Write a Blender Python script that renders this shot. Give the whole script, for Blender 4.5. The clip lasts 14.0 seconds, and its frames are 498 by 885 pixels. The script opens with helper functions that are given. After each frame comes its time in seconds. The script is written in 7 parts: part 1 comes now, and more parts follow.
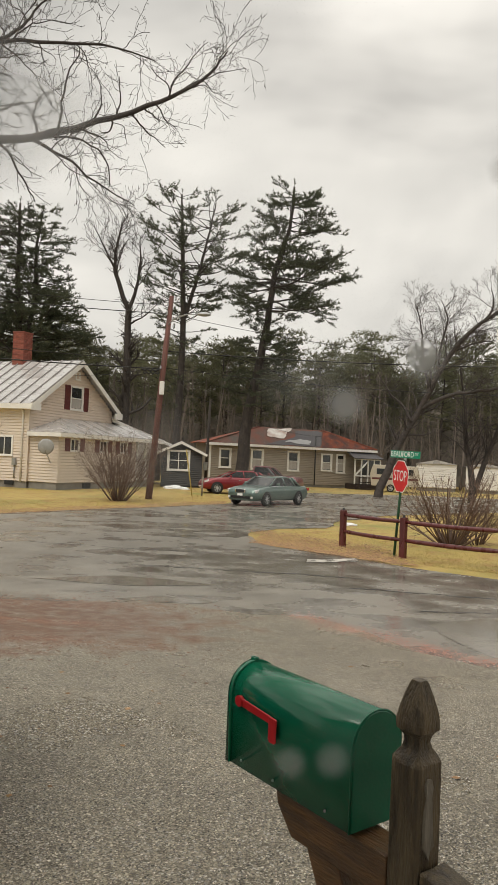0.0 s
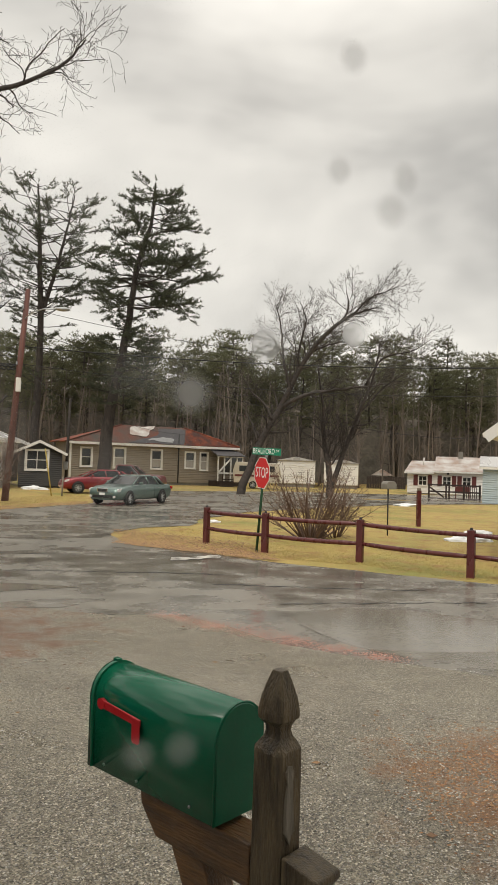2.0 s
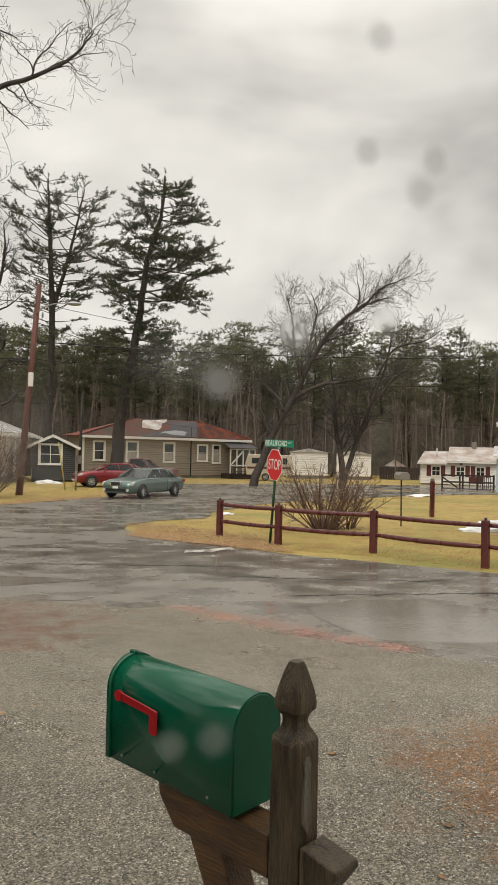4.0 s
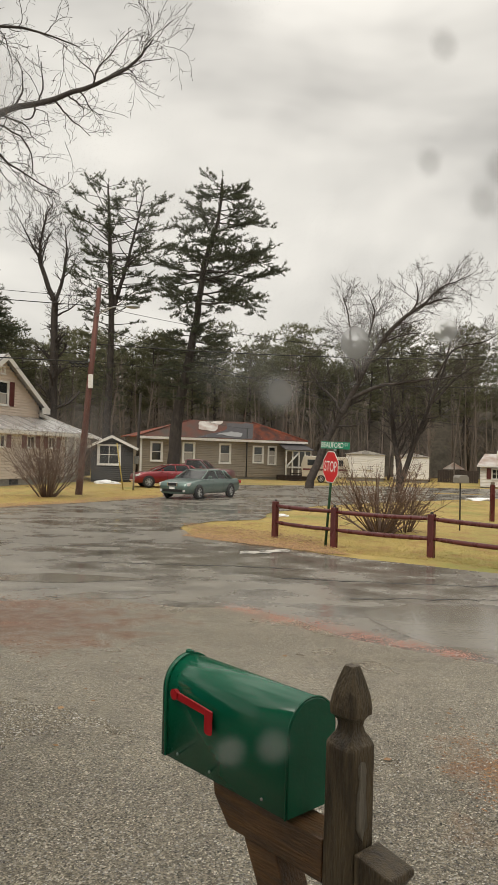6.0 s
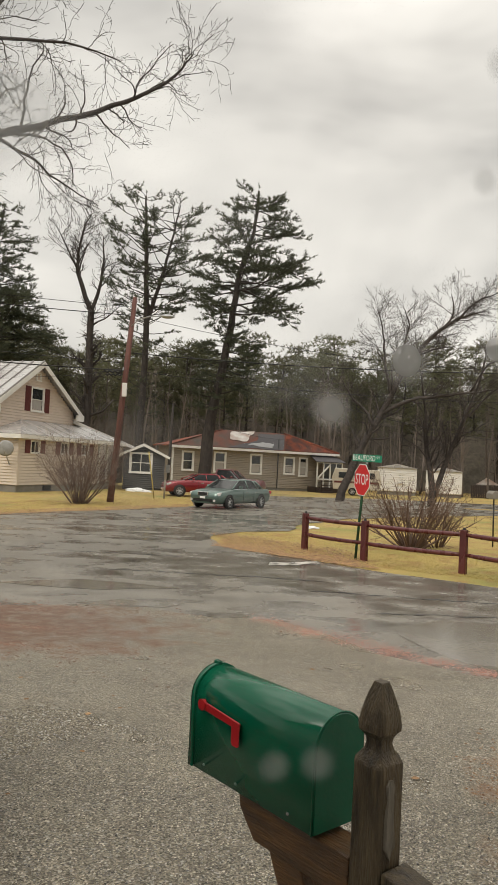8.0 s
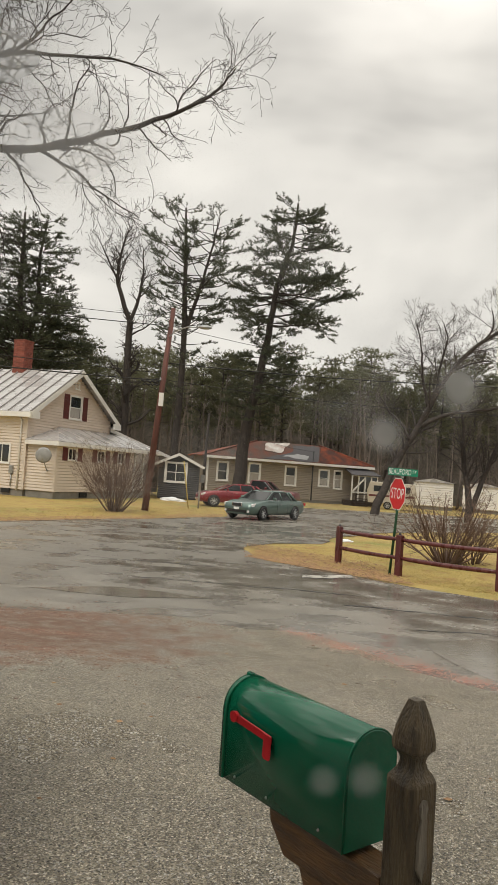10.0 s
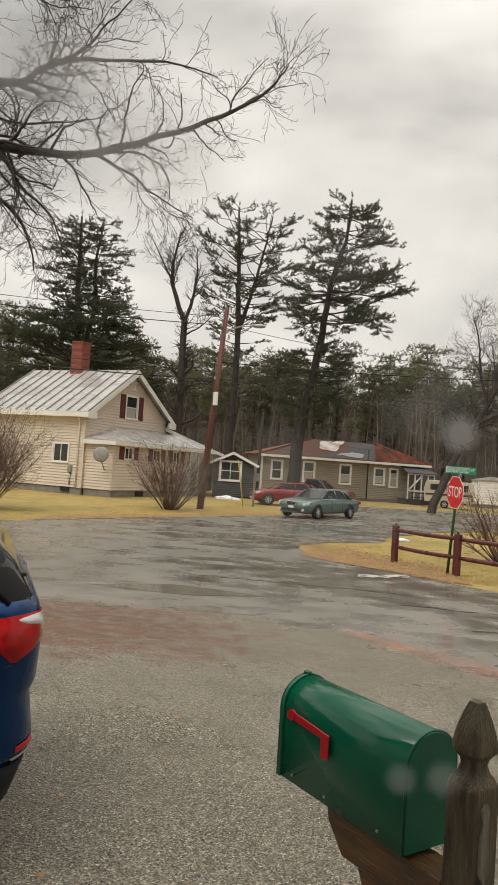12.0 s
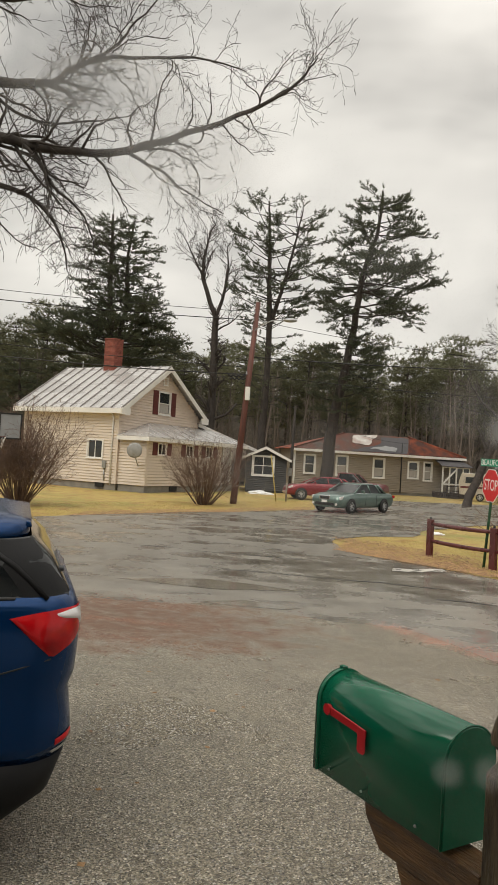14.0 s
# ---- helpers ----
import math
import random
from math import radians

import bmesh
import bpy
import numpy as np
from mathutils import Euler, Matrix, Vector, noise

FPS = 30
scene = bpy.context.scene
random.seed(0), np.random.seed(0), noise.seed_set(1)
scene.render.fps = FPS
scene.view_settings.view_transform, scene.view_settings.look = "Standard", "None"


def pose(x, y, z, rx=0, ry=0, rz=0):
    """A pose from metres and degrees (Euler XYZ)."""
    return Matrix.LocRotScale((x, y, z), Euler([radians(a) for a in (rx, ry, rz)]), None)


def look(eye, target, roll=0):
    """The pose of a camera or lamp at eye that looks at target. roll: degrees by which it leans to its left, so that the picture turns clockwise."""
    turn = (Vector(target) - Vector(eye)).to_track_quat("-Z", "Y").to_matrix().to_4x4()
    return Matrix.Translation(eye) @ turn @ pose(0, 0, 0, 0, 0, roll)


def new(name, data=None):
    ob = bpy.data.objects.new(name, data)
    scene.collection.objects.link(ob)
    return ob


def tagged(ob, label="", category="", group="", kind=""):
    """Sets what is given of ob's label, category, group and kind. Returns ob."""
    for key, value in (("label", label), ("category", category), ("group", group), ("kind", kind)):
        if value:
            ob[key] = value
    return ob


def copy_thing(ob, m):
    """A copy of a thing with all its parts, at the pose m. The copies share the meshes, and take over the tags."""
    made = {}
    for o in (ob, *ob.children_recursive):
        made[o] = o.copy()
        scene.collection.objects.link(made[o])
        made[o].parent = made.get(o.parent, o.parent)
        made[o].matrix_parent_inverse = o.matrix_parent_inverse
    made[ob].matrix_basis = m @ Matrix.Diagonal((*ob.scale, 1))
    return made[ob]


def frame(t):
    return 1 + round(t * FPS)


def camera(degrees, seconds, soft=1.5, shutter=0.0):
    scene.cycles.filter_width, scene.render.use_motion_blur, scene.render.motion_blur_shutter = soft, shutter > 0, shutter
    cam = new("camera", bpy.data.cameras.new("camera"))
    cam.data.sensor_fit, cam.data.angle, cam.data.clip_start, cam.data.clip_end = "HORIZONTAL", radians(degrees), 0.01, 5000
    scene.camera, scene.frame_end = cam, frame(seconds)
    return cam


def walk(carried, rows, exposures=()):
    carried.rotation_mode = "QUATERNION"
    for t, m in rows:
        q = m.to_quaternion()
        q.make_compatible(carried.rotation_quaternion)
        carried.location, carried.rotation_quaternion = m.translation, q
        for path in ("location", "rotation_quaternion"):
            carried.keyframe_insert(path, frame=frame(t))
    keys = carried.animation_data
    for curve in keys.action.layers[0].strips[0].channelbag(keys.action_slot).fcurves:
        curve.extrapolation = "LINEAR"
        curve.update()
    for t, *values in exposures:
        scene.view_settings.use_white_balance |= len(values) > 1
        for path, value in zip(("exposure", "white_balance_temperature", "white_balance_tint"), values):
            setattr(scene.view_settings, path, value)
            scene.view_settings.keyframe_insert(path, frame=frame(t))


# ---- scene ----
cam = camera(37.5, 14.0, soft=1.1)
ROWS = [
    (0.0, 0.000, 0.000, 2.150, 1.23, -2.50, 0.00), (0.5, 0.001, 0.000, 2.150, 1.28, -2.42, -1.14),
    (1.0, 0.003, 0.000, 2.150, 1.43, -2.21, -5.24), (1.5, 0.003, -0.001, 2.150, 1.52, -2.09, -8.66),
    (2.0, 0.004, 0.000, 2.148, 1.47, -1.84, -10.64), (2.2, 0.004, 0.000, 2.148, 1.45, -1.78, -11.28),
    (2.7, 0.004, 0.001, 2.148, 1.30, -1.60, -12.05), (3.2, 0.003, 0.002, 2.147, 1.10, -1.44, -11.70),
    (3.8, 0.001, 0.003, 2.147, 0.90, -1.30, -10.25),
    (4.3, 0.000, 0.003, 2.147, 0.79, -1.24, -8.79), (4.5, 0.001, 0.002, 2.147, 0.79, -1.28, -8.19),
    (5.0, 0.001, 0.001, 2.148, 0.75, -1.30, -7.10), (5.5, 0.001, 0.003, 2.147, 0.80, -1.44, -6.26),
    (6.0, -0.001, 0.001, 2.149, 0.85, -1.61, -5.33), (6.5, -0.002, 0.000, 2.149, 0.97, -1.86, -4.61),
    (7.0, -0.003, 0.001, 2.149, 1.15, -2.10, -3.98), (8.2, -0.006, 0.000, 2.150, 1.68, -2.95, -2.75),
    (9.5, -0.009, -0.002, 2.151, 2.15, -3.70, -1.34),
    (10.0, -0.011, -0.006, 2.152, 2.31, -3.94, -0.22), (10.5, -0.012, -0.005, 2.152, 2.33, -3.93, 0.58),
    (11.0, -0.014, -0.006, 2.152, 2.24, -3.97, 1.55), (11.5, -0.015, -0.008, 2.152, 2.11, -3.91, 2.76),
    (12.0, -0.016, -0.009, 2.152, 1.91, -3.81, 4.02), (12.5, -0.017, -0.010, 2.153, 1.75, -3.78, 4.99),
    (13.0, -0.018, -0.009, 2.152, 1.63, -3.70, 5.78), (13.5, -0.018, -0.011, 2.152, 1.46, -3.50, 6.34),
    (14.0, -0.019, -0.013, 2.153, 1.34, -3.32, 6.57)]
EXPOSURE = 0.08
walk(cam, [(t, pose(x, y, z, 90 + p, r, w)) for t, x, y, z, p, r, w in ROWS], [(0, EXPOSURE, 7050, 9), (14, EXPOSURE, 7050, 9)])

# ---- world and light: an overcast, rainy sky ----
world = bpy.data.worlds.new("overcast_sky")
world.use_nodes = True
scene.world = world
wt = world.node_tree
wt.nodes.clear()
SUN_EL, SUN_ROT = radians(38), radians(10)


def wnode(kind, **settings):
    n = wt.nodes.new(kind)
    for k, v in settings.items():
        n.inputs[k].default_value = v
    return n


sky = wnode("ShaderNodeTexSky")
sky.sky_type, sky.sun_disc, sky.sun_elevation, sky.sun_rotation = "NISHITA", False, SUN_EL, SUN_ROT
tc = wnode("ShaderNodeTexCoord")
mp = wnode("ShaderNodeMapping", Scale=(1.0, 1.0, 1.9))
cl1 = wnode("ShaderNodeTexNoise", Scale=2.1, Detail=4.0, Roughness=0.5, Distortion=0.5)
cl2 = wnode("ShaderNodeTexNoise", Scale=4.2, Detail=3.0, Roughness=0.5, Distortion=0.2)
mixn = wnode("ShaderNodeMix")
mixn.data_type = "FLOAT"
mixn.inputs[0].default_value = 0.3
ramp = wnode("ShaderNodeValToRGB")
el = ramp.color_ramp.elements
el[0].position, el[0].color = 0.40, (0.28, 0.284, 0.287, 1)
el[1].position, el[1].color = 0.62, (0.64, 0.64, 0.63, 1)
e = el.new(0.5)
e.color = (0.475, 0.478, 0.475, 1)
hsv = wnode("ShaderNodeHueSaturation", Saturation=0.15, Value=0.02)
add = wnode("ShaderNodeMix")
add.data_type, add.blend_type = "RGBA", "ADD"
add.inputs[0].default_value = 1.0
bg = wnode("ShaderNodeBackground", Strength=1.0)
wo = wnode("ShaderNodeOutputWorld")
L = wt.links.new
L(tc.outputs["Generated"], mp.inputs["Vector"])
L(mp.outputs[0], cl1.inputs["Vector"]), L(mp.outputs[0], cl2.inputs["Vector"])
L(cl1.outputs[0], mixn.inputs[2]), L(cl2.outputs[0], mixn.inputs[3])
L(mixn.outputs[0], ramp.inputs[0])
L(sky.outputs[0], hsv.inputs["Color"])
L(ramp.outputs[0], add.inputs[6]), L(hsv.outputs[0], add.inputs[7])
# an overcast sky is brighter overhead than near the horizon
sepw = wnode("ShaderNodeSeparateXYZ")
zen = wnode("ShaderNodeMapRange", **{"From Min": 0.50, "From Max": 1.0, "To Min": 1.0, "To Max": 3.0})
mul = wnode("ShaderNodeMix")
mul.data_type, mul.blend_type = "RGBA", "MULTIPLY"
mul.inputs[0].default_value = 1.0
L(tc.outputs["Generated"], sepw.inputs[0]), L(sepw.outputs["Z"], zen.inputs["Value"])
L(add.outputs[2], mul.inputs[6]), L(zen.outputs[0], mul.inputs[7])
L(mul.outputs[2], bg.inputs["Color"]), L(bg.outputs[0], wo.inputs[0])
sun_data = bpy.data.lights.new("sun", "SUN")
sun_data.energy, sun_data.angle, sun_data.color = 1.4, radians(40), (1.0, 0.97, 0.92)
sun = new("sun", sun_data)
# the brighter part of the cloud lies high over the crossing, a little behind the camera
sun.matrix_world = look((-13, -4, 38), (0, 20, 0))

# ---- materials ----
def material(name, colour, rough=0.6, colour2=None, scale=6.0, metal=0.0, bump=0.0, bump_scale=60.0, spread=0.5,
             spec=0.5, coat=0.0, rough2=None, stretch=(1, 1, 1), fine=0.0, transmission=0.0, coords="Object", per=0.0):
    """A node material: two scales of noise between two colours, a bump, and gloss that varies with the stains."""
    m = bpy.data.materials.new(name)
    m.use_nodes = True
    nt = m.node_tree
    b = nt.nodes["Principled BSDF"]
    b.inputs["Metallic"].default_value = metal
    b.inputs["Specular IOR Level"].default_value = spec
    b.inputs["Coat Weight"].default_value = coat
    b.inputs["Coat Roughness"].default_value = 0.05
    b.inputs["Transmission Weight"].default_value = transmission
    colour2 = colour2 or tuple(c * 0.72 for c in colour)
    t = nt.nodes.new("ShaderNodeTexCoord")
    mpn = nt.nodes.new("ShaderNodeMapping")
    mpn.inputs["Scale"].default_value = stretch
    nt.links.new(t.outputs[coords], mpn.inputs["Vector"])
    n1 = nt.nodes.new("ShaderNodeTexNoise")
    n1.inputs["Scale"].default_value, n1.inputs["Detail"].default_value = scale, 6.0
    n2 = nt.nodes.new("ShaderNodeTexNoise")
    n2.inputs["Scale"].default_value, n2.inputs["Detail"].default_value = bump_scale, 3.0
    for n in (n1, n2):
        nt.links.new(mpn.outputs[0], n.inputs["Vector"])
    r = nt.nodes.new("ShaderNodeValToRGB")
    r.color_ramp.elements[0].position = 0.5 - spread / 2
    r.color_ramp.elements[1].position = 0.5 + spread / 2
    r.color_ramp.elements[0].color = (*colour2, 1)
    r.color_ramp.elements[1].color = (*colour, 1)
    nt.links.new(n1.outputs[0], r.inputs[0])
    out = r.outputs[0]
    if fine:
        mx = nt.nodes.new("ShaderNodeMix")
        mx.data_type, mx.blend_type = "RGBA", "OVERLAY"
        mx.inputs[0].default_value = fine
        nt.links.new(out, mx.inputs[6]), nt.links.new(n2.outputs[0], mx.inputs[7])
        out = mx.outputs[2]
    if per:
        oi = nt.nodes.new("ShaderNodeObjectInfo")
        mr = nt.nodes.new("ShaderNodeMapRange")
        mr.inputs["To Min"].default_value, mr.inputs["To Max"].default_value = 1 - per, 1 + per
        hs = nt.nodes.new("ShaderNodeHueSaturation")
        nt.links.new(oi.outputs["Random"], mr.inputs["Value"])
        nt.links.new(mr.outputs[0], hs.inputs["Value"]), nt.links.new(out, hs.inputs["Color"])
        out = hs.outputs[0]
    nt.links.new(out, b.inputs["Base Color"])
    b.inputs["Roughness"].default_value = rough
    if rough2 is not None:
        mr = nt.nodes.new("ShaderNodeMapRange")
        mr.inputs["From Min"].default_value, mr.inputs["From Max"].default_value = 0.38, 0.62
        mr.inputs["To Min"].default_value, mr.inputs["To Max"].default_value = rough2, rough
        nt.links.new(n1.outputs[0], mr.inputs["Value"]), nt.links.new(mr.outputs[0], b.inputs["Roughness"])
    if bump:
        bn = nt.nodes.new("ShaderNodeBump")
        bn.inputs["Strength"].default_value, bn.inputs["Distance"].default_value = bump, 0.02
        nt.links.new(n2.outputs[0], bn.inputs["Height"]), nt.links.new(bn.outputs[0], b.inputs["Normal"])
    return m


SIDING = material("beige_vinyl", (0.67, 0.585, 0.495), 0.5, (0.58, 0.505, 0.43), 0.7, bump=0.05, bump_scale=30, fine=0.15)
SIDING_PINK = material("pinkish_vinyl", (0.68, 0.57, 0.48), 0.5, (0.59, 0.49, 0.41), 0.7, bump=0.05, bump_scale=30, fine=0.15)
TAN = material("tan_clapboard", (0.31, 0.262, 0.205), 0.6, (0.25, 0.212, 0.165), 0.9, bump=0.1, bump_scale=40, fine=0.2)
WHITE = material("white_paint", (0.80, 0.79, 0.76), 0.45, (0.68, 0.66, 0.62), 1.3, bump=0.05, fine=0.1)
WHITE_WALL = material("white_siding", (0.78, 0.76, 0.73), 0.55, (0.70, 0.68, 0.65), 0.8, fine=0.15)
BLUE_WALL = material("pale_blue_siding", (0.42, 0.50, 0.53), 0.55, (0.36, 0.43, 0.46), 0.8, fine=0.15)
GREY_WALL = material("grey_shingle", (0.36, 0.35, 0.33), 0.7, (0.27, 0.26, 0.25), 2.0, bump=0.2, bump_scale=50, fine=0.2)
DARK_WALL = material("charcoal_siding", (0.05, 0.048, 0.045), 0.6, (0.03, 0.03, 0.03), 1.2, fine=0.2)
BROWN_WALL = material("brown_boards", (0.045, 0.028, 0.022), 0.7, (0.028, 0.02, 0.017), 1.5, fine=0.2)
TIN = material("weathered_tin", (0.56, 0.55, 0.54), 0.33, (0.42, 0.40, 0.39), 0.9, metal=0.35, bump=0.05, rough2=0.22, stretch=(1, 0.3, 1), fine=0.0)
TIN_RUST = material("rust_streaked_tin", (0.52, 0.50, 0.48), 0.4, (0.30, 0.20, 0.15), 1.1, metal=0.3, bump=0.05, spread=0.35, fine=0.2)
RED_ROOF = material("rusty_red_roof", (0.34, 0.092, 0.048), 0.75, (0.10, 0.042, 0.034), 1.3, spread=0.3, bump=0.3, bump_scale=20, rough2=0.55, spec=0.3, fine=0.2)
MOSSY_ROOF = material("mossy_rusted_roof", (0.15, 0.050, 0.034), 0.75, (0.048, 0.042, 0.032), 0.9, bump=0.3, bump_scale=20, rough2=0.55, spec=0.3, spread=0.35, fine=0.2)
DARK_ROOF = material("dark_wet_shingle", (0.075, 0.07, 0.075), 0.7, (0.045, 0.042, 0.045), 1.2, bump=0.3, rough2=0.5, spec=0.3, fine=0.2)
ROOF_PATCH = material("peeling_grey_sheet", (0.55, 0.53, 0.50), 0.45, (0.30, 0.20, 0.16), 1.0, bump=0.2, bump_scale=14, spread=0.3, fine=0.2)
SHUTTER = material("maroon_shutter", (0.135, 0.028, 0.024), 0.45, (0.10, 0.022, 0.02), 3.0, fine=0.1)
BRICK = material("red_brick", (0.30, 0.085, 0.055), 0.75, (0.20, 0.06, 0.045), 5.0, bump=0.3, fine=0.25, per=0.2)
MORTAR = material("mortar", (0.33, 0.29, 0.26), 0.9, None, 9.0, bump=0.2)
CONCRETE = material("foundation_concrete", (0.27, 0.25, 0.22), 0.8, (0.17, 0.16, 0.14), 2.2, bump=0.2, fine=0.2)
# near-black that puts the shade of gaps and openings into the colour
DARK = material("gap_shade", (0.012, 0.012, 0.012), 0.7)
PANE = material("window_glass", (0.035, 0.04, 0.042), 0.06, (0.02, 0.022, 0.024), 1.5, spec=0.8)
CURTAIN = material("pale_curtain", (0.45, 0.42, 0.38), 0.8, (0.30, 0.28, 0.26), 4.0, stretch=(6, 6, 0.4))
FENCE = material("maroon_fence_paint", (0.115, 0.022, 0.022), 0.4, (0.075, 0.018, 0.018), 6.0, bump=0.15, rough2=0.22, stretch=(1, 1, 0.3), fine=0.2)
POST_WOOD = material("weathered_wet_timber", (0.165, 0.122, 0.070), 0.5, (0.030, 0.022, 0.014), 14.0, bump=0.5, bump_scale=70, rough2=0.35, stretch=(3, 3, 0.35), fine=0.5, spread=0.45)
ARM_WOOD = material("brown_wet_timber", (0.200, 0.098, 0.036), 0.5, (0.045, 0.025, 0.014), 12.0, bump=0.4, bump_scale=60, rough2=0.3, stretch=(0.4, 3, 3), fine=0.4, spread=0.45)
GREY_WOOD = material("bleached_split_wood", (0.26, 0.23, 0.19), 0.7, (0.15, 0.13, 0.10), 18.0, bump=0.4, stretch=(3, 3, 0.4), fine=0.3)
BOX_GREEN = material("green_enamel", (0.0014, 0.132, 0.068), 0.20, (0.0012, 0.110, 0.057), 4.0, spec=0.5, bump=0.05, bump_scale=14, rough2=0.12, coat=0.0, stretch=(0.25, 3, 3))
FLAG_RED = material("red_enamel", (0.52, 0.022, 0.028), 0.3, (0.42, 0.018, 0.022), 8.0)
STOP_RED = material("red_sign_sheeting", (0.66, 0.018, 0.028), 0.35, (0.58, 0.016, 0.025), 4.0)
SIGN_GREEN = material("green_sign_sheeting", (0.003, 0.24, 0.135), 0.35, (0.003, 0.21, 0.12), 4.0)
SIGN_WHITE = material("white_sign_sheeting", (0.82, 0.82, 0.80), 0.4, (0.76, 0.76, 0.74), 4.0)
SIGN_POST = material("green_sign_post", (0.012, 0.085, 0.035), 0.45, (0.014, 0.05, 0.024), 12.0, bump=0.1)
STEEL = material("galvanised_steel", (0.42, 0.43, 0.43), 0.35, (0.30, 0.31, 0.31), 12.0, metal=0.8)
BLACK_METAL = material("black_metal", (0.02, 0.02, 0.02), 0.45, None, 10.0)
WIRE = material("black_cable", (0.018, 0.018, 0.018), 0.6)
POLE_WOOD = material("creosoted_pole", (0.165, 0.052, 0.036), 0.65, (0.070, 0.032, 0.026), 5.0, bump=0.4, bump_scale=50, stretch=(2, 2, 0.25), fine=0.3)
BARK_DARK = material("wet_dark_bark", (0.062, 0.050, 0.042), 0.8, (0.020, 0.016, 0.014), 5.0, bump=0.8, bump_scale=24, stretch=(1.5, 1.5, 0.5), fine=0.4)
BARK_GREY = material("grey_wet_bark", (0.085, 0.068, 0.058), 0.75, (0.026, 0.021, 0.019), 5.0, bump=0.6, bump_scale=26, fine=0.4)
TWIG = material("wet_twigs", (0.062, 0.048, 0.044), 0.7, (0.030, 0.023, 0.021), 3.0)
BUSH_TWIG = material("brown_bush_twigs", (0.19, 0.12, 0.085), 0.7, (0.09, 0.056, 0.042), 3.0)
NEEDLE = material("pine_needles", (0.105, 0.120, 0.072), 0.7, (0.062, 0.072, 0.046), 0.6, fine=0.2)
# distant needles: haze is put into the colour as a paler tone
NEEDLE_FAR = material("haze_paled_needles", (0.170, 0.172, 0.092), 0.8, (0.115, 0.115, 0.066), 0.4, per=0.2)
for needle_mat in (NEEDLE, NEEDLE_FAR):
    nt = needle_mat.node_tree
    bsdf = nt.nodes["Principled BSDF"]
    leaf, both = nt.nodes.new("ShaderNodeBsdfTranslucent"), nt.nodes.new("ShaderNodeMixShader")
    both.inputs[0].default_value = 0.42
    nt.links.new(bsdf.inputs["Base Color"].links[0].from_socket, leaf.inputs["Color"])
    nt.links.new(bsdf.outputs[0], both.inputs[1]), nt.links.new(leaf.outputs[0], both.inputs[2])
    nt.links.new(both.outputs[0], nt.nodes["Material Output"].inputs["Surface"])
WOODS_TWIG = material("grey_brown_woods", (0.185, 0.150, 0.125), 0.8, (0.095, 0.076, 0.064), 0.5, per=0.25)
SNOW = material("old_snow", (0.84, 0.85, 0.87), 0.6, (0.70, 0.71, 0.72), 5.0, bump=0.2)
TYRE = material("tyre_rubber", (0.018, 0.018, 0.018), 0.7)
RIM = material("alloy_rim", (0.60, 0.61, 0.62), 0.3, (0.5, 0.5, 0.51), 8.0, metal=0.35)
CAR_GREEN = material("grey_green_car_paint", (0.105, 0.165, 0.145), 0.28, (0.095, 0.150, 0.132), 2.0, metal=0.55, coat=0.9)
CAR_RED = material("dark_red_car_paint", (0.24, 0.007, 0.015), 0.28, (0.20, 0.006, 0.012), 2.0, metal=0.3, coat=0.9)
CAR_MAROON = material("maroon_truck_paint", (0.13, 0.012, 0.016), 0.35, None, 2.0, coat=0.6)
CAR_BLUE = material("deep_blue_car_paint", (0.001, 0.032, 0.115), 0.22, (0.001, 0.028, 0.10), 2.0, metal=0.5, spec=0.35, coat=0.12)
CAR_BLACK = material("black_car_plastic", (0.009, 0.009, 0.010), 0.6, None, 6.0, spec=0.22, bump=0.05)
CAR_GLASS = material("tinted_car_glass", (0.010, 0.012, 0.013), 0.06, None, 2.0, spec=0.38)
CHROME = material("chrome", (0.75, 0.75, 0.75), 0.1, None, 4.0, metal=1.0)
LAMP_RED = material("red_lamp_lens", (0.62, 0.006, 0.010), 0.14, (0.22, 0.003, 0.005), 9.0, coat=0.15, spec=0.35, spread=0.5)
LAMP_CLEAR = material("clear_lamp_lens", (0.72, 0.70, 0.70), 0.08, (0.55, 0.52, 0.52), 14.0, coat=1.0)
YELLOW = material("yellow_guy_guard", (0.50, 0.38, 0.10), 0.5, None, 5.0)

# ---- mesh helpers ----
def link(name, mesh, mat, parent=None, label=""):
    ob = new(name, mesh)
    for m in (mat if isinstance(mat, (list, tuple)) else [mat]):
        ob.data.materials.append(m)
    if parent is not None:
        ob.parent = parent
    if label:
        ob["label"] = label
    return ob


def part(name, bm, mat, parent=None, label="", smooth=False):
    """Link a bmesh as one mesh object under a thing or a part."""
    me = bpy.data.meshes.new(name)
    bmesh.ops.recalc_face_normals(bm, faces=bm.faces)
    bm.to_mesh(me)
    bm.free()
    if smooth:
        for p in me.polygons:
            p.use_smooth = True
    return link(name, me, mat, parent, label)


def raw(name, verts, faces, mat, parent=None, label="", smooth=False):
    me = bpy.data.meshes.new(name)
    me.from_pydata(verts, [], faces)
    if smooth:
        for p in me.polygons:
            p.use_smooth = True
    return link(name, me, mat, parent, label)


def thing(name, m, label, category, group="", kind=""):
    ob = new(name)
    ob.matrix_basis = m
    ob.empty_display_size = 0.2
    return tagged(ob, label, category, group, kind)


def axes(x, y, z, ux, uy):
    """A pose at a place whose own x axis runs along (ux, uy)."""
    return Matrix.Translation((x, y, z)) @ Matrix.Rotation(math.atan2(uy, ux), 4, "Z")


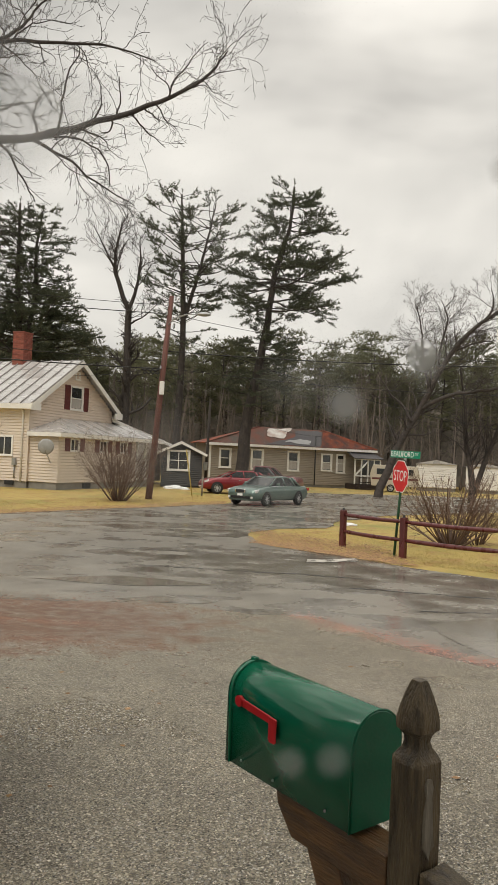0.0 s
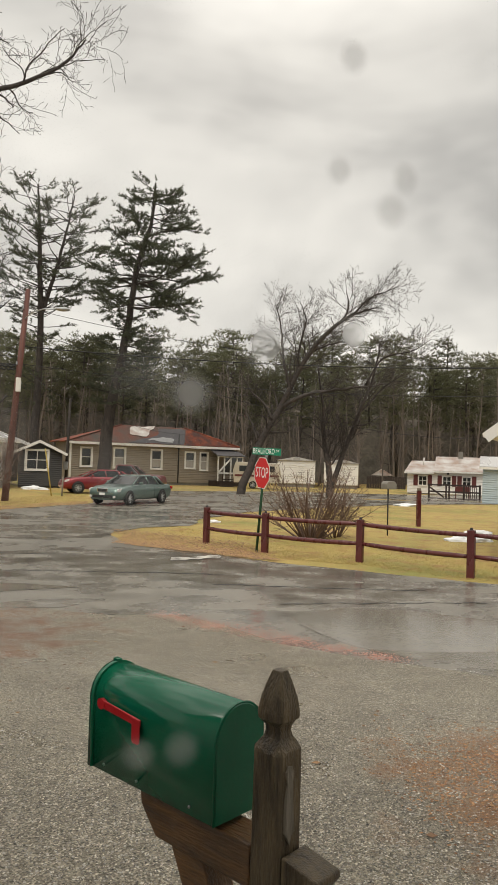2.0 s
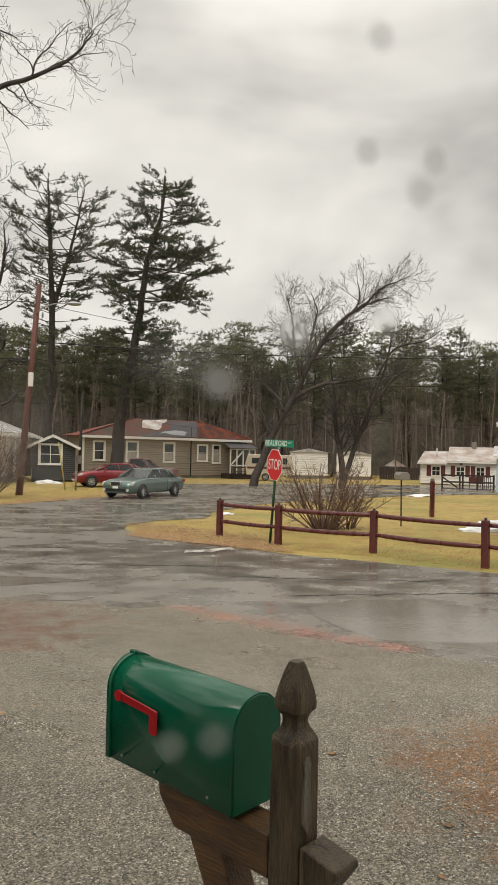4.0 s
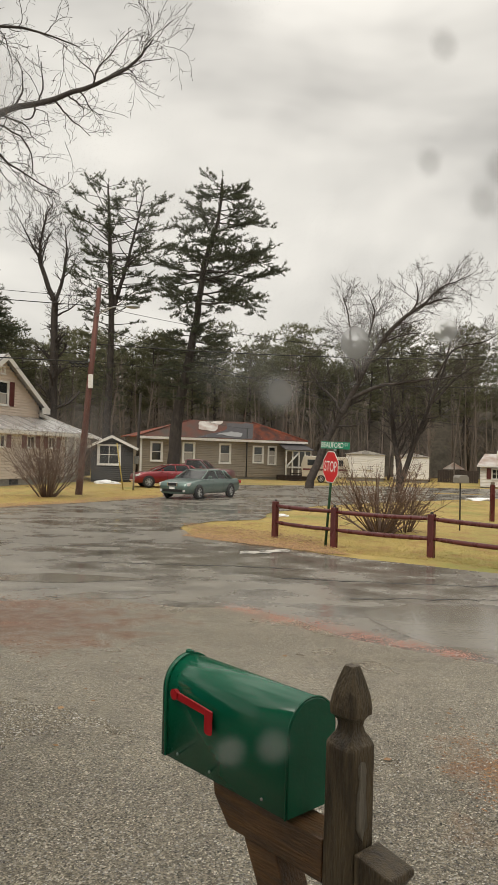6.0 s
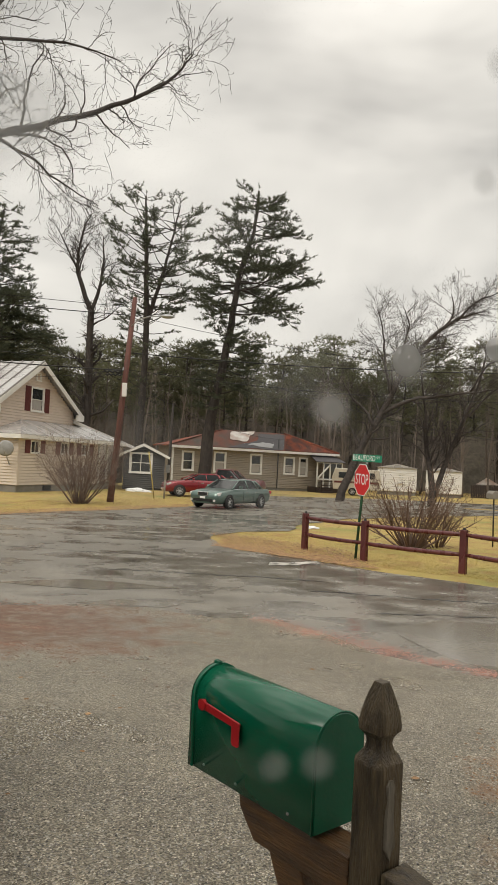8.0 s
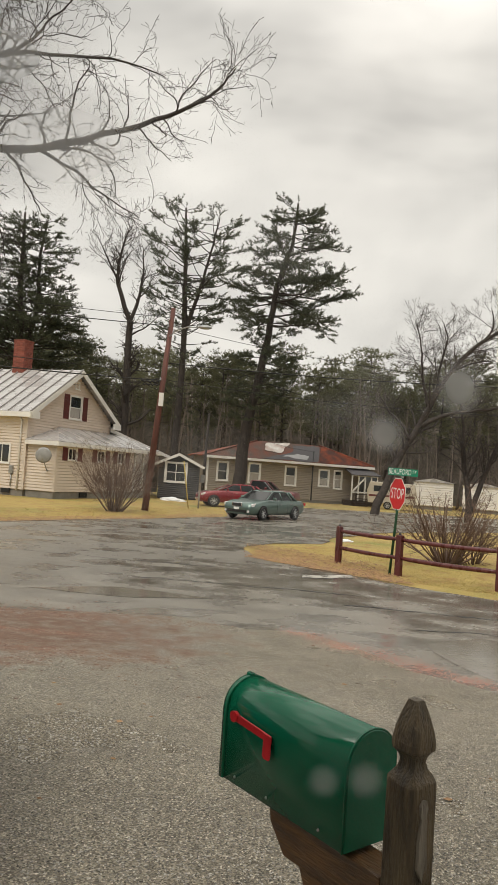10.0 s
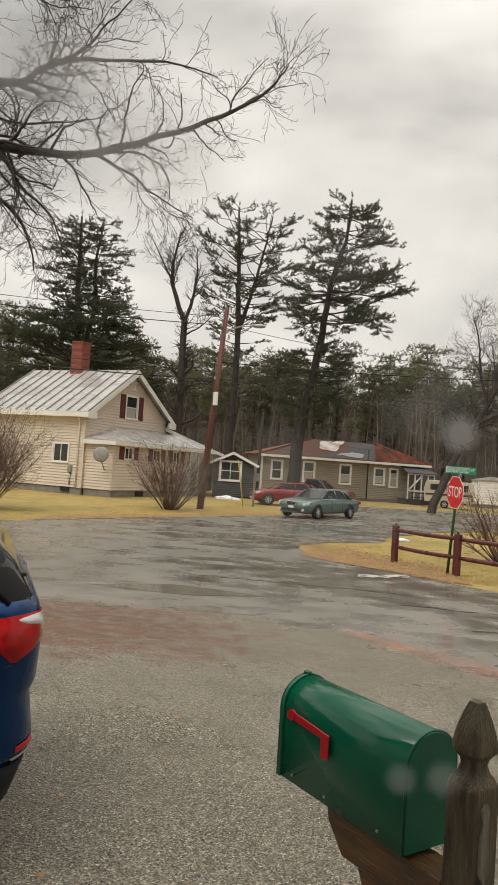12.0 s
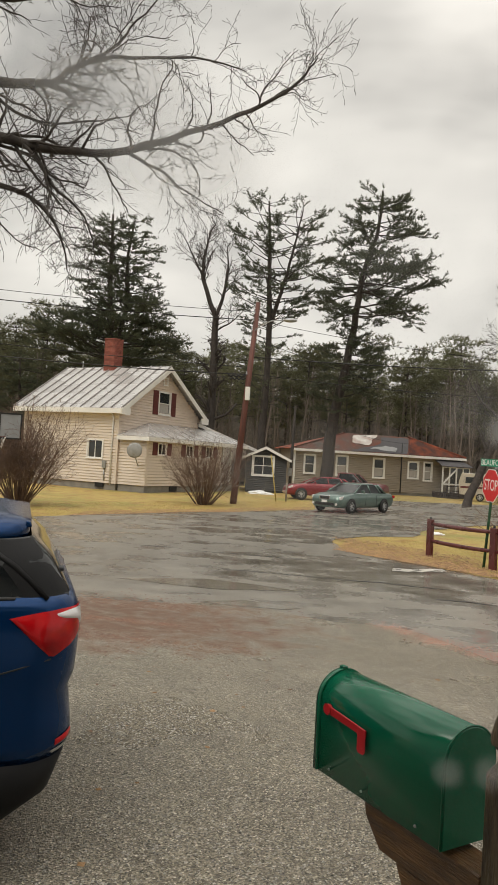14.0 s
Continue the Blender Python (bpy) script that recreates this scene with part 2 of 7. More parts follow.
def add_box(bm, x0, x1, y0, y1, z0, z1, bevel=0.0, m=None):
    r = bmesh.ops.create_cube(bm, size=1)
    vs = r["verts"]
    for v in vs:
        v.co = Vector(((x0 + x1) / 2 + v.co.x * (x1 - x0), (y0 + y1) / 2 + v.co.y * (y1 - y0), (z0 + z1) / 2 + v.co.z * (z1 - z0)))
    if bevel:
        es = list({e for v in vs for e in v.link_edges})
        nb = bmesh.ops.bevel(bm, geom=es, offset=bevel, segments=2, profile=0.5, affect="EDGES")
        vs = list({v for f in nb["faces"] for v in f.verts} | {v for v in vs if v.is_valid})
    if m is not None:
        bmesh.ops.transform(bm, matrix=m, verts=vs)
    return vs


def box(*a, **k):
    bm = bmesh.new()
    add_box(bm, *a, **k)
    return bm


def prism(pts, y0, y1, bevel=0.0):
    """A polygon in x and z, drawn out along y."""
    bm = bmesh.new()
    a = [bm.verts.new((x, y0, z)) for x, z in pts]
    b = [bm.verts.new((x, y1, z)) for x, z in pts]
    n = len(pts)
    bm.faces.new(a), bm.faces.new(b[::-1])
    for i in range(n):
        bm.faces.new((a[i], a[(i + 1) % n], b[(i + 1) % n], b[i]))
    if bevel:
        bmesh.ops.bevel(bm, geom=list(bm.edges), offset=bevel, segments=2, profile=0.5, affect="EDGES")
    return bm


def slab(pts, thick):
    """A flat piece with corners in space, thickened downwards along its normal."""
    pts = [Vector(p) for p in pts]
    n = (pts[1] - pts[0]).cross(pts[2] - pts[0]).normalized()
    if n.z < 0:
        n = -n
    bm = bmesh.new()
    a = [bm.verts.new(p) for p in pts]
    b = [bm.verts.new(p - n * thick) for p in pts]
    bm.faces.new(a), bm.faces.new(b[::-1])
    k = len(pts)
    for i in range(k):
        bm.faces.new((a[i], a[(i + 1) % k], b[(i + 1) % k], b[i]))
    return bm


class Tubes:
    """Tapered tubes along polylines, gathered into one mesh."""

    def __init__(self):
        self.v, self.f = [], []

    def add(self, pts, radii, sides=5):
        base = len(self.v)
        pts = [Vector(p) for p in pts]
        up = Vector((0.31, 0.17, 0.93))
        for i, p in enumerate(pts):
            d = (pts[min(i + 1, len(pts) - 1)] - pts[max(i - 1, 0)]).normalized()
            s = d.cross(up)
            s = s.normalized() if s.length > 1e-4 else Vector((1, 0, 0))
            w = d.cross(s)
            for k in range(sides):
                a = 2 * math.pi * k / sides
                self.v.append(p + (s * math.cos(a) + w * math.sin(a)) * radii[i])
        for i in range(len(pts) - 1):
            for k in range(sides):
                a, b = base + i * sides + k, base + i * sides + (k + 1) % sides
                self.f.append((a, b, b + sides, a + sides))
        self.f.append(tuple(base + k for k in range(sides))[::-1])
        self.f.append(tuple(base + (len(pts) - 1) * sides + k for k in range(sides)))

    def make(self, name, mat, parent=None, label="", smooth=True):
        return raw(name, self.v, self.f, mat, parent, label, smooth)


def tube(name, pts, radius, mat, parent=None, label="", sides=8):
    t = Tubes()
    t.add(pts, radius if isinstance(radius, (list, tuple)) else [radius] * len(pts), sides)
    return t.make(name, mat, parent, label)


def smooth_step(a, b, x):
    k = min(1.0, max(0.0, (x - a) / (b - a)))
    return k * k * (3 - 2 * k)


def ground_z(x, y):
    """Height of the ground: the lot by the house lies a little higher than the road."""
    near = 0.25 * (1 - smooth_step(4.2, 9.5, y + 0.35 * x))
    lumps = 0.035 * noise.noise(Vector((x * 0.35, y * 0.35, 0)))
    return near + (lumps if y > 19 else lumps * 0.4)

# ---- ground, road, gravel lot, lawns ----
def ground_material(name, kind):
    m = bpy.data.materials.new(name)
    m.use_nodes = True
    nt = m.node_tree
    b = nt.nodes["Principled BSDF"]
    N, K = nt.nodes.new, nt.links.new
    geo = N("ShaderNodeTexCoord")

    def noise_tex(scale, detail=5.0, stretch=(1, 1, 1), rot=0.0, rough=0.55, kind_="ShaderNodeTexNoise"):
        mpn = N("ShaderNodeMapping")
        mpn.inputs["Scale"].default_value = stretch
        mpn.inputs["Rotation"].default_value = (0, 0, rot)
        K(geo.outputs["Object"], mpn.inputs["Vector"])
        t = N(kind_)
        t.inputs["Scale"].default_value = scale
        if kind_ == "ShaderNodeTexNoise":
            t.inputs["Detail"].default_value, t.inputs["Roughness"].default_value = detail, rough
        K(mpn.outputs[0], t.inputs["Vector"])
        return t

    def ramp_of(sock, stops):
        r = N("ShaderNodeValToRGB")
        es = r.color_ramp.elements
        while len(es) < len(stops):
            es.new(0.5)
        for e_, (p, c) in zip(es, stops):
            e_.position, e_.color = p, (*c, 1) if len(c) == 3 else c
        K(sock, r.inputs[0])
        return r.outputs[0]

    def grey(a):
        return (a, a, a)

    def mix(f, a, bb, blend="MIX"):
        x = N("ShaderNodeMix")
        x.data_type, x.blend_type = "RGBA", blend
        if isinstance(f, float):
            x.inputs[0].default_value = f
        else:
            K(f, x.inputs[0])
        K(a, x.inputs[6]), K(bb, x.inputs[7])
        return x.outputs[2]

    def bump(sock, strength, dist, prev=None):
        bn = N("ShaderNodeBump")
        bn.inputs["Strength"].default_value, bn.inputs["Distance"].default_value = strength, dist
        K(sock, bn.inputs["Height"])
        if prev:
            K(prev, bn.inputs["Normal"])
        return bn.outputs[0]

    if kind == "road":
        big = noise_tex(0.16, 4.0, (1, 1.8, 1), -0.55)
        mid = noise_tex(0.9, 8.0, (1, 1.5, 1), -0.55)
        fine = noise_tex(90, 2.0)
        c1 = ramp_of(mid.outputs[0], [(0.35, (0.125, 0.112, 0.094)), (0.62, (0.215, 0.195, 0.163))])
        c2 = ramp_of(fine.outputs[0], [(0.35, grey(0.25)), (0.7, grey(0.75))])
        K(mix(0.35, c1, c2, "OVERLAY"), b.inputs["Base Color"])
        film = mix(0.5, big.outputs[0], mid.outputs[0])
        K(ramp_of(film, [(0.42, grey(0.11)), (0.5, grey(0.27)), (0.59, grey(0.43))]), b.inputs["Roughness"])
        wet = ramp_of(film, [(0.44, grey(0.02)), (0.60, grey(0.7))])
        bn = N("ShaderNodeBump")
        bn.inputs["Distance"].default_value = 0.004
        K(wet, bn.inputs["Strength"]), K(fine.outputs[0], bn.inputs["Height"])
        K(bn.outputs[0], b.inputs["Normal"])
        b.inputs["Specular IOR Level"].default_value = 0.62
    elif kind == "gravel":
        stones = noise_tex(110, kind_="ShaderNodeTexVoronoi")
        stones.inputs["Randomness"].default_value = 1.0
        big = noise_tex(0.42, 5.0)
        mid = noise_tex(2.2, 6.0)
        fine = noise_tex(160, 2.0)
        base = ramp_of(stones.outputs["Color"], [(0.0, (0.035, 0.031, 0.023)), (0.42, (0.20, 0.179, 0.136)), (0.78, (0.44, 0.396, 0.315)), (0.96, (0.90, 0.86, 0.78))])
        tint = ramp_of(mid.outputs[0], [(0.3, (0.30, 0.28, 0.25)), (0.7, (0.62, 0.59, 0.54))])
        col = mix(0.55, base, tint, "OVERLAY")
        # fallen needles and brick dust lie in patches near the road
        sep = N("ShaderNodeSeparateXYZ")
        K(geo.outputs["Object"], sep.inputs[0])

        def blob(cx, cy, rx, ry):
            mpn = N("ShaderNodeMapping")
            mpn.vector_type = "POINT"
            mpn.inputs["Location"].default_value = (-cx / rx, -cy / ry, 0)
            mpn.inputs["Scale"].default_value = (1 / rx, 1 / ry, 0)
            K(geo.outputs["Object"], mpn.inputs["Vector"])
            ln = N("ShaderNodeVectorMath")
            ln.operation = "LENGTH"
            K(mpn.outputs[0], ln.inputs[0])
            ad = N("ShaderNodeMath")
            ad.operation = "MULTIPLY_ADD"
            K(mid.outputs[0], ad.inputs[0])
            ad.inputs[1].default_value = -2.2
            K(ln.outputs[1], ad.inputs[2])
            mr = N("ShaderNodeMapRange")
            mr.inputs["From Min"].default_value, mr.inputs["From Max"].default_value = -0.02, -0.55
            K(ad.outputs[0], mr.inputs["Value"])
            return mr.outputs[0]

        litter = ramp_of(fine.outputs[0], [(0.35, (0.10, 0.052, 0.034)), (0.65, (0.29, 0.165, 0.105))])
        heap_at = blob(-2.7, 9.0, 2.6, 2.0)
        patchy = noise_tex(5.5, 6.0)
        hm = N("ShaderNodeMath")
        hm.operation = "MULTIPLY"
        K(heap_at, hm.inputs[0]), K(ramp_of(patchy.outputs[0], [(0.32, grey(0.45)), (0.56, grey(1.0))]), hm.inputs[1])
        heap = hm.outputs[0]
        col = mix(heap, col, litter)
        col = mix(blob(3.3, 3.9, 1.7, 1.05), col, ramp_of(fine.outputs[0], [(0.3, (0.15, 0.075, 0.036)), (0.7, (0.36, 0.195, 0.095))]))
        K(col, b.inputs["Base Color"])
        K(mix(heap, ramp_of(big.outputs[0], [(0.38, grey(0.24)), (0.62, grey(0.50))]), ramp_of(fine.outputs[0], [(0.3, grey(0.6)), (0.7, grey(0.85))])), b.inputs["Roughness"])
        nrm = bump(stones.outputs["Distance"], 1.0, 0.016)
        K(bump(fine.outputs[0], 0.5, 0.006, nrm), b.inputs["Normal"])
        b.inputs["Specular IOR Level"].default_value = 0.6
    else:
        big = noise_tex(0.22, 5.0)
        mid = noise_tex(1.6, 6.0)
        fine = noise_tex(55, 3.0)
        straw = ramp_of(fine.outputs[0], [(0.3, (0.25, 0.175, 0.045)), (0.7, (0.54, 0.40, 0.125))])
        green = ramp_of(fine.outputs[0], [(0.3, (0.12, 0.125, 0.026)), (0.7, (0.31, 0.31, 0.075))])
        leaves = ramp_of(fine.outputs[0], [(0.3, (0.17, 0.08, 0.028)), (0.7, (0.42, 0.22, 0.085))])
        col = mix(ramp_of(big.outputs[0], [(0.50, grey(0)), (0.66, grey(0.9))]), straw, green)
        col = mix(ramp_of(mid.outputs[0], [(0.49, grey(0)), (0.66, grey(0.85))]), col, leaves)
        if kind == "woods":
            col = leaves
        K(col, b.inputs["Base Color"])
        b.inputs["Roughness"].default_value = 0.75
        K(bump(fine.outputs[0], 0.8, 0.03), b.inputs["Normal"])
    return m


ROAD = ground_material("wet_asphalt", "road")
GRAVEL = ground_material("wet_gravel", "gravel")
LAWN = ground_material("winter_lawn", "lawn")


def grid_sheet(name, x0, x1, y0, y1, step, lift, mat, inside=None):
    nx, ny = int((x1 - x0) / step) + 1, int((y1 - y0) / step) + 1
    verts = [(x0 + i * step, y0 + j * step, ground_z(x0 + i * step, y0 + j * step) + lift) for j in range(ny) for i in range(nx)]
    faces = [(j * nx + i, j * nx + i + 1, (j + 1) * nx + i + 1, (j + 1) * nx + i) for j in range(ny - 1) for i in range(nx - 1)]
    return raw(name, verts, faces, mat, smooth=True)


def outline_sheet(name, outline, lift, mat, wobble=0.10, step=0.35, seed=0, cuts=()):
    """A sheet laid on the ground within an outline whose edge is uneven; cut into narrow cells so that it follows the ground."""
    pts = []
    n = len(outline)
    for i in range(n):
        a, c = Vector((*outline[i], 0)), Vector((*outline[(i + 1) % n], 0))
        k = max(1, int((c - a).length / step)) if max(abs(a.x), abs(c.x)) < 30 and max(a.y, c.y) < 64 else 4
        for j in range(k):
            p = a.lerp(c, j / k)
            q = Vector((p.x * 0.9 + seed, p.y * 0.9, 3.3))
            q2 = Vector((p.x * 3.1 + seed, p.y * 3.1, 7.3))
            w = wobble * noise.noise(q) * 2 + wobble * 0.8 * noise.noise(q2)
            w2 = wobble * noise.noise(q + Vector((9, 2, 5))) * 2
            pts.append((p.x + w, p.y + w2))
    bm = bmesh.new()
    bm.faces.new([bm.verts.new((x, y, 0)) for x, y in pts])
    for k in range(2, 58):
        bmesh.ops.bisect_plane(bm, geom=bm.verts[:] + bm.edges[:] + bm.faces[:], plane_co=(0, k * 1.0, 0), plane_no=(0, 1, 0))
    for k in range(-12, 14):
        bmesh.ops.bisect_plane(bm, geom=bm.verts[:] + bm.edges[:] + bm.faces[:], plane_co=(k * 1.0, 0, 0), plane_no=(1, 0, 0))
    bmesh.ops.triangulate(bm, faces=bm.faces)
    for v in bm.verts:
        v.co.z = ground_z(v.co.x, v.co.y) + lift
    return part(name, bm, mat)


# one sheet to the horizon: fine cells near the place, wide ones beyond
gx = [-900, -300, -120, -60, -40] + [x * 1.0 for x in range(-30, 36)] + [45, 60, 120, 300, 900]
gy = [-300, -60, -20, -8, -2] + [y * 1.0 for y in range(0, 70)] + [80, 100, 160, 400, 1500]
gv = [(x, y, ground_z(x, y) - 0.016) for y in gy for x in gx]
gf = [(j * len(gx) + i, j * len(gx) + i + 1, (j + 1) * len(gx) + i + 1, (j + 1) * len(gx) + i) for j in range(len(gy) - 1) for i in range(len(gx) - 1)]
ground = tagged(raw("ground", gv, gf, LAWN, smooth=True), "yellowed wet winter lawn with fallen leaves", "ground", kind="structure")

ROAD_EDGE = [(-80, 20), (-30, 17.5), (-16, 17.5), (-11.5, 19.6), (-9.2, 22), (-8.2, 23.8), (-6, 27.1), (-3.85, 30), (-2.1, 32.4), (-0.75, 35), (-0.9, 39.7),
             (0.6, 45), (4.5, 49.5), (8, 50.5), (13, 53), (18, 52.5), (24, 53), (60, 58), (60, 47), (30, 44), (16.2, 39), (12, 36), (10, 34.3), (5.8, 30.6),
             (3.4, 26.8), (2.6, 24), (0.95, 22.9), (0.2, 21.4), (0.15, 20.4), (0.35, 18.9), (0.76, 18.3), (1.92, 17.25), (3.04, 16.05), (4.05, 15.0), (5.0, 14.3),
             (6.4, 13.3), (9, 11.4), (14, 8), (40, -8), (40, -20), (14, 0.5), (6, 5.2), (3.6, 6.6), (2.4, 7.7), (1.5, 8.9), (0, 9.6), (-3, 9.8), (-8, 9.2), (-80, 4)]
road = tagged(outline_sheet("road", ROAD_EDGE, 0.0, ROAD, 0.10), "wet grey asphalt road with shallow puddles", "road", kind="structure")
LOT_EDGE = [(-40, 6), (-12, 10.2), (-8, 10.4), (-3.1, 10.4), (-1.6, 10.6), (-0.75, 10.6), (0.05, 10.1), (0.95, 9.9), (1.5, 9.35), (2.0, 8.5), (2.4, 8.05), (3.05, 7.6),
            (4.0, 6.9), (8, 4.6), (20, -2), (20, -12), (-40, -12)]
lot = tagged(outline_sheet("gravel_lot", LOT_EDGE, 0.018, GRAVEL, 0.14, seed=4), "wet grey gravel with needle litter", "gravel", kind="structure")

# ---- houses ----
def clapboards(name, length, z0, z1, step, mat, parent, top=None, holes=()):
    """A wall along +x at y = 0 whose outer side faces -y: overlapping boards, each a board of its own thickness. top(x): the wall's height at x."""
    verts, faces = [], []
    z, i = z0, 0
    while z < z1 - 0.01:
        h = min(step, z1 - z)
        spans = [(0.0, length)]
        if top is not None:
            xs = [x * length / 200 for x in range(201) if top(x * length / 200) > z + h * 0.5]
            spans = [(xs[0], xs[-1])] if xs else []
        for x0, x1, b0, b1 in holes:
            if b1 <= z + h * 0.5 or b0 >= z + h * 0.5:
                continue
            cut = []
            for a, c in spans:
                if x1 <= a or x0 >= c:
                    cut.append((a, c))
                else:
                    if x0 > a:
                        cut.append((a, x0))
                    if x1 < c:
                        cut.append((x1, c))
            spans = cut
        for a, c in spans:
            k = len(verts)
            for x in (a, c):
                verts += [(x, 0.0, z), (x, -0.036, z + 0.024), (x, -0.006, z + h), (x, 0.02, z + h)]
            faces += [(k, k + 1, k + 5, k + 4), (k + 1, k + 2, k + 6, k + 5), (k + 2, k + 3, k + 7, k + 6), (k, k + 3, k + 2, k + 1), (k + 4, k + 5, k + 6, k + 7)]
        z += step
        i += 1
    ob = raw(name, verts, faces, mat, parent)
    return ob


def window(parent, x, z, w, h, frame_mat=WHITE, panes=(1, 2), shutters=None, curtain=0.0, trim=0.1, y=0.0):
    """A sash window on a wall that faces -y: casing, recessed sashes, glass behind."""
    # solid near-black backing, in place of an unlit room
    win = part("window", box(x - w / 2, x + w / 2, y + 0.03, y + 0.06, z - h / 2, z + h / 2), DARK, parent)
    bm = bmesh.new()
    for a in ((x - w / 2 - trim, x - w / 2, z - h / 2 - trim, z + h / 2 + trim), (x + w / 2, x + w / 2 + trim, z - h / 2 - trim, z + h / 2 + trim),
              (x - w / 2, x + w / 2, z + h / 2, z + h / 2 + trim), (x - w / 2, x + w / 2, z - h / 2 - trim, z - h / 2)):
        add_box(bm, a[0], a[1], y - 0.06, y + 0.02, a[2], a[3])
    part("frame", bm, frame_mat, win)
    part("sill", box(x - w / 2 - trim - 0.03, x + w / 2 + trim + 0.03, y - 0.10, y - 0.058, z - h / 2 - trim - 0.02, z - h / 2 - trim + 0.03), frame_mat, win)
    nx, nz = panes
    bar = 0.045
    for i in range(1, nx):
        cx = x - w / 2 + w * i / nx
        part("mullion", box(cx - bar / 2, cx + bar / 2, y - 0.03, y + 0.01, z - h / 2, z + h / 2), frame_mat, win)
    for j in range(1, nz):
        cz = z - h / 2 + h * j / nz
        part("meeting_rail", box(x - w / 2, x + w / 2, y - 0.028, y + 0.012, cz - bar / 2, cz + bar / 2), frame_mat, win)
    for a in ((x - w / 2, x - w / 2 + 0.04), (x + w / 2 - 0.04, x + w / 2)):
        part("stile", box(a[0], a[1], y - 0.025, y + 0.014, z - h / 2, z + h / 2), frame_mat, win)
    for i in range(nx):
        for j in range(nz):
            part("pane", box(x - w / 2 + w * i / nx, x - w / 2 + w * (i + 1) / nx, y + 0.012, y + 0.018, z - h / 2 + h * j / nz, z - h / 2 + h * (j + 1) / nz), PANE, win)
    if curtain:
        part("curtain", box(x - w * 0.42, x + w * 0.42, y + 0.004, y + 0.0105, z - h / 2 + 0.04, z - h / 2 + h * curtain), CURTAIN, win)
    if shutters:
        for s in (-1, 1):
            cx = x + s * (w / 2 + trim + shutters / 2 + 0.01)
            sh = part("shutter", box(cx - shutters / 2, cx + shutters / 2, y - 0.05, y - 0.024, z - h / 2 - trim, z + h / 2 + trim), SHUTTER, parent)
            bm = bmesh.new()
            k = int(h / 0.09)
            for j in range(k):
                zz = z - h / 2 - trim + 0.06 + j * (h + 2 * trim - 0.12) / k
                add_box(bm, cx - shutters * 0.4, cx + shutters * 0.4, y - 0.062, y - 0.049, zz, zz + 0.05)
            part("louvre", bm, SHUTTER, sh)
    return win


# beige house: local x runs along the gable wall, away from the corner; local y along the long wall is inverted (+y into the house)
# roof tin again, darkened so the seams' shading is in the colour
TIN_SEAM = material("shade_dark_seam_tin", (0.36, 0.345, 0.335), 0.45, (0.26, 0.24, 0.23), 0.9, metal=0.3)
GD = Vector((0.45, 0.893, 0))
def on_gable():
    return axes(-12.09, 40.08, 0, 0.383, 0.924)


beige = thing("beige_house", on_gable(), "beige clapboard house with pale tin roof and red shutters", "house")
GW, GL, EAVE, RIDGE = 8.06, 7.37, 4.72, 7.36
gable_top = lambda x: EAVE + (RIDGE - EAVE) * (1 - abs(x - GW / 2) / (GW / 2))
# gable wall faces local -y
part("foundation", box(0.05, GW - 0.05, 0.06, GL - 0.06, -0.1, 0.40), CONCRETE, beige)
part("inner_wall", prism([(0.08, 0.3), (GW - 0.08, 0.3), (GW - 0.08, EAVE - 0.1), (GW / 2, RIDGE - 0.15), (0.08, EAVE - 0.1)], 0.07, GL - 0.07), SIDING, beige)
clapboards("gable_wall", GW, 0.35, RIDGE - 0.1, 0.16, SIDING_PINK, beige, gable_top, [(3.58, 4.76, 4.6, 5.95)])
lw = new("long_wall")
lw.parent = beige
lw.matrix_basis = Matrix.Translation((0, GL, 0)) @ Matrix.Rotation(radians(-90), 4, "Z")
LX = GL
clap = clapboards("siding", GL, 0.35, EAVE - 0.05, 0.16, SIDING, lw, None, [(5.2, 6.3, 1.78, 2.78)])
part("corner_board", box(GL - 0.12, GL + 0.03, -0.055, -0.012, 0.35, EAVE - 0.1), SIDING, lw)
window(lw, 5.75, 2.28, 1.04, 0.94, panes=(2, 1))
part("meter_box", box(6.42, 6.66, -0.16, -0.03, 1.2, 1.62, bevel=0.02), STEEL, lw)
tube("conduit", [(6.54, -0.07, 0.5), (6.54, -0.07, 1.2)], 0.035, STEEL, lw)
tube("downspout", [(7.0, -0.08, 0.3), (7.0, -0.08, 4.1), (6.8, -0.12, 4.45)], 0.045, WHITE, lw)
part("vent_block", box(5.9, 6.5, -0.05, -0.005, 0.12, 0.36), DARK, lw)
window(beige, 4.17, 5.27, 1.10, 1.26, shutters=0.52, curtain=0.5)
window(beige, 4.17, 6.62, 0.32, 0.36, panes=(1, 1), trim=0.07)
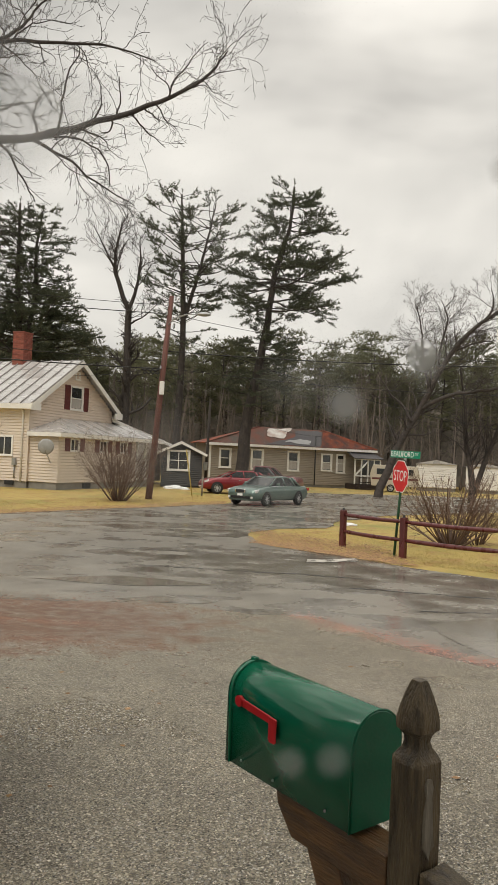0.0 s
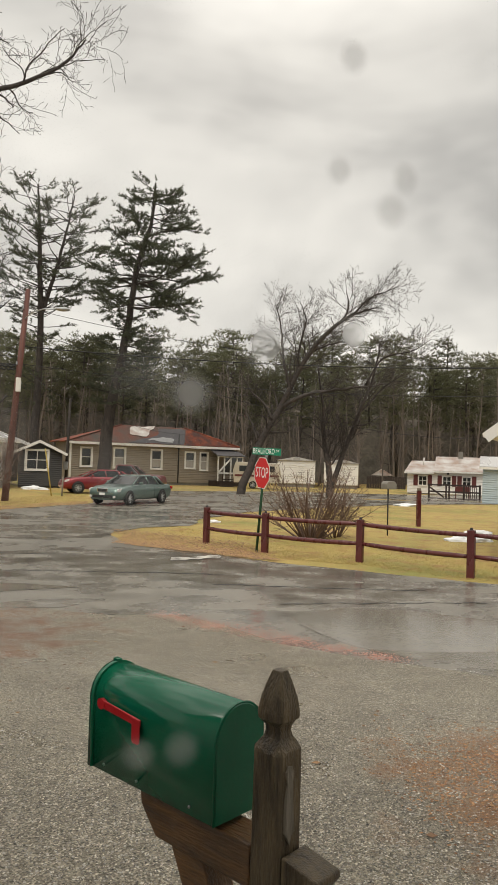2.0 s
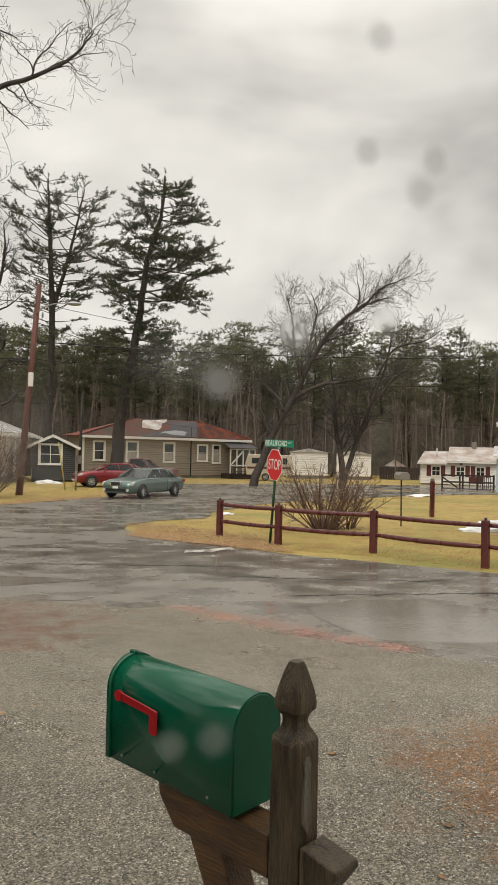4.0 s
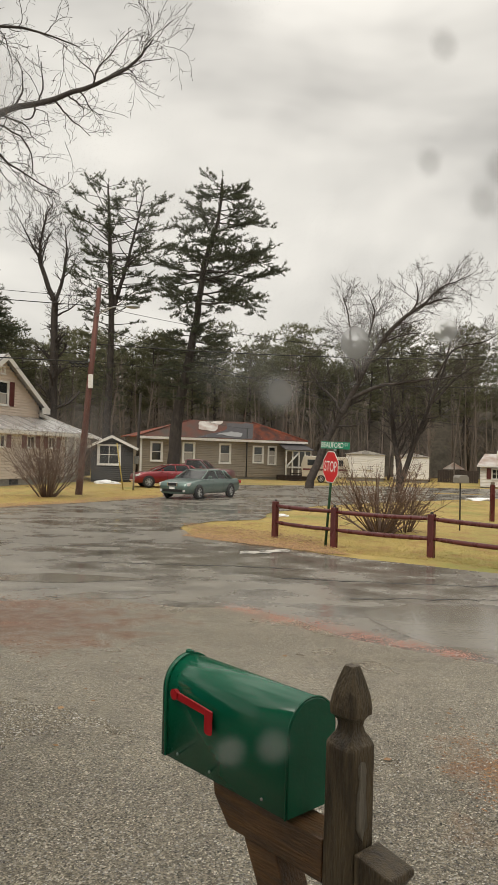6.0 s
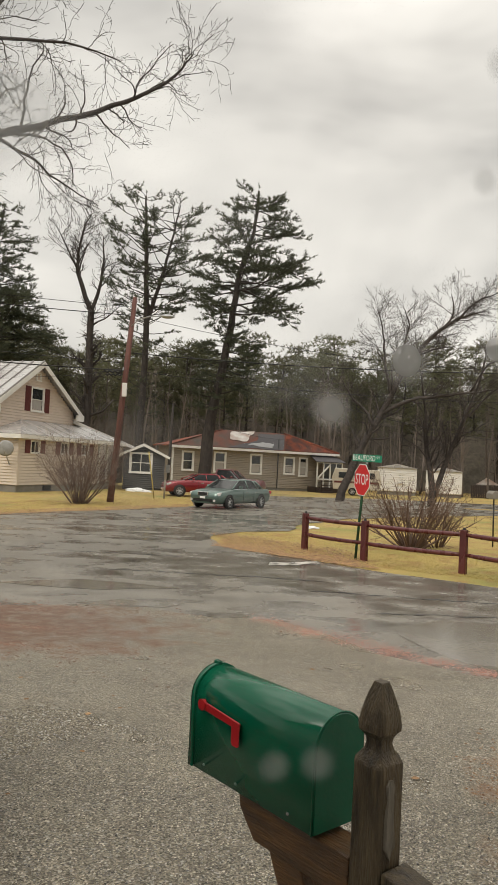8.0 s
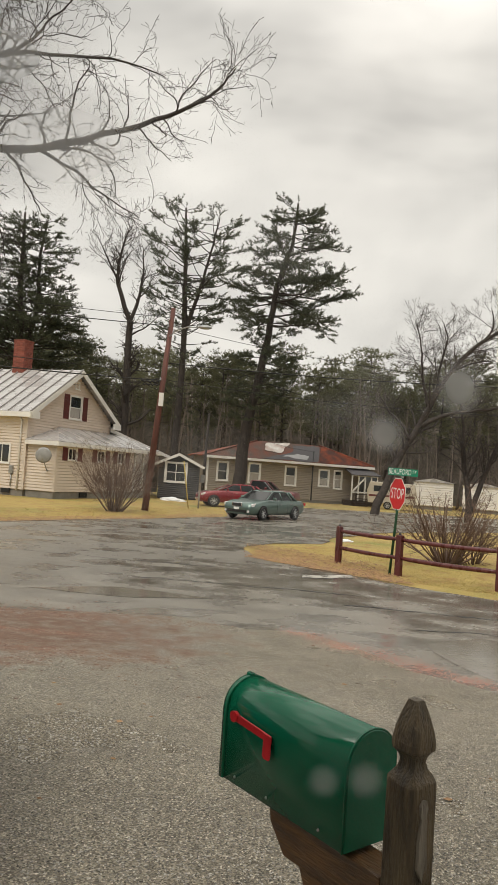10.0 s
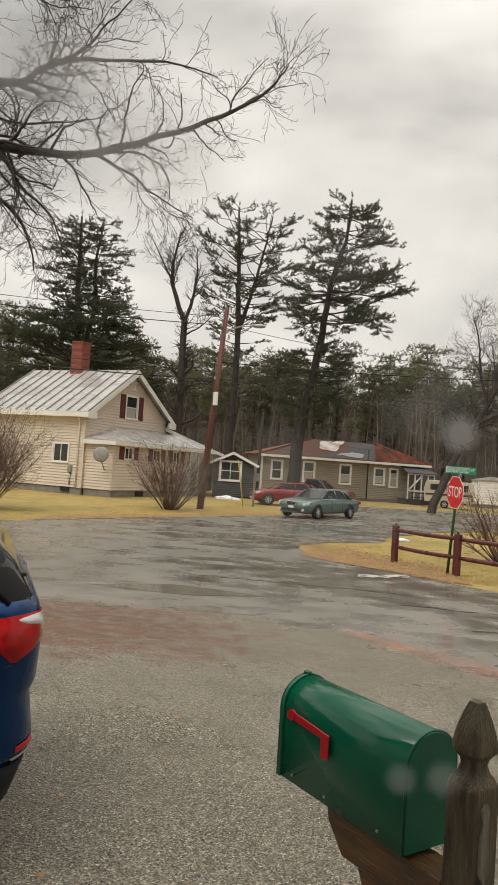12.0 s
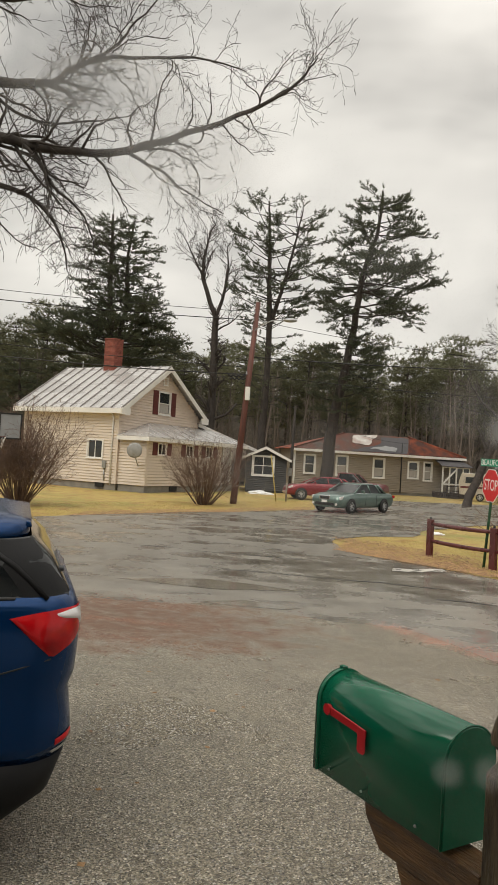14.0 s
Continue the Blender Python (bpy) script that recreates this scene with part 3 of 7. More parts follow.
# tin roof: two slopes with standing seams, each a part
ov, oy = 0.45, 0.5
for side in (0, 1):
    xe, xr = (-ov, GW / 2) if side == 0 else (GW + ov, GW / 2)
    drop = (RIDGE - EAVE) / (GW / 2) * ov
    ze, zr = EAVE - drop + 0.18, RIDGE + 0.18
    rf = part("roof", slab([(xe, -oy, ze), (xr, -oy, zr), (xr, GL + oy, zr), (xe, GL + oy, ze)], 0.05), TIN, beige)
    bm = bmesh.new()
    n = 11
    for i in range(n + 1):
        y = -oy + 0.02 + (GL + 2 * oy - 0.04) * i / n
        p0, p1 = Vector((xe, y, ze)), Vector((xr, y, zr))
        vs = add_box(bm, 0, (p1 - p0).length, -0.025, 0.025, 0.0, 0.07)
        ang = math.atan2(zr - ze, xr - xe)
        bmesh.ops.transform(bm, matrix=Matrix.Translation(p0) @ Matrix.Rotation(-ang, 4, "Y"), verts=vs)
    # seams in the darkened tin, their shade painted in
    part("seam", bm, TIN_SEAM, rf)
    part("fascia", box(*((xe - 0.04, xe + 0.02) if side == 0 else (xe - 0.02, xe + 0.04)), -oy, GL + oy, ze - 0.30, ze - 0.02), WHITE, beige)
    part("soffit", box(*((xe + 0.02, 0.0) if side == 0 else (GW, xe - 0.02)), -oy + 0.02, GL + oy - 0.02, ze - 0.26, ze - 0.20), WHITE, beige)
    for yb in (-oy - 0.03, GL + oy):
        part("rake_board", slab([(xe, yb, ze - 0.04), (xr, yb, zr - 0.04), (xr, yb + 0.04, zr - 0.04), (xe, yb + 0.04, ze - 0.04)], 0.26), WHITE, beige)
    part("eave_return", box(*((xe, xe + 0.75) if side == 0 else (xe - 0.75, xe)), -oy - 0.02, -oy + 0.10, ze - 0.34, ze + 0.04), WHITE, beige)
# enclosed porch along the gable wall, in its own frame
PD, PL = 1.92, 10.5
porch = new("porch")
porch.parent = beige
porch.matrix_basis = Matrix.Translation((0.12, -PD, 0))
part("foundation", box(0.04, PL - 0.04, 0.05, PD - 0.03, -0.1, 0.42), CONCRETE, porch)
part("inner_wall", box(0.06, PL - 2.6, 0.06, PD - 0.05, 0.4, 2.95), SIDING, porch)
clapboards("siding", PL - 2.6, 0.36, 3.02, 0.16, SIDING, porch, None, [(1.05, 1.81, 2.1, 2.8), (3.87, 4.63, 2.1, 2.8), (6.07, 6.83, 2.1, 2.8)])
for wx in (1.43, 4.25, 6.45):
    window(porch, wx, 2.45, 0.72, 0.56, panes=(2, 1), shutters=0.45, trim=0.08)
part("corner_board", box(-0.03, 0.12, -0.055, -0.02, 0.36, 3.0), SIDING, porch)
part("crawl_vent", box(2.4, 3.1, -0.03, 0.04, 0.05, 0.34), DARK, porch)
pside = new("side_wall")
pside.parent = porch
pside.matrix_basis = Matrix.Translation((0, PD - 0.02, 0)) @ Matrix.Rotation(radians(-90), 4, "Z")
clapboards("siding", PD - 0.02, 0.36, 3.02, 0.16, SIDING, pside)
for px_ in (8.3, 9.3, 10.3):
    part("porch_post", box(px_ - 0.06, px_ + 0.06, 0.05, 0.17, 0.4, 3.0), WHITE, porch)
part("door", box(8.5, 9.35, PD - 0.14, PD - 0.08, 0.45, 2.5), SHUTTER, porch)
part("roof", slab([(-0.3, -0.35, 3.12), (PL + 0.2, -0.35, 3.12), (PL - 1.0, PD - 0.02, 4.0), (2.6, PD - 0.02, 4.0)], 0.05), TIN, porch)
part("hip_roof", slab([(-0.3, -0.35, 3.12), (2.6, PD - 0.02, 4.0), (-0.3, PD - 0.02, 3.12)], 0.05), TIN, porch)
part("fascia", box(-0.33, PL + 0.2, -0.39, -0.34, 2.86, 3.08), WHITE, porch)
part("side_fascia", box(-0.34, -0.29, -0.34, PD - 0.06, 2.86, 3.08), WHITE, porch)
part("soffit", box(-0.28, PL + 0.18, -0.33, 0.0, 2.92, 2.97), WHITE, porch)
# lean-to beyond the porch and its sloping white verge
part("lean_to", prism([(GW + 0.02, 0.2), (GW + 7.4, 0.2), (GW + 7.4, 2.8), (GW + 0.02, 4.0)], 0.4, 6.0), SIDING, beige)
part("lean_to_roof", slab([(GW - 0.1, -0.1, 4.35), (GW + 8.0, -0.1, 2.98), (GW + 8.0, 6.3, 2.98), (GW - 0.1, 6.3, 4.35)], 0.07), TIN, beige)
part("lean_to_verge", slab([(GW - 0.1, -0.16, 4.33), (GW + 8.0, -0.16, 2.96), (GW + 8.0, -0.11, 2.96), (GW - 0.1, -0.11, 4.33)], 0.22), WHITE, beige)
# chimney of single bricks on the ridge
chim = new("chimney")
chim.parent = beige
chim.matrix_basis = Matrix.Translation((GW / 2, 4.1, 0))
part("core", box(-0.36, 0.36, -0.36, 0.36, RIDGE - 0.3, 9.22), MORTAR, chim)
bb = box(0, 0.2, 0, 0.09, 0, 0.062)
brick_mesh = bpy.data.meshes.new("brick")
bb.to_mesh(brick_mesh)
bb.free()
brick_mesh.materials.append(BRICK)
zz, course = RIDGE - 0.2, 0
while zz < 9.25:
    for k in range(4):
        for j in range(4):
            ob = new("brick", brick_mesh)
            ob.parent = chim
            off = -0.41 + j * 0.205 + (0.0 if course % 2 else 0.0)
            ob.matrix_basis = Matrix.Rotation(radians(90 * k), 4, "Z") @ Matrix.Translation((off + random.uniform(-0.004, 0.004), -0.41, zz))
    zz += 0.075
    course += 1
part("flue_cap", box(-0.44, 0.44, -0.44, 0.44, 9.25, 9.33, bevel=0.015), BRICK, chim)
tube("vent_pipe", [(GW / 2, 6.6, RIDGE), (GW / 2, 6.6, RIDGE + 0.6)], 0.04, STEEL, beige)
# satellite dish on the porch's side
dish = thing("satellite_dish", axes(-10.83, 39.15, 2.30, 0.98, 0.2), "grey satellite dish on a bent wall arm", "satellite dish")
bm = bmesh.new()
rings = []
for r in range(6):
    rr = 0.42 * r / 5
    rings.append([bm.verts.new((rr * math.cos(a * math.pi / 12), -0.22 + 0.9 * rr * rr * 0.5, rr * math.sin(a * math.pi / 12))) for a in range(24)])
for r in range(5):
    for a in range(24):
        b4 = [rings[r][a], rings[r][(a + 1) % 24], rings[r + 1][(a + 1) % 24], rings[r + 1][a]]
        bm.faces.new(b4)
bmesh.ops.remove_doubles(bm, verts=bm.verts, dist=0.001)
for v in bm.verts:
    v.co.y = v.co.y - 0.2
ds = part("reflector", bm, material("grey_dish_paint", (0.34, 0.34, 0.33), 0.5), dish, smooth=True)
sol = ds.modifiers.new("thick", "SOLIDIFY")
sol.thickness = 0.015
tube("arm", [(0.0, -0.36, -0.05), (0.08, -0.2, -0.45), (0.2, 0.05, -0.8), (0.2, 0.45, -0.85)], 0.03, STEEL, dish)
tube("feed_arm", [(0, -0.35, -0.36), (0, -0.85, -0.15)], 0.018, STEEL, dish)

# ---- green mailbox on its carved post ----
AX, AY = (-0.6, 0.8), (0.8, 0.6)


def mailbox():
    base_z = ground_z(0.4, 1.64)
    # local x runs along the box towards the road, local y across it (to its far side)
    th = thing("mailbox_post", axes(0.40, 1.64, base_z, *AX), "weathered timber mailbox post with pointed carved top", "post")
    h = 0.0435
    top = 1.525 - base_z
    # shaft with chipped edges, neck and pointed head, as one tapered stack of squares
    bm = bmesh.new()
    rings = []
    tip = top + 0.151
    prof = [(-0.05, h), (tip - 0.178, h), (tip - 0.172, h * 0.97), (tip - 0.158, h * 0.72), (tip - 0.148, h * 0.56), (tip - 0.134, h * 0.48), (tip - 0.122, h * 0.52), (tip - 0.112, h * 0.68),
            (tip - 0.106, h * 0.88), (tip - 0.090, h * 0.90), (tip - 0.062, h * 0.78), (tip - 0.032, h * 0.59), (tip - 0.006, h * 0.38), (tip, h * 0.30)]
    for z, r in prof:
        ring = []
        for sx, sy in ((-1, -1), (1, -1), (1, 1), (-1, 1)):
            for k in (0, 1):
                c = 0.90 if z < tip - 0.18 or tip - 0.16 < z < tip - 0.11 else 0.72
                a, b_ = (sx * r, sy * r * c) if (k == 0) == (sx == sy) else (sx * r * c, sy * r)
                ring.append(bm.verts.new((a + random.uniform(-0.0008, 0.0008), b_ + random.uniform(-0.0008, 0.0008), z)))
        ring.sort(key=lambda v: math.atan2(v.co.y, v.co.x))
        rings.append(ring)
    for a, b_ in zip(rings, rings[1:]):
        for i in range(8):
            bm.faces.new((a[i], a[(i + 1) % 8], b_[(i + 1) % 8], b_[i]))
    bm.faces.new(rings[0][::-1]), bm.faces.new(rings[-1])
    part("shaft", bm, POST_WOOD, th)
    # a long pale chip of split wood on the side of the shaft
    bm = bmesh.new()
    pts = [(-0.003, top - 0.052), (0.004, top - 0.050), (0.009, top - 0.062), (0.008, top - 0.078), (0.005, top - 0.092), (0.009, top - 0.118), (0.010, top - 0.150), (0.010, top - 0.195), (0.004, top - 0.212),
           (-0.001, top - 0.224), (-0.006, top - 0.206), (-0.010, top - 0.196), (-0.008, top - 0.150), (-0.006, top - 0.110), (-0.003, top - 0.088), (-0.007, top - 0.070)]
    a = [bm.verts.new((-h - 0.0045 + 0.002 * math.sin(i * 2.1), y * 1.5 + 0.008, z)) for i, (y, z) in enumerate(pts)]
    b_ = [bm.verts.new((-h + 0.004, y * 1.9 + 0.008, z)) for y, z in pts]
    bm.faces.new(a)
    for i in range(len(pts)):
        bm.faces.new((a[i], a[(i + 1) % len(pts)], b_[(i + 1) % len(pts)], b_[i]))
    part("split_chip", bm, GREY_WOOD, th, "bleached split chip of wood")
    zb = 1.292 - base_z
    # arm under the box, its end cut at a slant, and a tail behind the post with a peaked end
    part("arm", prism([(0.045, zb - 0.115), (0.37, zb - 0.115), (0.430, zb - 0.050), (0.437, zb - 0.014), (0.045, zb - 0.014)], -0.055, 0.035, bevel=0.004), ARM_WOOD, th)
    part("arm_tail", prism([(-0.047, zb - 0.13), (-0.085, zb - 0.13), (-0.148, zb - 0.040), (-0.145, zb - 0.026), (-0.047, zb - 0.008)], -0.05, 0.035, bevel=0.004), POST_WOOD, th)
    part("brace", prism([(0.043, zb - 0.62), (0.043, zb - 0.45), (0.20, zb - 0.117), (0.315, zb - 0.117)], -0.05, 0.03, bevel=0.004), ARM_WOOD, th)

    bx = thing("mailbox", axes(0.40 + 0.0176, 1.64 + 0.0132, 1.292, *AX), "glossy green metal mailbox with raised red flag", "mailbox")
    w, x0, x1, hs = 0.0825, 0.134, 0.625, 0.188
    def section(e, k=16):
        pts = [(-w - e, -e * 0.3), (-w - e, hs)]
        for i in range(1, k):
            a_ = math.pi - math.pi * i / k
            pts.append(((w + e) * math.cos(a_), hs + (w + e) * math.sin(a_)))
        return pts + [(w + e, hs), (w + e, -e * 0.3)]

    def shell(e, a, c, mat, name, label="", bevel=0.0, inset=0.0):
        bm = bmesh.new()
        s = section(e)
        n = len(s)
        lines = [(a, -bevel), (a + bevel, 0), (c - bevel, 0), (c, -bevel)] if bevel else [(a, 0), (c, 0)]
        rr = []
        for x, d in lines:
            s2 = section(e + d)
            rr.append([bm.verts.new((x, y, z)) for y, z in s2])
        for p, q in zip(rr, rr[1:]):
            for i in range(n):
                f = bm.faces.new((p[i], p[(i + 1) % n], q[(i + 1) % n], q[i]))
                f.smooth = i < n - 1
        bm.faces.new(rr[0][::-1]), bm.faces.new(rr[-1])
        return part(name, bm, mat, bx, label)

    body = shell(0.0, x0, x1, BOX_GREEN, "body", bevel=0.003)
    shell(0.004, x1 - 0.012, x1 + 0.006, BOX_GREEN, "door")
    # rolled seam round the back plate
    t = Tubes()
    t.add([(x0 + 0.004, y, z) for y, z in section(0.0015)], [0.0028] * len(section(0)), 6)
    t.make("rolled_seam", BOX_GREEN, body)
    part("door_catch", box(x1 - 0.012, x1 + 0.010, -0.008, 0.008, hs + w, hs + w + 0.010, bevel=0.002), BOX_GREEN, bx)
    # flag lying along the side that faces the camera: arm with rounded pivot and a drop at its end
    fy = w + 0.010
    bm = prism([(0.405, 0.160), (0.560, 0.171), (0.576, 0.176), (0.576, 0.190), (0.560, 0.194), (0.405, 0.180)], fy - 0.004, fy, bevel=0.0015)
    flag = part("flag", bm, FLAG_RED, bx, "red enamel flag")
    part("flag_blade", prism([(0.402, 0.1805), (0.434, 0.182), (0.434, 0.124), (0.428, 0.117), (0.408, 0.117), (0.402, 0.123)], fy + 0.0005, fy + 0.003, bevel=0.001), FLAG_RED, flag)
    bm = bmesh.new()
    bmesh.ops.create_cone(bm, cap_ends=True, segments=16, radius1=0.0155, radius2=0.0135, depth=0.012, matrix=Matrix.Translation((0.568, fy - 0.002, 0.184)) @ Matrix.Rotation(radians(90), 4, "X"))
    part("pivot", bm, FLAG_RED, flag)
    for xx, zz_ in ((0.22, 0.02), (0.42, 0.018), (0.56, 0.02)):
        bm = bmesh.new()
        bmesh.ops.create_uvsphere(bm, u_segments=8, v_segments=5, radius=0.004, matrix=Matrix.Translation((xx, w + 0.001, zz_)))
        part("screw", bm, STEEL, bx)
    return bx


mailbox()

# ---- maroon post and rail fence ----
posts = [(2.50, 18.95), (3.66, 17.08), (5.50, 15.60), (7.10, 13.55), (9.2, 11.9), (11.8, 10.3)]
fence = thing("rail_fence", Matrix.Identity(4), "maroon painted timber post and rail fence", "fence")
FH = 0.93
for i, (x, y) in enumerate(posts):
    gz_ = ground_z(x, y)
    lean = (random.uniform(-0.012, 0.012), random.uniform(-0.012, 0.012))
    p = part("post", box(-0.075, 0.075, -0.06, 0.06, -0.2, FH, bevel=0.012), FENCE, fence)
    d = Vector((posts[min(i + 1, 5)][0] - posts[max(i - 1, 0)][0], posts[min(i + 1, 5)][1] - posts[max(i - 1, 0)][1]))
    p.matrix_basis = axes(x, y, gz_, d.x, d.y) @ Matrix.Rotation(lean[0], 4, "X") @ Matrix.Rotation(lean[1], 4, "Y")
    bm = bmesh.new()
    bmesh.ops.create_cone(bm, cap_ends=True, segments=12, radius1=0.035, radius2=0.025, depth=0.05, matrix=Matrix.Translation((0, 0, FH + 0.025)))
    part("cap", bm, BLACK_METAL, p)
for i in range(5):
    a, c = posts[i], posts[i + 1]
    for zr in (0.83, 0.40):
        sag = random.uniform(-0.02, 0.02)
        pts = []
        for k in range(9):
            u = k / 8
            x, y = a[0] + (c[0] - a[0]) * u, a[1] + (c[1] - a[1]) * u
            z = ground_z(*a) * (1 - u) + ground_z(*c) * u + zr - 0.02 * math.sin(math.pi * u) + sag * (u - 0.5)
            pts.append((x, y, z))
        tube("rail", pts, [0.036] + [0.052 + random.uniform(-0.003, 0.003) for _ in range(7)] + [0.036], FENCE, fence, sides=8)

# ---- stop sign with a street name plate ----
def text_mesh(name, body, size, mat, parent, m, depth=0.002, width=None):
    cu = bpy.data.curves.new(name, "FONT")
    cu.body, cu.size, cu.extrude, cu.align_x, cu.align_y = body, size, depth, "CENTER", "CENTER"
    tmp = bpy.data.objects.new(name, cu)
    scene.collection.objects.link(tmp)
    me = bpy.data.meshes.new_from_object(tmp.evaluated_get(bpy.context.evaluated_depsgraph_get()))
    bpy.data.objects.remove(tmp)
    me.materials.clear()
    ob = link(name, me, mat, parent)
    if width:
        xs = [v.co.x for v in me.vertices]
        k = width / (max(xs) - min(xs))
        for v in me.vertices:
            v.co.x *= k
    ob.matrix_basis = m
    return ob


stop = thing("stop_sign", Matrix.Translation((3.50, 17.30, ground_z(3.5, 17.3))), "red stop sign and green street plate on green post", "road sign")
tube("sign_post", [(0.0, 0, -0.1), (0.10, 0.02, 1.45), (0.155, 0.035, 2.27)], 0.033, SIGN_POST, stop, sides=6)
plate = new("stop_plate")
plate.parent = stop
# the plate is turned away from the camera, so that it looks narrow
PT = Matrix.Translation((0.085, 0.01, 1.88)) @ Matrix.Rotation(radians(-73), 4, "Z") @ Matrix.Rotation(radians(2), 4, "Y")
plate.matrix_basis = PT
R8 = 0.375 / math.cos(math.pi / 8)
def octagon(r, y0, y1):
    return prism([(r * math.cos(math.pi / 8 + i * math.pi / 4), r * math.sin(math.pi / 8 + i * math.pi / 4)) for i in range(8)], y0, y1)


part("border", octagon(R8, -0.004, 0.0), SIGN_WHITE, plate)
part("field", octagon(R8 * 0.945, -0.007, -0.0045), STOP_RED, plate)
text_mesh("word_stop", "STOP", 0.36, SIGN_WHITE, plate, Matrix.Translation((0, -0.0095, 0)) @ Matrix.Rotation(radians(90), 4, "X"), 0.001, 0.60)
name_plate = new("street_plate")
name_plate.parent = stop
name_plate.matrix_basis = Matrix.Translation((0.19, 0.03, 2.40)) @ Matrix.Rotation(radians(-8), 4, "Z") @ Matrix.Rotation(radians(1.2), 4, "Y")
part("board", box(-0.345, 0.345, -0.004, 0.004, -0.085, 0.085), SIGN_GREEN, name_plate)
text_mesh("word_beauford", "BEAUFORD", 0.185, SIGN_WHITE, name_plate, Matrix.Translation((-0.072, -0.006, -0.003)) @ Matrix.Rotation(radians(90), 4, "X"), 0.001, 0.52)
text_mesh("word_st", "ST", 0.085, SIGN_WHITE, name_plate, Matrix.Translation((0.262, -0.006, 0.02)) @ Matrix.Rotation(radians(90), 4, "X"), 0.001, 0.085)
part("bracket", box(-0.03, 0.03, -0.012, 0.012, -0.14, -0.085), STEEL, name_plate)

# ---- trees ----
def rv(rng, s=1.0):
    return Vector((rng.uniform(-s, s), rng.uniform(-s, s), rng.uniform(-s, s)))


def curve_line(rng, p, d, length, n, wander, lift):
    """A wandering line that bends up (lift > 0) or down along its way."""
    pts, d = [Vector(p)], Vector(d).normalized()
    for i in range(n):
        d = (d + rv(rng, wander) + Vector((0, 0, lift))).normalized()
        pts.append(pts[-1] + d * length / n)
    return pts


def spread(T, rng, pts, r0, r1, level, cfg):
    """Tube along pts and, from it, side shoots of the next level."""
    n = len(pts) - 1
    T.add(pts, [r0 + (r1 - r0) * i / n for i in range(n + 1)], cfg["sides"][level])
    if level + 1 >= len(cfg["sides"]):
        return
    total = sum((pts[i + 1] - pts[i]).length for i in range(n))
    k = max(1, int(total / cfg["gap"][level]))
    for j in range(k):
        u = cfg["from"][level] + (1 - cfg["from"][level]) * (j + rng.random()) / k
        i = min(n - 1, int(u * n))
        f = u * n - i
        p = pts[i].lerp(pts[i + 1], f)
        d = (pts[i + 1] - pts[i]).normalized()
        side = d.cross(rv(rng)).normalized()
        if cfg.get("flat"):
            side = Vector((side.x, side.y, side.z * cfg["flat"])).normalized()
        ang = rng.uniform(0.45, 1.25)
        nd = d * math.cos(ang) + side * math.sin(ang)
        ln = cfg["len"][level] * rng.uniform(0.4, 1.2) * (1.2 - cfg.get("taper", 0.85) * u)
        rr = (r0 + (r1 - r0) * u) * cfg["thin"]
        spread(T, rng, curve_line(rng, p, nd, ln, cfg["seg"][level], cfg["wander"], cfg["lift"] * rng.uniform(0.2, 1.6) + rng.uniform(-1, 1) * cfg.get("sway", 0.0)), rr, max(rr * 0.35, cfg["tip"]), level + 1, cfg)


def fine_line(points, rng, n=4, wob=0.03):
    """A smooth, slightly uneven line through a few guide points."""
    P = [Vector(p) for p in points]
    out = []
    for i in range(len(P) - 1):
        a, b, c, d = P[max(i - 1, 0)], P[i], P[i + 1], P[min(i + 2, len(P) - 1)]
        for k in range(n):
            t = k / n
            q = 0.5 * ((2 * b) + (c - a) * t + (2 * a - 5 * b + 4 * c - d) * t * t + (3 * b - a - 3 * c + d) * t ** 3)
            out.append(q + rv(rng, wob))
    return out + [P[-1]]


def tree_of(name, base, label, category="tree", group=""):
    return thing(name, Matrix.Translation(base), label, category, group)


def local(points, base):
    return [Vector(p) - Vector(base) for p in points]


# the bare tree that hangs over the lot, its trunk beside the house
rng = random.Random(3)
OB = (-9.3, 11.0, ground_z(-9.3, 11.0))
over = tree_of("overhanging_tree", OB, "tall bare deciduous tree with wet spreading limbs")
T = Tubes()
T.add(fine_line(local([(-9.3, 11.0, -0.2), (-9.25, 11.0, 3.5), (-9.0, 11.1, 6.0), (-8.9, 11.2, 9.0), (-8.6, 11.3, 13.0)], OB), rng), [0.30 - 0.0145 * i for i in range(17)], 12)
T.make("trunk", BARK_DARK, over)
OCFG = dict(sides=(7, 5, 4, 3), gap=(0.22, 0.165, 0.125), len=(1.75, 0.85, 0.28), seg=(10, 6, 4), wander=0.37, lift=0.0, sway=0.10, taper=0.75, thin=0.40, tip=0.0044, flat=0.9)
OCFG["from"] = (0.12, 0.15, 0.2)
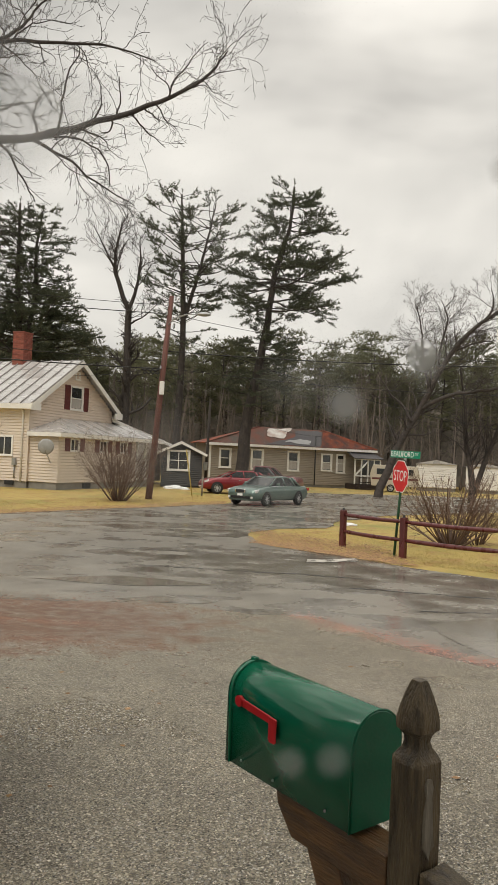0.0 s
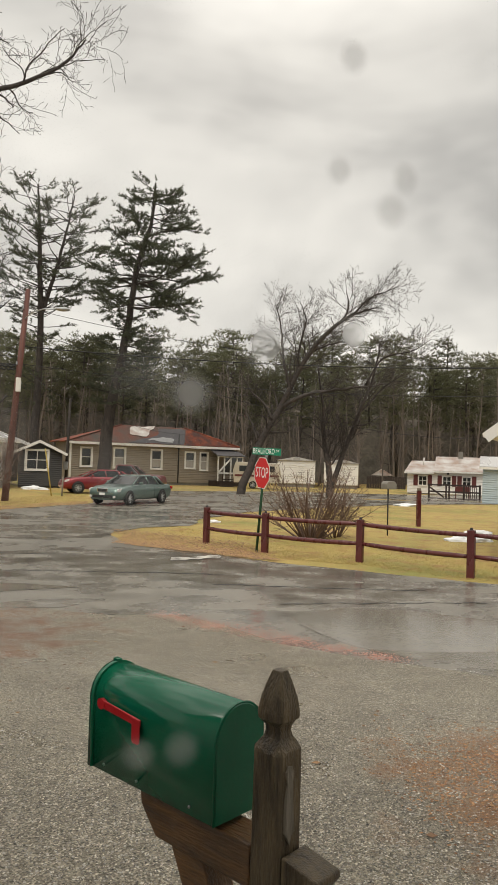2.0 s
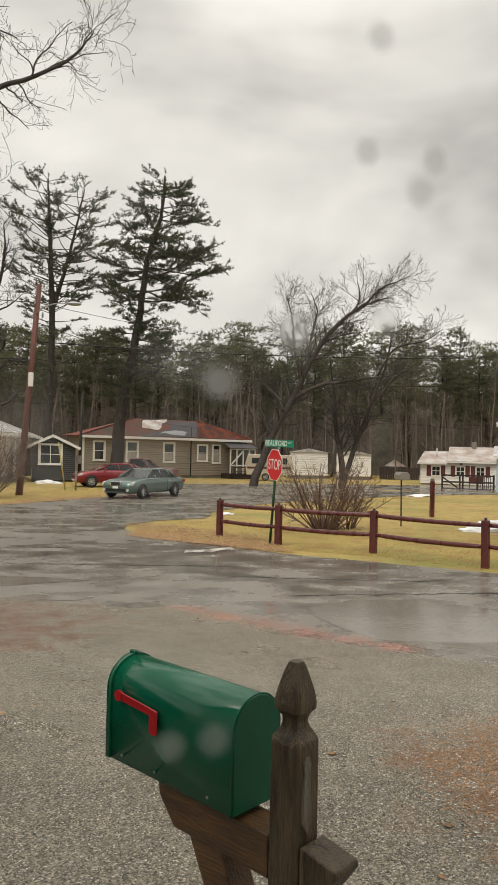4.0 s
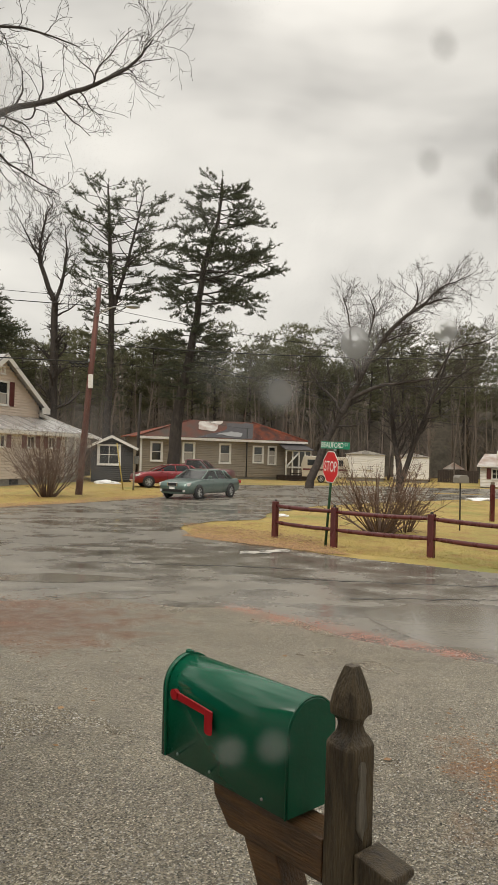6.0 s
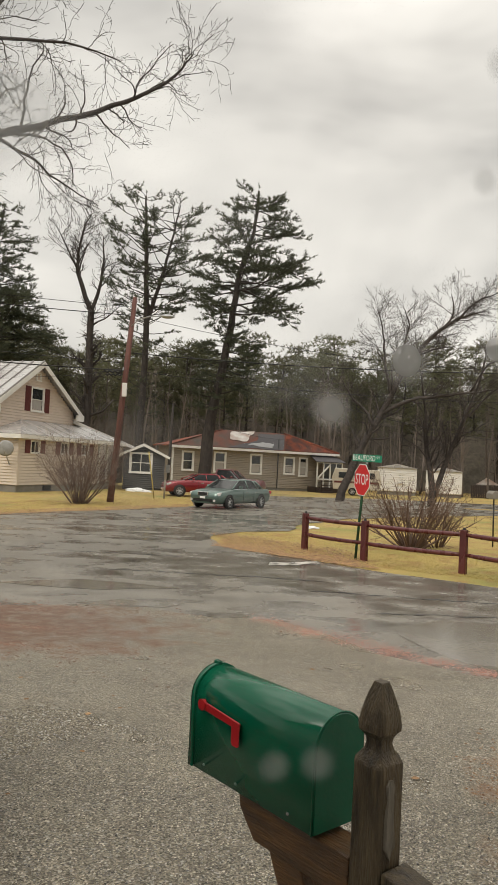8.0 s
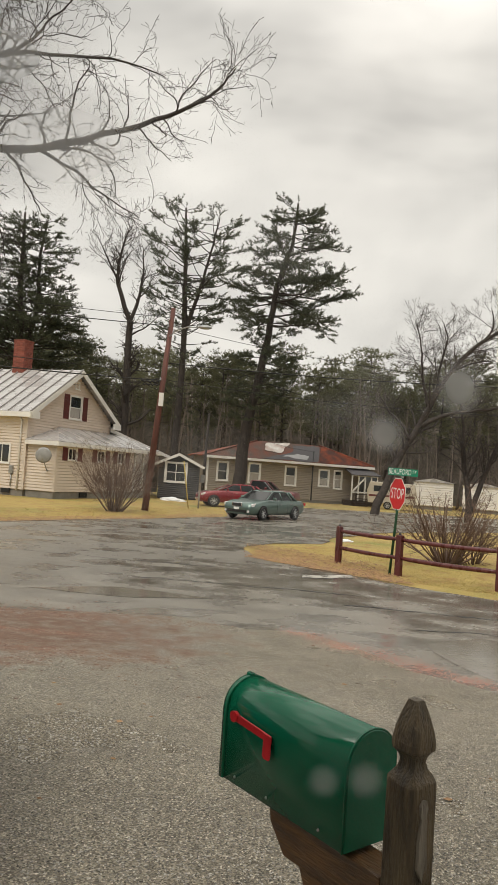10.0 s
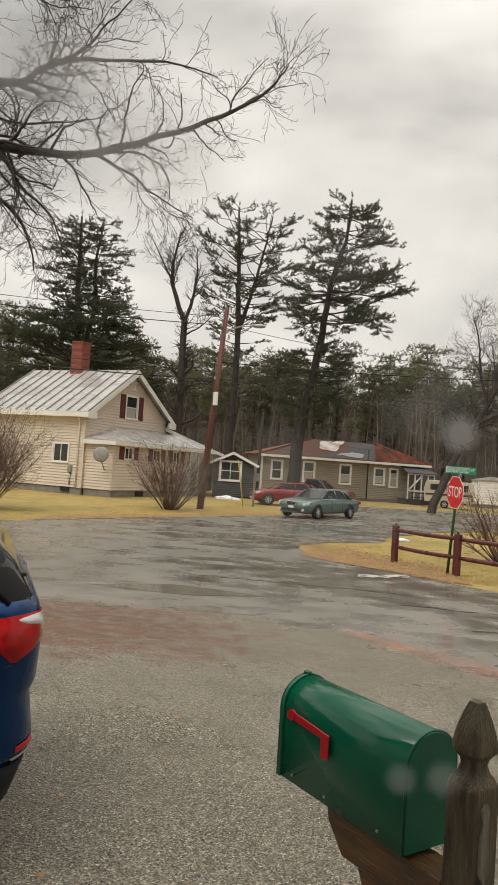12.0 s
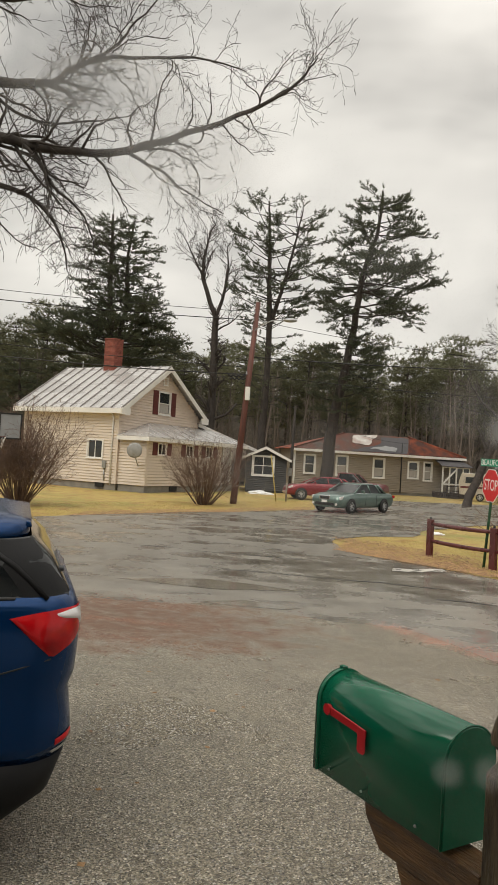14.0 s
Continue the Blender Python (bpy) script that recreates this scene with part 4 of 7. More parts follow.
limbs = [
    ([(-8.9, 11.2, 7.2), (-7.4, 11.35, 8.0), (-5.9, 11.57, 8.25), (-5.18, 11.9, 8.38), (-4.86, 12.05, 8.75), (-4.2, 12.3, 9.05), (-2.9, 12.66, 9.25), (-1.95, 12.85, 9.1)], 0.10, 0.008),
    ([(-4.6, 12.15, 8.9), (-4.15, 12.3, 9.3), (-3.9, 12.4, 9.75), (-3.3, 12.5, 10.5)], 0.035, 0.008),
    ([(-9.0, 11.1, 6.3), (-7.4, 11.3, 7.2), (-5.87, 11.6, 7.32), (-5.3, 11.83, 7.24), (-4.15, 12.3, 7.38), (-3.2, 12.6, 7.76), (-2.07, 12.82, 8.28), (-1.29, 12.9, 8.69), (-0.82, 12.96, 9.22), (-0.70, 12.98, 9.45)], 0.115, 0.006),
    ([(-4.0, 12.35, 7.45), (-3.4, 12.54, 7.2), (-2.9, 12.67, 6.85), (-2.2, 12.8, 6.5)], 0.035, 0.006),
    ([(-9.0, 11.1, 5.6), (-7.4, 11.35, 6.5), (-5.83, 11.62, 6.5), (-5.33, 11.85, 6.35), (-4.9, 12.05, 5.85), (-4.75, 12.1, 5.2)], 0.075, 0.008),
    ([(-8.9, 11.2, 8.6), (-7.0, 11.5, 9.6), (-5.6, 11.9, 9.9), (-4.6, 12.3, 10.6), (-3.6, 12.6, 11.6)], 0.085, 0.010),
    ([(-5.4, 11.8, 7.25), (-5.1, 12.0, 6.7), (-4.55, 12.2, 6.2), (-4.3, 12.3, 5.4)], 0.04, 0.006),
    ([(-6.2, 11.6, 8.2), (-5.6, 11.9, 7.8), (-4.7, 12.3, 7.9), (-3.9, 12.6, 8.2)], 0.035, 0.006),
]
for pts, a, b in limbs:
    T = Tubes()
    cfg = dict(OCFG)
    if pts[-1][2] < 7:
        cfg["lift"] = -0.07
    spread(T, rng, fine_line(local(pts, OB), rng, 4, 0.02), a, b, 0, cfg)
    T.make("limb", BARK_DARK, over)


class Needles:
    """Tufts of thin needle blades, gathered into one mesh."""

    def __init__(self):
        self.v, self.f = [], []

    def tuft(self, rng, p, d, size, blades, width):
        for _ in range(blades):
            q = (d * 0.8 + rv(rng, 0.9) + Vector((0, 0, 0.25))).normalized()
            s = q.cross(rv(rng)).normalized() * width
            k = len(self.v)
            L_ = size * rng.uniform(0.6, 1.2)
            self.v += [p - s, p + s, p + q * L_]
            self.f.append((k, k + 1, k + 2))


def pine(name, trunk_pts, base, r0, r1, reach, z_from, label, rng, whorl=0.9, per=5, tuft=0.20, blades=9, width=0.017, mat=NEEDLE, bare=0.35, gapness=0.0, droop=0.0, rise=0.06, dense=1.0, group="", extra=()):
    """A pine: trunk, whorls of limbs, flat sprays of twigs and fine needle tufts. reach(z, side): how far limbs go, side = -1 to 1."""
    th = tree_of(name, base, label, group=group)
    line = fine_line(local(trunk_pts, base), rng, 5, 0.04)
    n = len(line) - 1
    T = Tubes()
    T.add(line, [r0 + (r1 - r0) * (i / n) ** 0.8 for i in range(n + 1)], 12)
    W, Nd = Tubes(), Needles()
    stems = [line] + [fine_line(local(e, base), rng, 5, 0.04) for e in extra]
    for e in stems[1:]:
        T.add(e, [r0 * 0.5 * (1 - 0.8 * i / (len(e) - 1)) for i in range(len(e))], 8)
    T.make("trunk", BARK_DARK, th)

    def spray(p, d, ln):
        """One twig with tufts along its outer part."""
        tw = curve_line(rng, p, d, ln, 4, 0.16, 0.04)
        W.add(tw, [0.012, 0.010, 0.008, 0.006, 0.004], 3)
        k = max(3, int(ln / 0.11))
        for q in range(k):
            u = 0.25 + 0.75 * (q + rng.random()) / k
            a = min(3, int(u * 4))
            Nd.tuft(rng, tw[a].lerp(tw[a + 1], u * 4 - a) + rv(rng, 0.05), (tw[a + 1] - tw[a]).normalized(), tuft, blades, width)

    for line in stems:
        z = max(z_from, line[0].z)
        while z < line[-1].z - 0.1:
            i = max(k for k in range(len(line)) if line[k].z <= z)
            i = min(i, len(line) - 2)
            f = (z - line[i].z) / max(0.01, line[i + 1].z - line[i].z)
            p = line[i].lerp(line[i + 1], f)
            az0 = rng.uniform(0, 6.28)
            for j in range(per):
                if rng.random() < gapness:
                    continue
                az = az0 + 6.28 * j / per + rng.uniform(-0.4, 0.4)
                L_ = reach(z, math.cos(az)) * rng.uniform(0.6, 1.1)
                if L_ < 0.2:
                    continue
                d = Vector((math.cos(az), math.sin(az), rise + rng.uniform(-0.12, 0.16)))
                br = curve_line(rng, p + Vector((0, 0, rng.uniform(-0.16, 0.16))), d, L_, 8, 0.13, droop + rng.uniform(-0.02, 0.035))
                rr = 0.014 + 0.010 * L_
                W.add(br, [rr * (1 - 0.85 * k / 8) for k in range(9)], 5)
                m = max(4, int(dense * L_ * (1 - bare) / 0.11))
                for q in range(m):
                    u = bare + (1 - bare) * (q + rng.random()) / m
                    a = min(7, int(u * 8))
                    s = br[a].lerp(br[a + 1], u * 8 - a)
                    dd = (br[a + 1] - br[a]).normalized()
                    side = Vector((-dd.y, dd.x, 0)) * rng.choice((-1, 1))
                    sd = (dd * 0.7 + side * rng.uniform(0.2, 1.1) + Vector((0, 0, rng.uniform(-0.10, 0.30)))).normalized()
                    spray(s, sd, rng.uniform(0.35, 1.0) * (0.55 + 0.22 * L_) * (1.25 - 0.6 * u))
                spray(br[-1], (br[-1] - br[-2]).normalized(), 0.35)
            z += whorl * rng.uniform(0.75, 1.25)
        spray(line[-1], Vector((0, 0, 1)), 0.5)
    W.make("branches", BARK_DARK, th)
    raw("needles", Nd.v, Nd.f, mat, th)
    return th


def lerp_table(tab, z):
    for (a, va), (b, vb) in zip(tab, tab[1:]):
        if z <= b:
            return va + (vb - va) * max(0.0, (z - a) / (b - a))
    return tab[-1][1]


RIGHT = [(5.5, 1.6), (7, 2.6), (9, 3.4), (10.4, 2.9), (10.9, 0.5), (11.9, 0.9), (12.3, 5.0), (12.7, 6.6), (14.0, 6.8), (14.5, 5.4), (15.8, 5.0), (17.2, 4.4), (18.4, 3.8), (19.6, 2.8), (20.4, 2.0), (21.2, 0.8)]
LEFT = [(5.5, 1.4), (9, 2.6), (10.4, 1.9), (10.9, 0.5), (11.9, 0.8), (12.6, 3.4), (14.5, 4.2), (16.5, 3.7), (17.4, 2.9), (19.0, 2.5), (20.2, 2.0), (21.2, 0.7)]
pine("white_pine", [(-0.5, 50, -0.3), (-0.3, 50, 4), (0.1, 50, 6.9), (0.75, 50, 10.75), (1.25, 50, 15.0), (2.1, 50, 18.0), (2.3, 50, 20.9)], (-0.5, 50, 0), 0.50, 0.06,
     lambda z, s: lerp_table(LEFT, z) + (lerp_table(RIGHT, z) - lerp_table(LEFT, z)) * smooth_step(-0.6, 0.8, s), 5.8, "tall old white pine with layered needle plates", random.Random(11), whorl=0.74, per=7, bare=0.34, rise=-0.06)
pine("thin_pine", [(-5.75, 57.7, -0.3), (-5.8, 57.7, 3.3), (-5.6, 57.7, 10), (-5.86, 57.7, 16.3), (-5.98, 57.7, 19), (-6.2, 57.65, 22.8)], (-5.75, 57.7, 0), 0.42, 0.06,
     lambda z, s: lerp_table([(5, 1.0), (9, 2.0), (14, 3.8), (17, 4.4), (20, 3.6), (23, 1.6)], z), 5.5, "thin tall pine with forked sparse crown", random.Random(12), whorl=0.85, per=5, bare=0.55, rise=0.25, gapness=0.18, dense=0.8,
     extra=[[(-5.75, 57.7, 12.5), (-5.0, 57.8, 15), (-4.2, 57.8, 18.5), (-3.5, 57.9, 22.3)]])
pine("broad_pine", [(-19.1, 59, -0.3), (-19.0, 59, 9), (-19.3, 59, 16), (-19.4, 59, 22)], (-19.1, 59, 0), 0.55, 0.08,
     lambda z, s: lerp_table([(7, 4.5), (10, 6.6), (12.5, 6.0), (15, 3.6), (20, 2.5), (22.5, 0.9)], z), 7.5, "broad dark pine behind the beige house", random.Random(13), whorl=0.78, per=5, bare=0.30, rise=0.16, droop=-0.03, dense=0.9,
     extra=[[(-19.0, 59, 9), (-17.9, 59.2, 14), (-18.0, 59.2, 18), (-17.6, 59.2, 21.5)]])
pine("young_pine", [(-27, 60, -0.3), (-27, 60, 6), (-27.2, 60, 10)], (-27, 60, 0), 0.3, 0.05,
     lambda z, s: lerp_table([(2, 4), (6, 3.6), (12, 0.7)], z), 2.5, "dark young pine behind the beige house", random.Random(17), whorl=0.8, per=5, bare=0.2)

BCFG = dict(sides=(7, 5, 4, 3), gap=(0.8, 0.45, 0.26), len=(3.2, 1.7, 0.8), seg=(6, 5, 3), wander=0.22, lift=0.10, thin=0.45, tip=0.013)
BCFG["from"] = (0.25, 0.15, 0.15)


def bare_tree(name, base, lines, label, rng, cfg, mat=BARK_GREY, group="", move=(0, 0, 0)):
    th = tree_of(name, Vector(base) + Vector(move), label, group=group)
    for i, (pts, a, b) in enumerate(lines):
        T = Tubes()
        spread(T, rng, fine_line(local(pts, base), rng, 4, 0.05), a, b, 0, cfg)
        T.make("trunk" if i == 0 else "limb", mat, th)
    return th


bare_tree("forked_tree", (-10.1, 59.1, 0), [
    ([(-10.1, 59.1, -0.3), (-10.15, 59.1, 6), (-10.2, 59.1, 10), (-10.26, 59.1, 13.75)], 0.38, 0.26),
    ([(-10.26, 59.1, 13.6), (-11.3, 58.9, 16.2), (-11.5, 58.9, 17.6), (-11.2, 58.9, 20.0), (-10.6, 58.9, 21.5)], 0.22, 0.03),
    ([(-11.4, 58.9, 16.8), (-12.4, 58.7, 18.6), (-13.2, 58.5, 20.2)], 0.10, 0.02),
    ([(-10.26, 59.1, 13.6), (-9.7, 59.2, 15.6), (-9.5, 59.2, 17.6), (-9.6, 59.2, 19.8)], 0.18, 0.03),
    ([(-10.2, 59.1, 12.5), (-8.9, 59.3, 13.4), (-8.0, 59.4, 14.4)], 0.08, 0.02)], "bare forked tree with dark wet trunk", random.Random(21), dict(BCFG, gap=(0.42, 0.30, 0.22), len=(2.6, 1.4, 0.7), wander=0.28, sway=0.06, tip=0.014), BARK_DARK)
LT = (8.85, 47.2, 0)
LCFG = dict(BCFG, gap=(0.36, 0.26, 0.17), len=(3.0, 1.6, 0.8), lift=0.07, sway=0.07, wander=0.28, thin=0.34, tip=0.011)
leaning = bare_tree("leaning_tree", LT, [
    ([(8.75, 47.2, -0.2), (9.2, 47.1, 1.2), (10.2, 46.9, 3.8), (11.6, 46.6, 6.4), (13.3, 46.1, 10.0), (15.4, 45.5, 12.2), (16.6, 45.1, 12.8), (17.6, 44.7, 13.05)], 0.34, 0.03),
    ([(15.2, 45.5, 12.0), (15.75, 45.4, 13.0), (15.55, 45.4, 14.3)], 0.10, 0.02),
    ([(16.0, 45.3, 12.5), (16.9, 45, 13.6), (18.2, 44.4, 14.2), (19.0, 44.2, 14.6)], 0.08, 0.015),
    ([(11.5, 46.6, 6.2), (13.0, 46.2, 7.0), (14.7, 45.7, 7.35), (16.6, 45.0, 7.6), (18.3, 44.4, 7.85)], 0.17, 0.04),
    ([(10.9, 46.7, 5.2), (10.3, 46.9, 6.3), (9.3, 47.1, 7.3), (8.5, 47.2, 8.6)], 0.12, 0.02),
    ([(12.0, 46.5, 7.4), (11.5, 46.6, 9.6), (11.3, 46.6, 11.6), (10.8, 46.8, 13.4)], 0.12, 0.02),
    ([(12.4, 46.4, 8.2), (12.6, 46.3, 10.4), (13.0, 46.2, 12.2), (12.5, 46.3, 13.4)], 0.11, 0.02),
    ([(13.4, 46.1, 10.1), (14.9, 45.6, 10.6), (16.0, 45.3, 10.7)], 0.09, 0.02),
    ([(17.0, 44.9, 7.7), (18.0, 44.5, 9.6), (19.6, 43.8, 10.0), (21.0, 43.4, 10.9)], 0.09, 0.02)], "large leaning bare maple with grey wet bark", random.Random(22), LCFG, move=(-0.5, 0, 0))
leaning.scale = (0.93, 1, 0.94)
twin = bare_tree("twin_stem_tree", (14.6, 47.8, 0), [
    ([(14.6, 47.8, -0.2), (14.5, 47.8, 2), (14.0, 48, 4.2), (13.9, 48, 6.6), (13.4, 48, 9.5)], 0.30, 0.05),
    ([(14.7, 47.8, 0.6), (15.5, 47.6, 3.0), (16.6, 47.2, 6.0), (17.7, 46.8, 9.2), (18.0, 46.6, 11.4)], 0.24, 0.04),
    ([(16.6, 47.2, 6.0), (18.6, 46.6, 8.2), (20.4, 46, 9.2)], 0.10, 0.02)], "bare twin-stemmed tree beside the road", random.Random(23), LCFG)
twin.scale = (0.84, 1, 0.92)


def bush(name, base, height, width, stems, label, rng, mat=BUSH_TWIG):
    th = tree_of(name, (base[0], base[1], ground_z(*base)), label, "bush", "bare bushes")
    T = Tubes()
    cfg = dict(sides=(5, 4, 3), gap=(0.16, 0.14), len=(height * 0.26, height * 0.12), seg=(4, 3), wander=0.22, lift=0.05, sway=0.05, thin=0.5, tip=0.0045)
    cfg["from"] = (0.3, 0.25)
    for _ in range(stems):
        az, out = rng.uniform(0, 6.28), rng.random() ** 0.7
        p = Vector((math.cos(az) * 0.28 * out, math.sin(az) * 0.28 * out, -0.1))
        d = Vector((math.cos(az) * out * width / height * 0.85, math.sin(az) * out * width / height * 0.85, 1.0))
        ln = height * rng.uniform(0.62, 1.02)
        spread(T, rng, curve_line(rng, p, d, ln, 9, 0.13, 0.02), rng.uniform(0.013, 0.036), 0.005, 0, cfg)
    T.make("stems", mat, th)
    return th


bush("lilac_bush", (-5.8, 33.0), 3.7, 4.6, 46, "bare lilac bush on the lawn by the porch", random.Random(31))
bush("hedge_bush", (-11.6, 26.3), 4.2, 5.0, 74, "dense bare bush at the lawn's corner", random.Random(32))
bush("fence_bush", (5.75, 20.6), 2.6, 4.4, 46, "bare many-stemmed bush behind the red fence", random.Random(33))
bush("fence_bush", (6.6, 21.0), 1.9, 3.4, 14, "smaller bare bush behind the red fence", random.Random(34))

# ---- woods that close the place ----
def conifer_mesh(rng, h, reach):
    """A woodland pine: bare lower trunk with dead stubs, then an uneven rounded crown of flat sprays."""
    T, Nd = Tubes(), Needles()
    bend = rng.uniform(-0.5, 0.5)
    T.add([(0, 0, -0.5), (bend * 0.4, 0, h * 0.4), (bend, 0.1, h * 0.75), (bend * 0.8, 0.1, h)], [0.21, 0.17, 0.10, 0.03], 6)
    z = h * 0.14
    while z < h - 0.2:
        u = z / h
        leafy = u > 0.46
        full = math.sqrt(max(0.0, 1 - ((u - 0.64) / 0.40) ** 2)) if leafy else 0.45
        for j in range(5 if leafy else 2):
            az = rng.uniform(0, 6.28)
            L_ = reach * full * rng.uniform(0.45, 1.15) * (0.8 + 0.3 * math.sin(z * 1.7 + h)) + 0.35
            br = curve_line(rng, (bend * u, 0, z), (math.cos(az), math.sin(az), 0.18), L_, 4, 0.16, 0.01)
            T.add(br, [0.045, 0.035, 0.026, 0.018, 0.010], 3)
            for k in range(int(L_ / 0.15) + 3 if leafy else rng.choice((0, 0, 3))):
                q = rng.uniform(0.22, 1.0) * 4
                a = min(3, int(q))
                side = Vector((rng.gauss(0, 0.42), rng.gauss(0, 0.42), rng.gauss(0.05, 0.14)))
                Nd.tuft(rng, br[a].lerp(br[a + 1], q - a) + side, (br[a + 1] - br[a]).normalized(), 0.40, 8, 0.030)
        z += 0.66 * rng.uniform(0.7, 1.3)
    return T, Nd


variants = []
for i in range(4):
    rng = random.Random(50 + i)
    h = (16.5, 15.0, 17.5, 14.0)[i]
    th = tree_of("woodland_pine", (0, 140 + 6 * i, 0), "dull green pine, paled as by haze, in the woods behind the houses", group="woodland pines")
    T, Nd = conifer_mesh(rng, h, (3.6, 4.0, 3.4, 3.8)[i])
    T.make("trunk", BARK_DARK, th)
    # needles paled in colour for the haze over the distance
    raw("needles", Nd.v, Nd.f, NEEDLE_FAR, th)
    variants.append(th)
thin = []
for i in range(3):
    rng = random.Random(60 + i)
    th = tree_of("woodland_tree", (0, 150 + 6 * i, 0), "thin bare tree at the edge of the woods", group="woodland bare trees")
    T = Tubes()
    h = (12, 9.5, 13)[i]
    cfg = dict(sides=(5, 4, 3), gap=(0.42, 0.40), len=(2.4, 1.1), seg=(4, 3), wander=0.14, lift=0.1, thin=0.4, tip=0.012)
    cfg["from"] = (0.22, 0.15)
    spread(T, rng, curve_line(rng, (0, 0, -0.3), (0.05, 0, 1), h, 9, 0.05, 0.02), 0.13, 0.02, 0, cfg)
    T.make("trunk", WOODS_TWIG, th)
    thin.append(th)
rng = random.Random(70)
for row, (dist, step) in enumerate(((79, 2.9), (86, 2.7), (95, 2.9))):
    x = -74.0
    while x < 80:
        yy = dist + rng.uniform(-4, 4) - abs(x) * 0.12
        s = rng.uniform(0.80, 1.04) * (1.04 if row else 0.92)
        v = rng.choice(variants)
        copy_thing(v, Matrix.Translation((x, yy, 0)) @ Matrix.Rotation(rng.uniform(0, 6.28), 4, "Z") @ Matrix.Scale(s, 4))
        x += step * rng.uniform(0.6, 1.4)
for row, (dist, step) in enumerate(((68, 1.3), (72, 1.2), (76, 1.2))):
    x = -60.0
    while x < 66:
        yy = dist + rng.uniform(-3, 3) - abs(x) * 0.08
        copy_thing(rng.choice(thin), Matrix.Translation((x, yy, 0)) @ Matrix.Rotation(rng.uniform(0, 6.28), 4, "Z") @ Matrix.Scale(rng.uniform(0.55, 0.98), 4))
        x += step * rng.uniform(0.5, 1.5)
# rising wooded ground behind the last trees
hv, hf = [], []
xs = [-260 + 4 * i for i in range(131)]
for j, (yy, zz_) in enumerate(((82, -0.5), (86, 6.5), (97, 10.5), (130, 13.5), (190, 6.0))):
    for x in xs:
        hv.append((x, yy - abs(x) * 0.1 + noise.noise(Vector((x * 0.1, j, 0))) * 3, zz_ * (1 + 0.22 * noise.noise(Vector((x * 0.13, j * 3, 5))) + 0.2 * noise.noise(Vector((x * 0.5, j * 3, 9)))) if j else -0.5))
for j in range(4):
    for i in range(130):
        hf.append((j * 131 + i, j * 131 + i + 1, (j + 1) * 131 + i + 1, (j + 1) * 131 + i))
WOODS_FAR = material("far_woods", (0.155, 0.132, 0.104), 0.9, (0.085, 0.076, 0.060), 0.9, bump=1.0, bump_scale=3.0, fine=0.5)
tagged(raw("backdrop", hv, hf, WOODS_FAR, smooth=True), "dark wooded rise far behind the houses", "woods", kind="structure")

# ---- tan house with a hipped, patched red roof ----
tan = thing("tan_house", axes(-3.11, 57.14, 0, 0.9207, 0.3903), "tan clapboard bungalow with patched rusty hip roof", "house")
TL, TD, TE, TR = 14.9, 3.4, 3.28, 4.80
part("foundation", box(0.05, TL - 0.05, 0.05, TD, -0.6, 0.28), CONCRETE, tan)
part("inner_wall", box(0.05, TL - 0.05, 0.06, TD, 0.2, TE), TAN, tan)
TW = [(1.33, 2.1, 0.78, 1.3), (4.07, 2.1, 0.85, 1.4), (7.3, 2.08, 0.85, 1.4), (10.4, 2.08, 0.8, 1.2), (11.75, 2.02, 0.62, 1.35)]
clapboards("siding", TL, 0.2, TE, 0.14, TAN, tan, None, [(x - w / 2, x + w / 2, z - h / 2, z + h / 2) for x, z, w, h in TW])
for k, (x, z, w, h) in enumerate(TW):
    window(tan, x, z, w, h, curtain=(0.0, 0.55, 0.5, 0.45, 0.8)[k], trim=0.13)
part("corner_board", box(-0.02, 0.14, -0.04, -0.023, 0.2, TE), WHITE, tan)
part("end_board", box(TL - 0.14, TL + 0.02, -0.04, -0.023, 0.2, TE), WHITE, tan)
e0, e1, f0, f1 = -0.30, TL + 0.12, -0.45, TD + 0.45
r0_, r1_, ym = 4.9, 10.7, TD / 2
part("roof_front", slab([(e0, f0, TE), (e1, f0, TE), (r1_, ym, TR), (r0_, ym, TR)], 0.08), MOSSY_ROOF, tan)
part("roof_back", slab([(e0, f1, TE), (e1, f1, TE), (r1_, ym, TR), (r0_, ym, TR)], 0.08), RED_ROOF, tan)
part("roof_end", slab([(e1, f0, TE), (e1, f1, TE), (r1_, ym, TR)], 0.08), RED_ROOF, tan)
part("roof_end", slab([(e0, f0, TE), (e0, f1, TE), (r0_, ym, TR)], 0.08), RED_ROOF, tan)


def on_front(x, y, lift):
    return (x, y, TE + (TR - TE) * (y - f0) / (ym - f0) + lift)


def roof_patch(name, pts, mat, lift, rng):
    ring = []
    for i in range(len(pts)):
        a, b = pts[i], pts[(i + 1) % len(pts)]
        for k in range(4):
            ring.append((a[0] + (b[0] - a[0]) * k / 4 + rng.uniform(-0.08, 0.08), a[1] + (b[1] - a[1]) * k / 4 + rng.uniform(-0.08, 0.08)))
    part(name, slab([on_front(x, max(f0, min(ym - 0.02, y)), lift) for x, y in ring], 0.02), mat, tan)


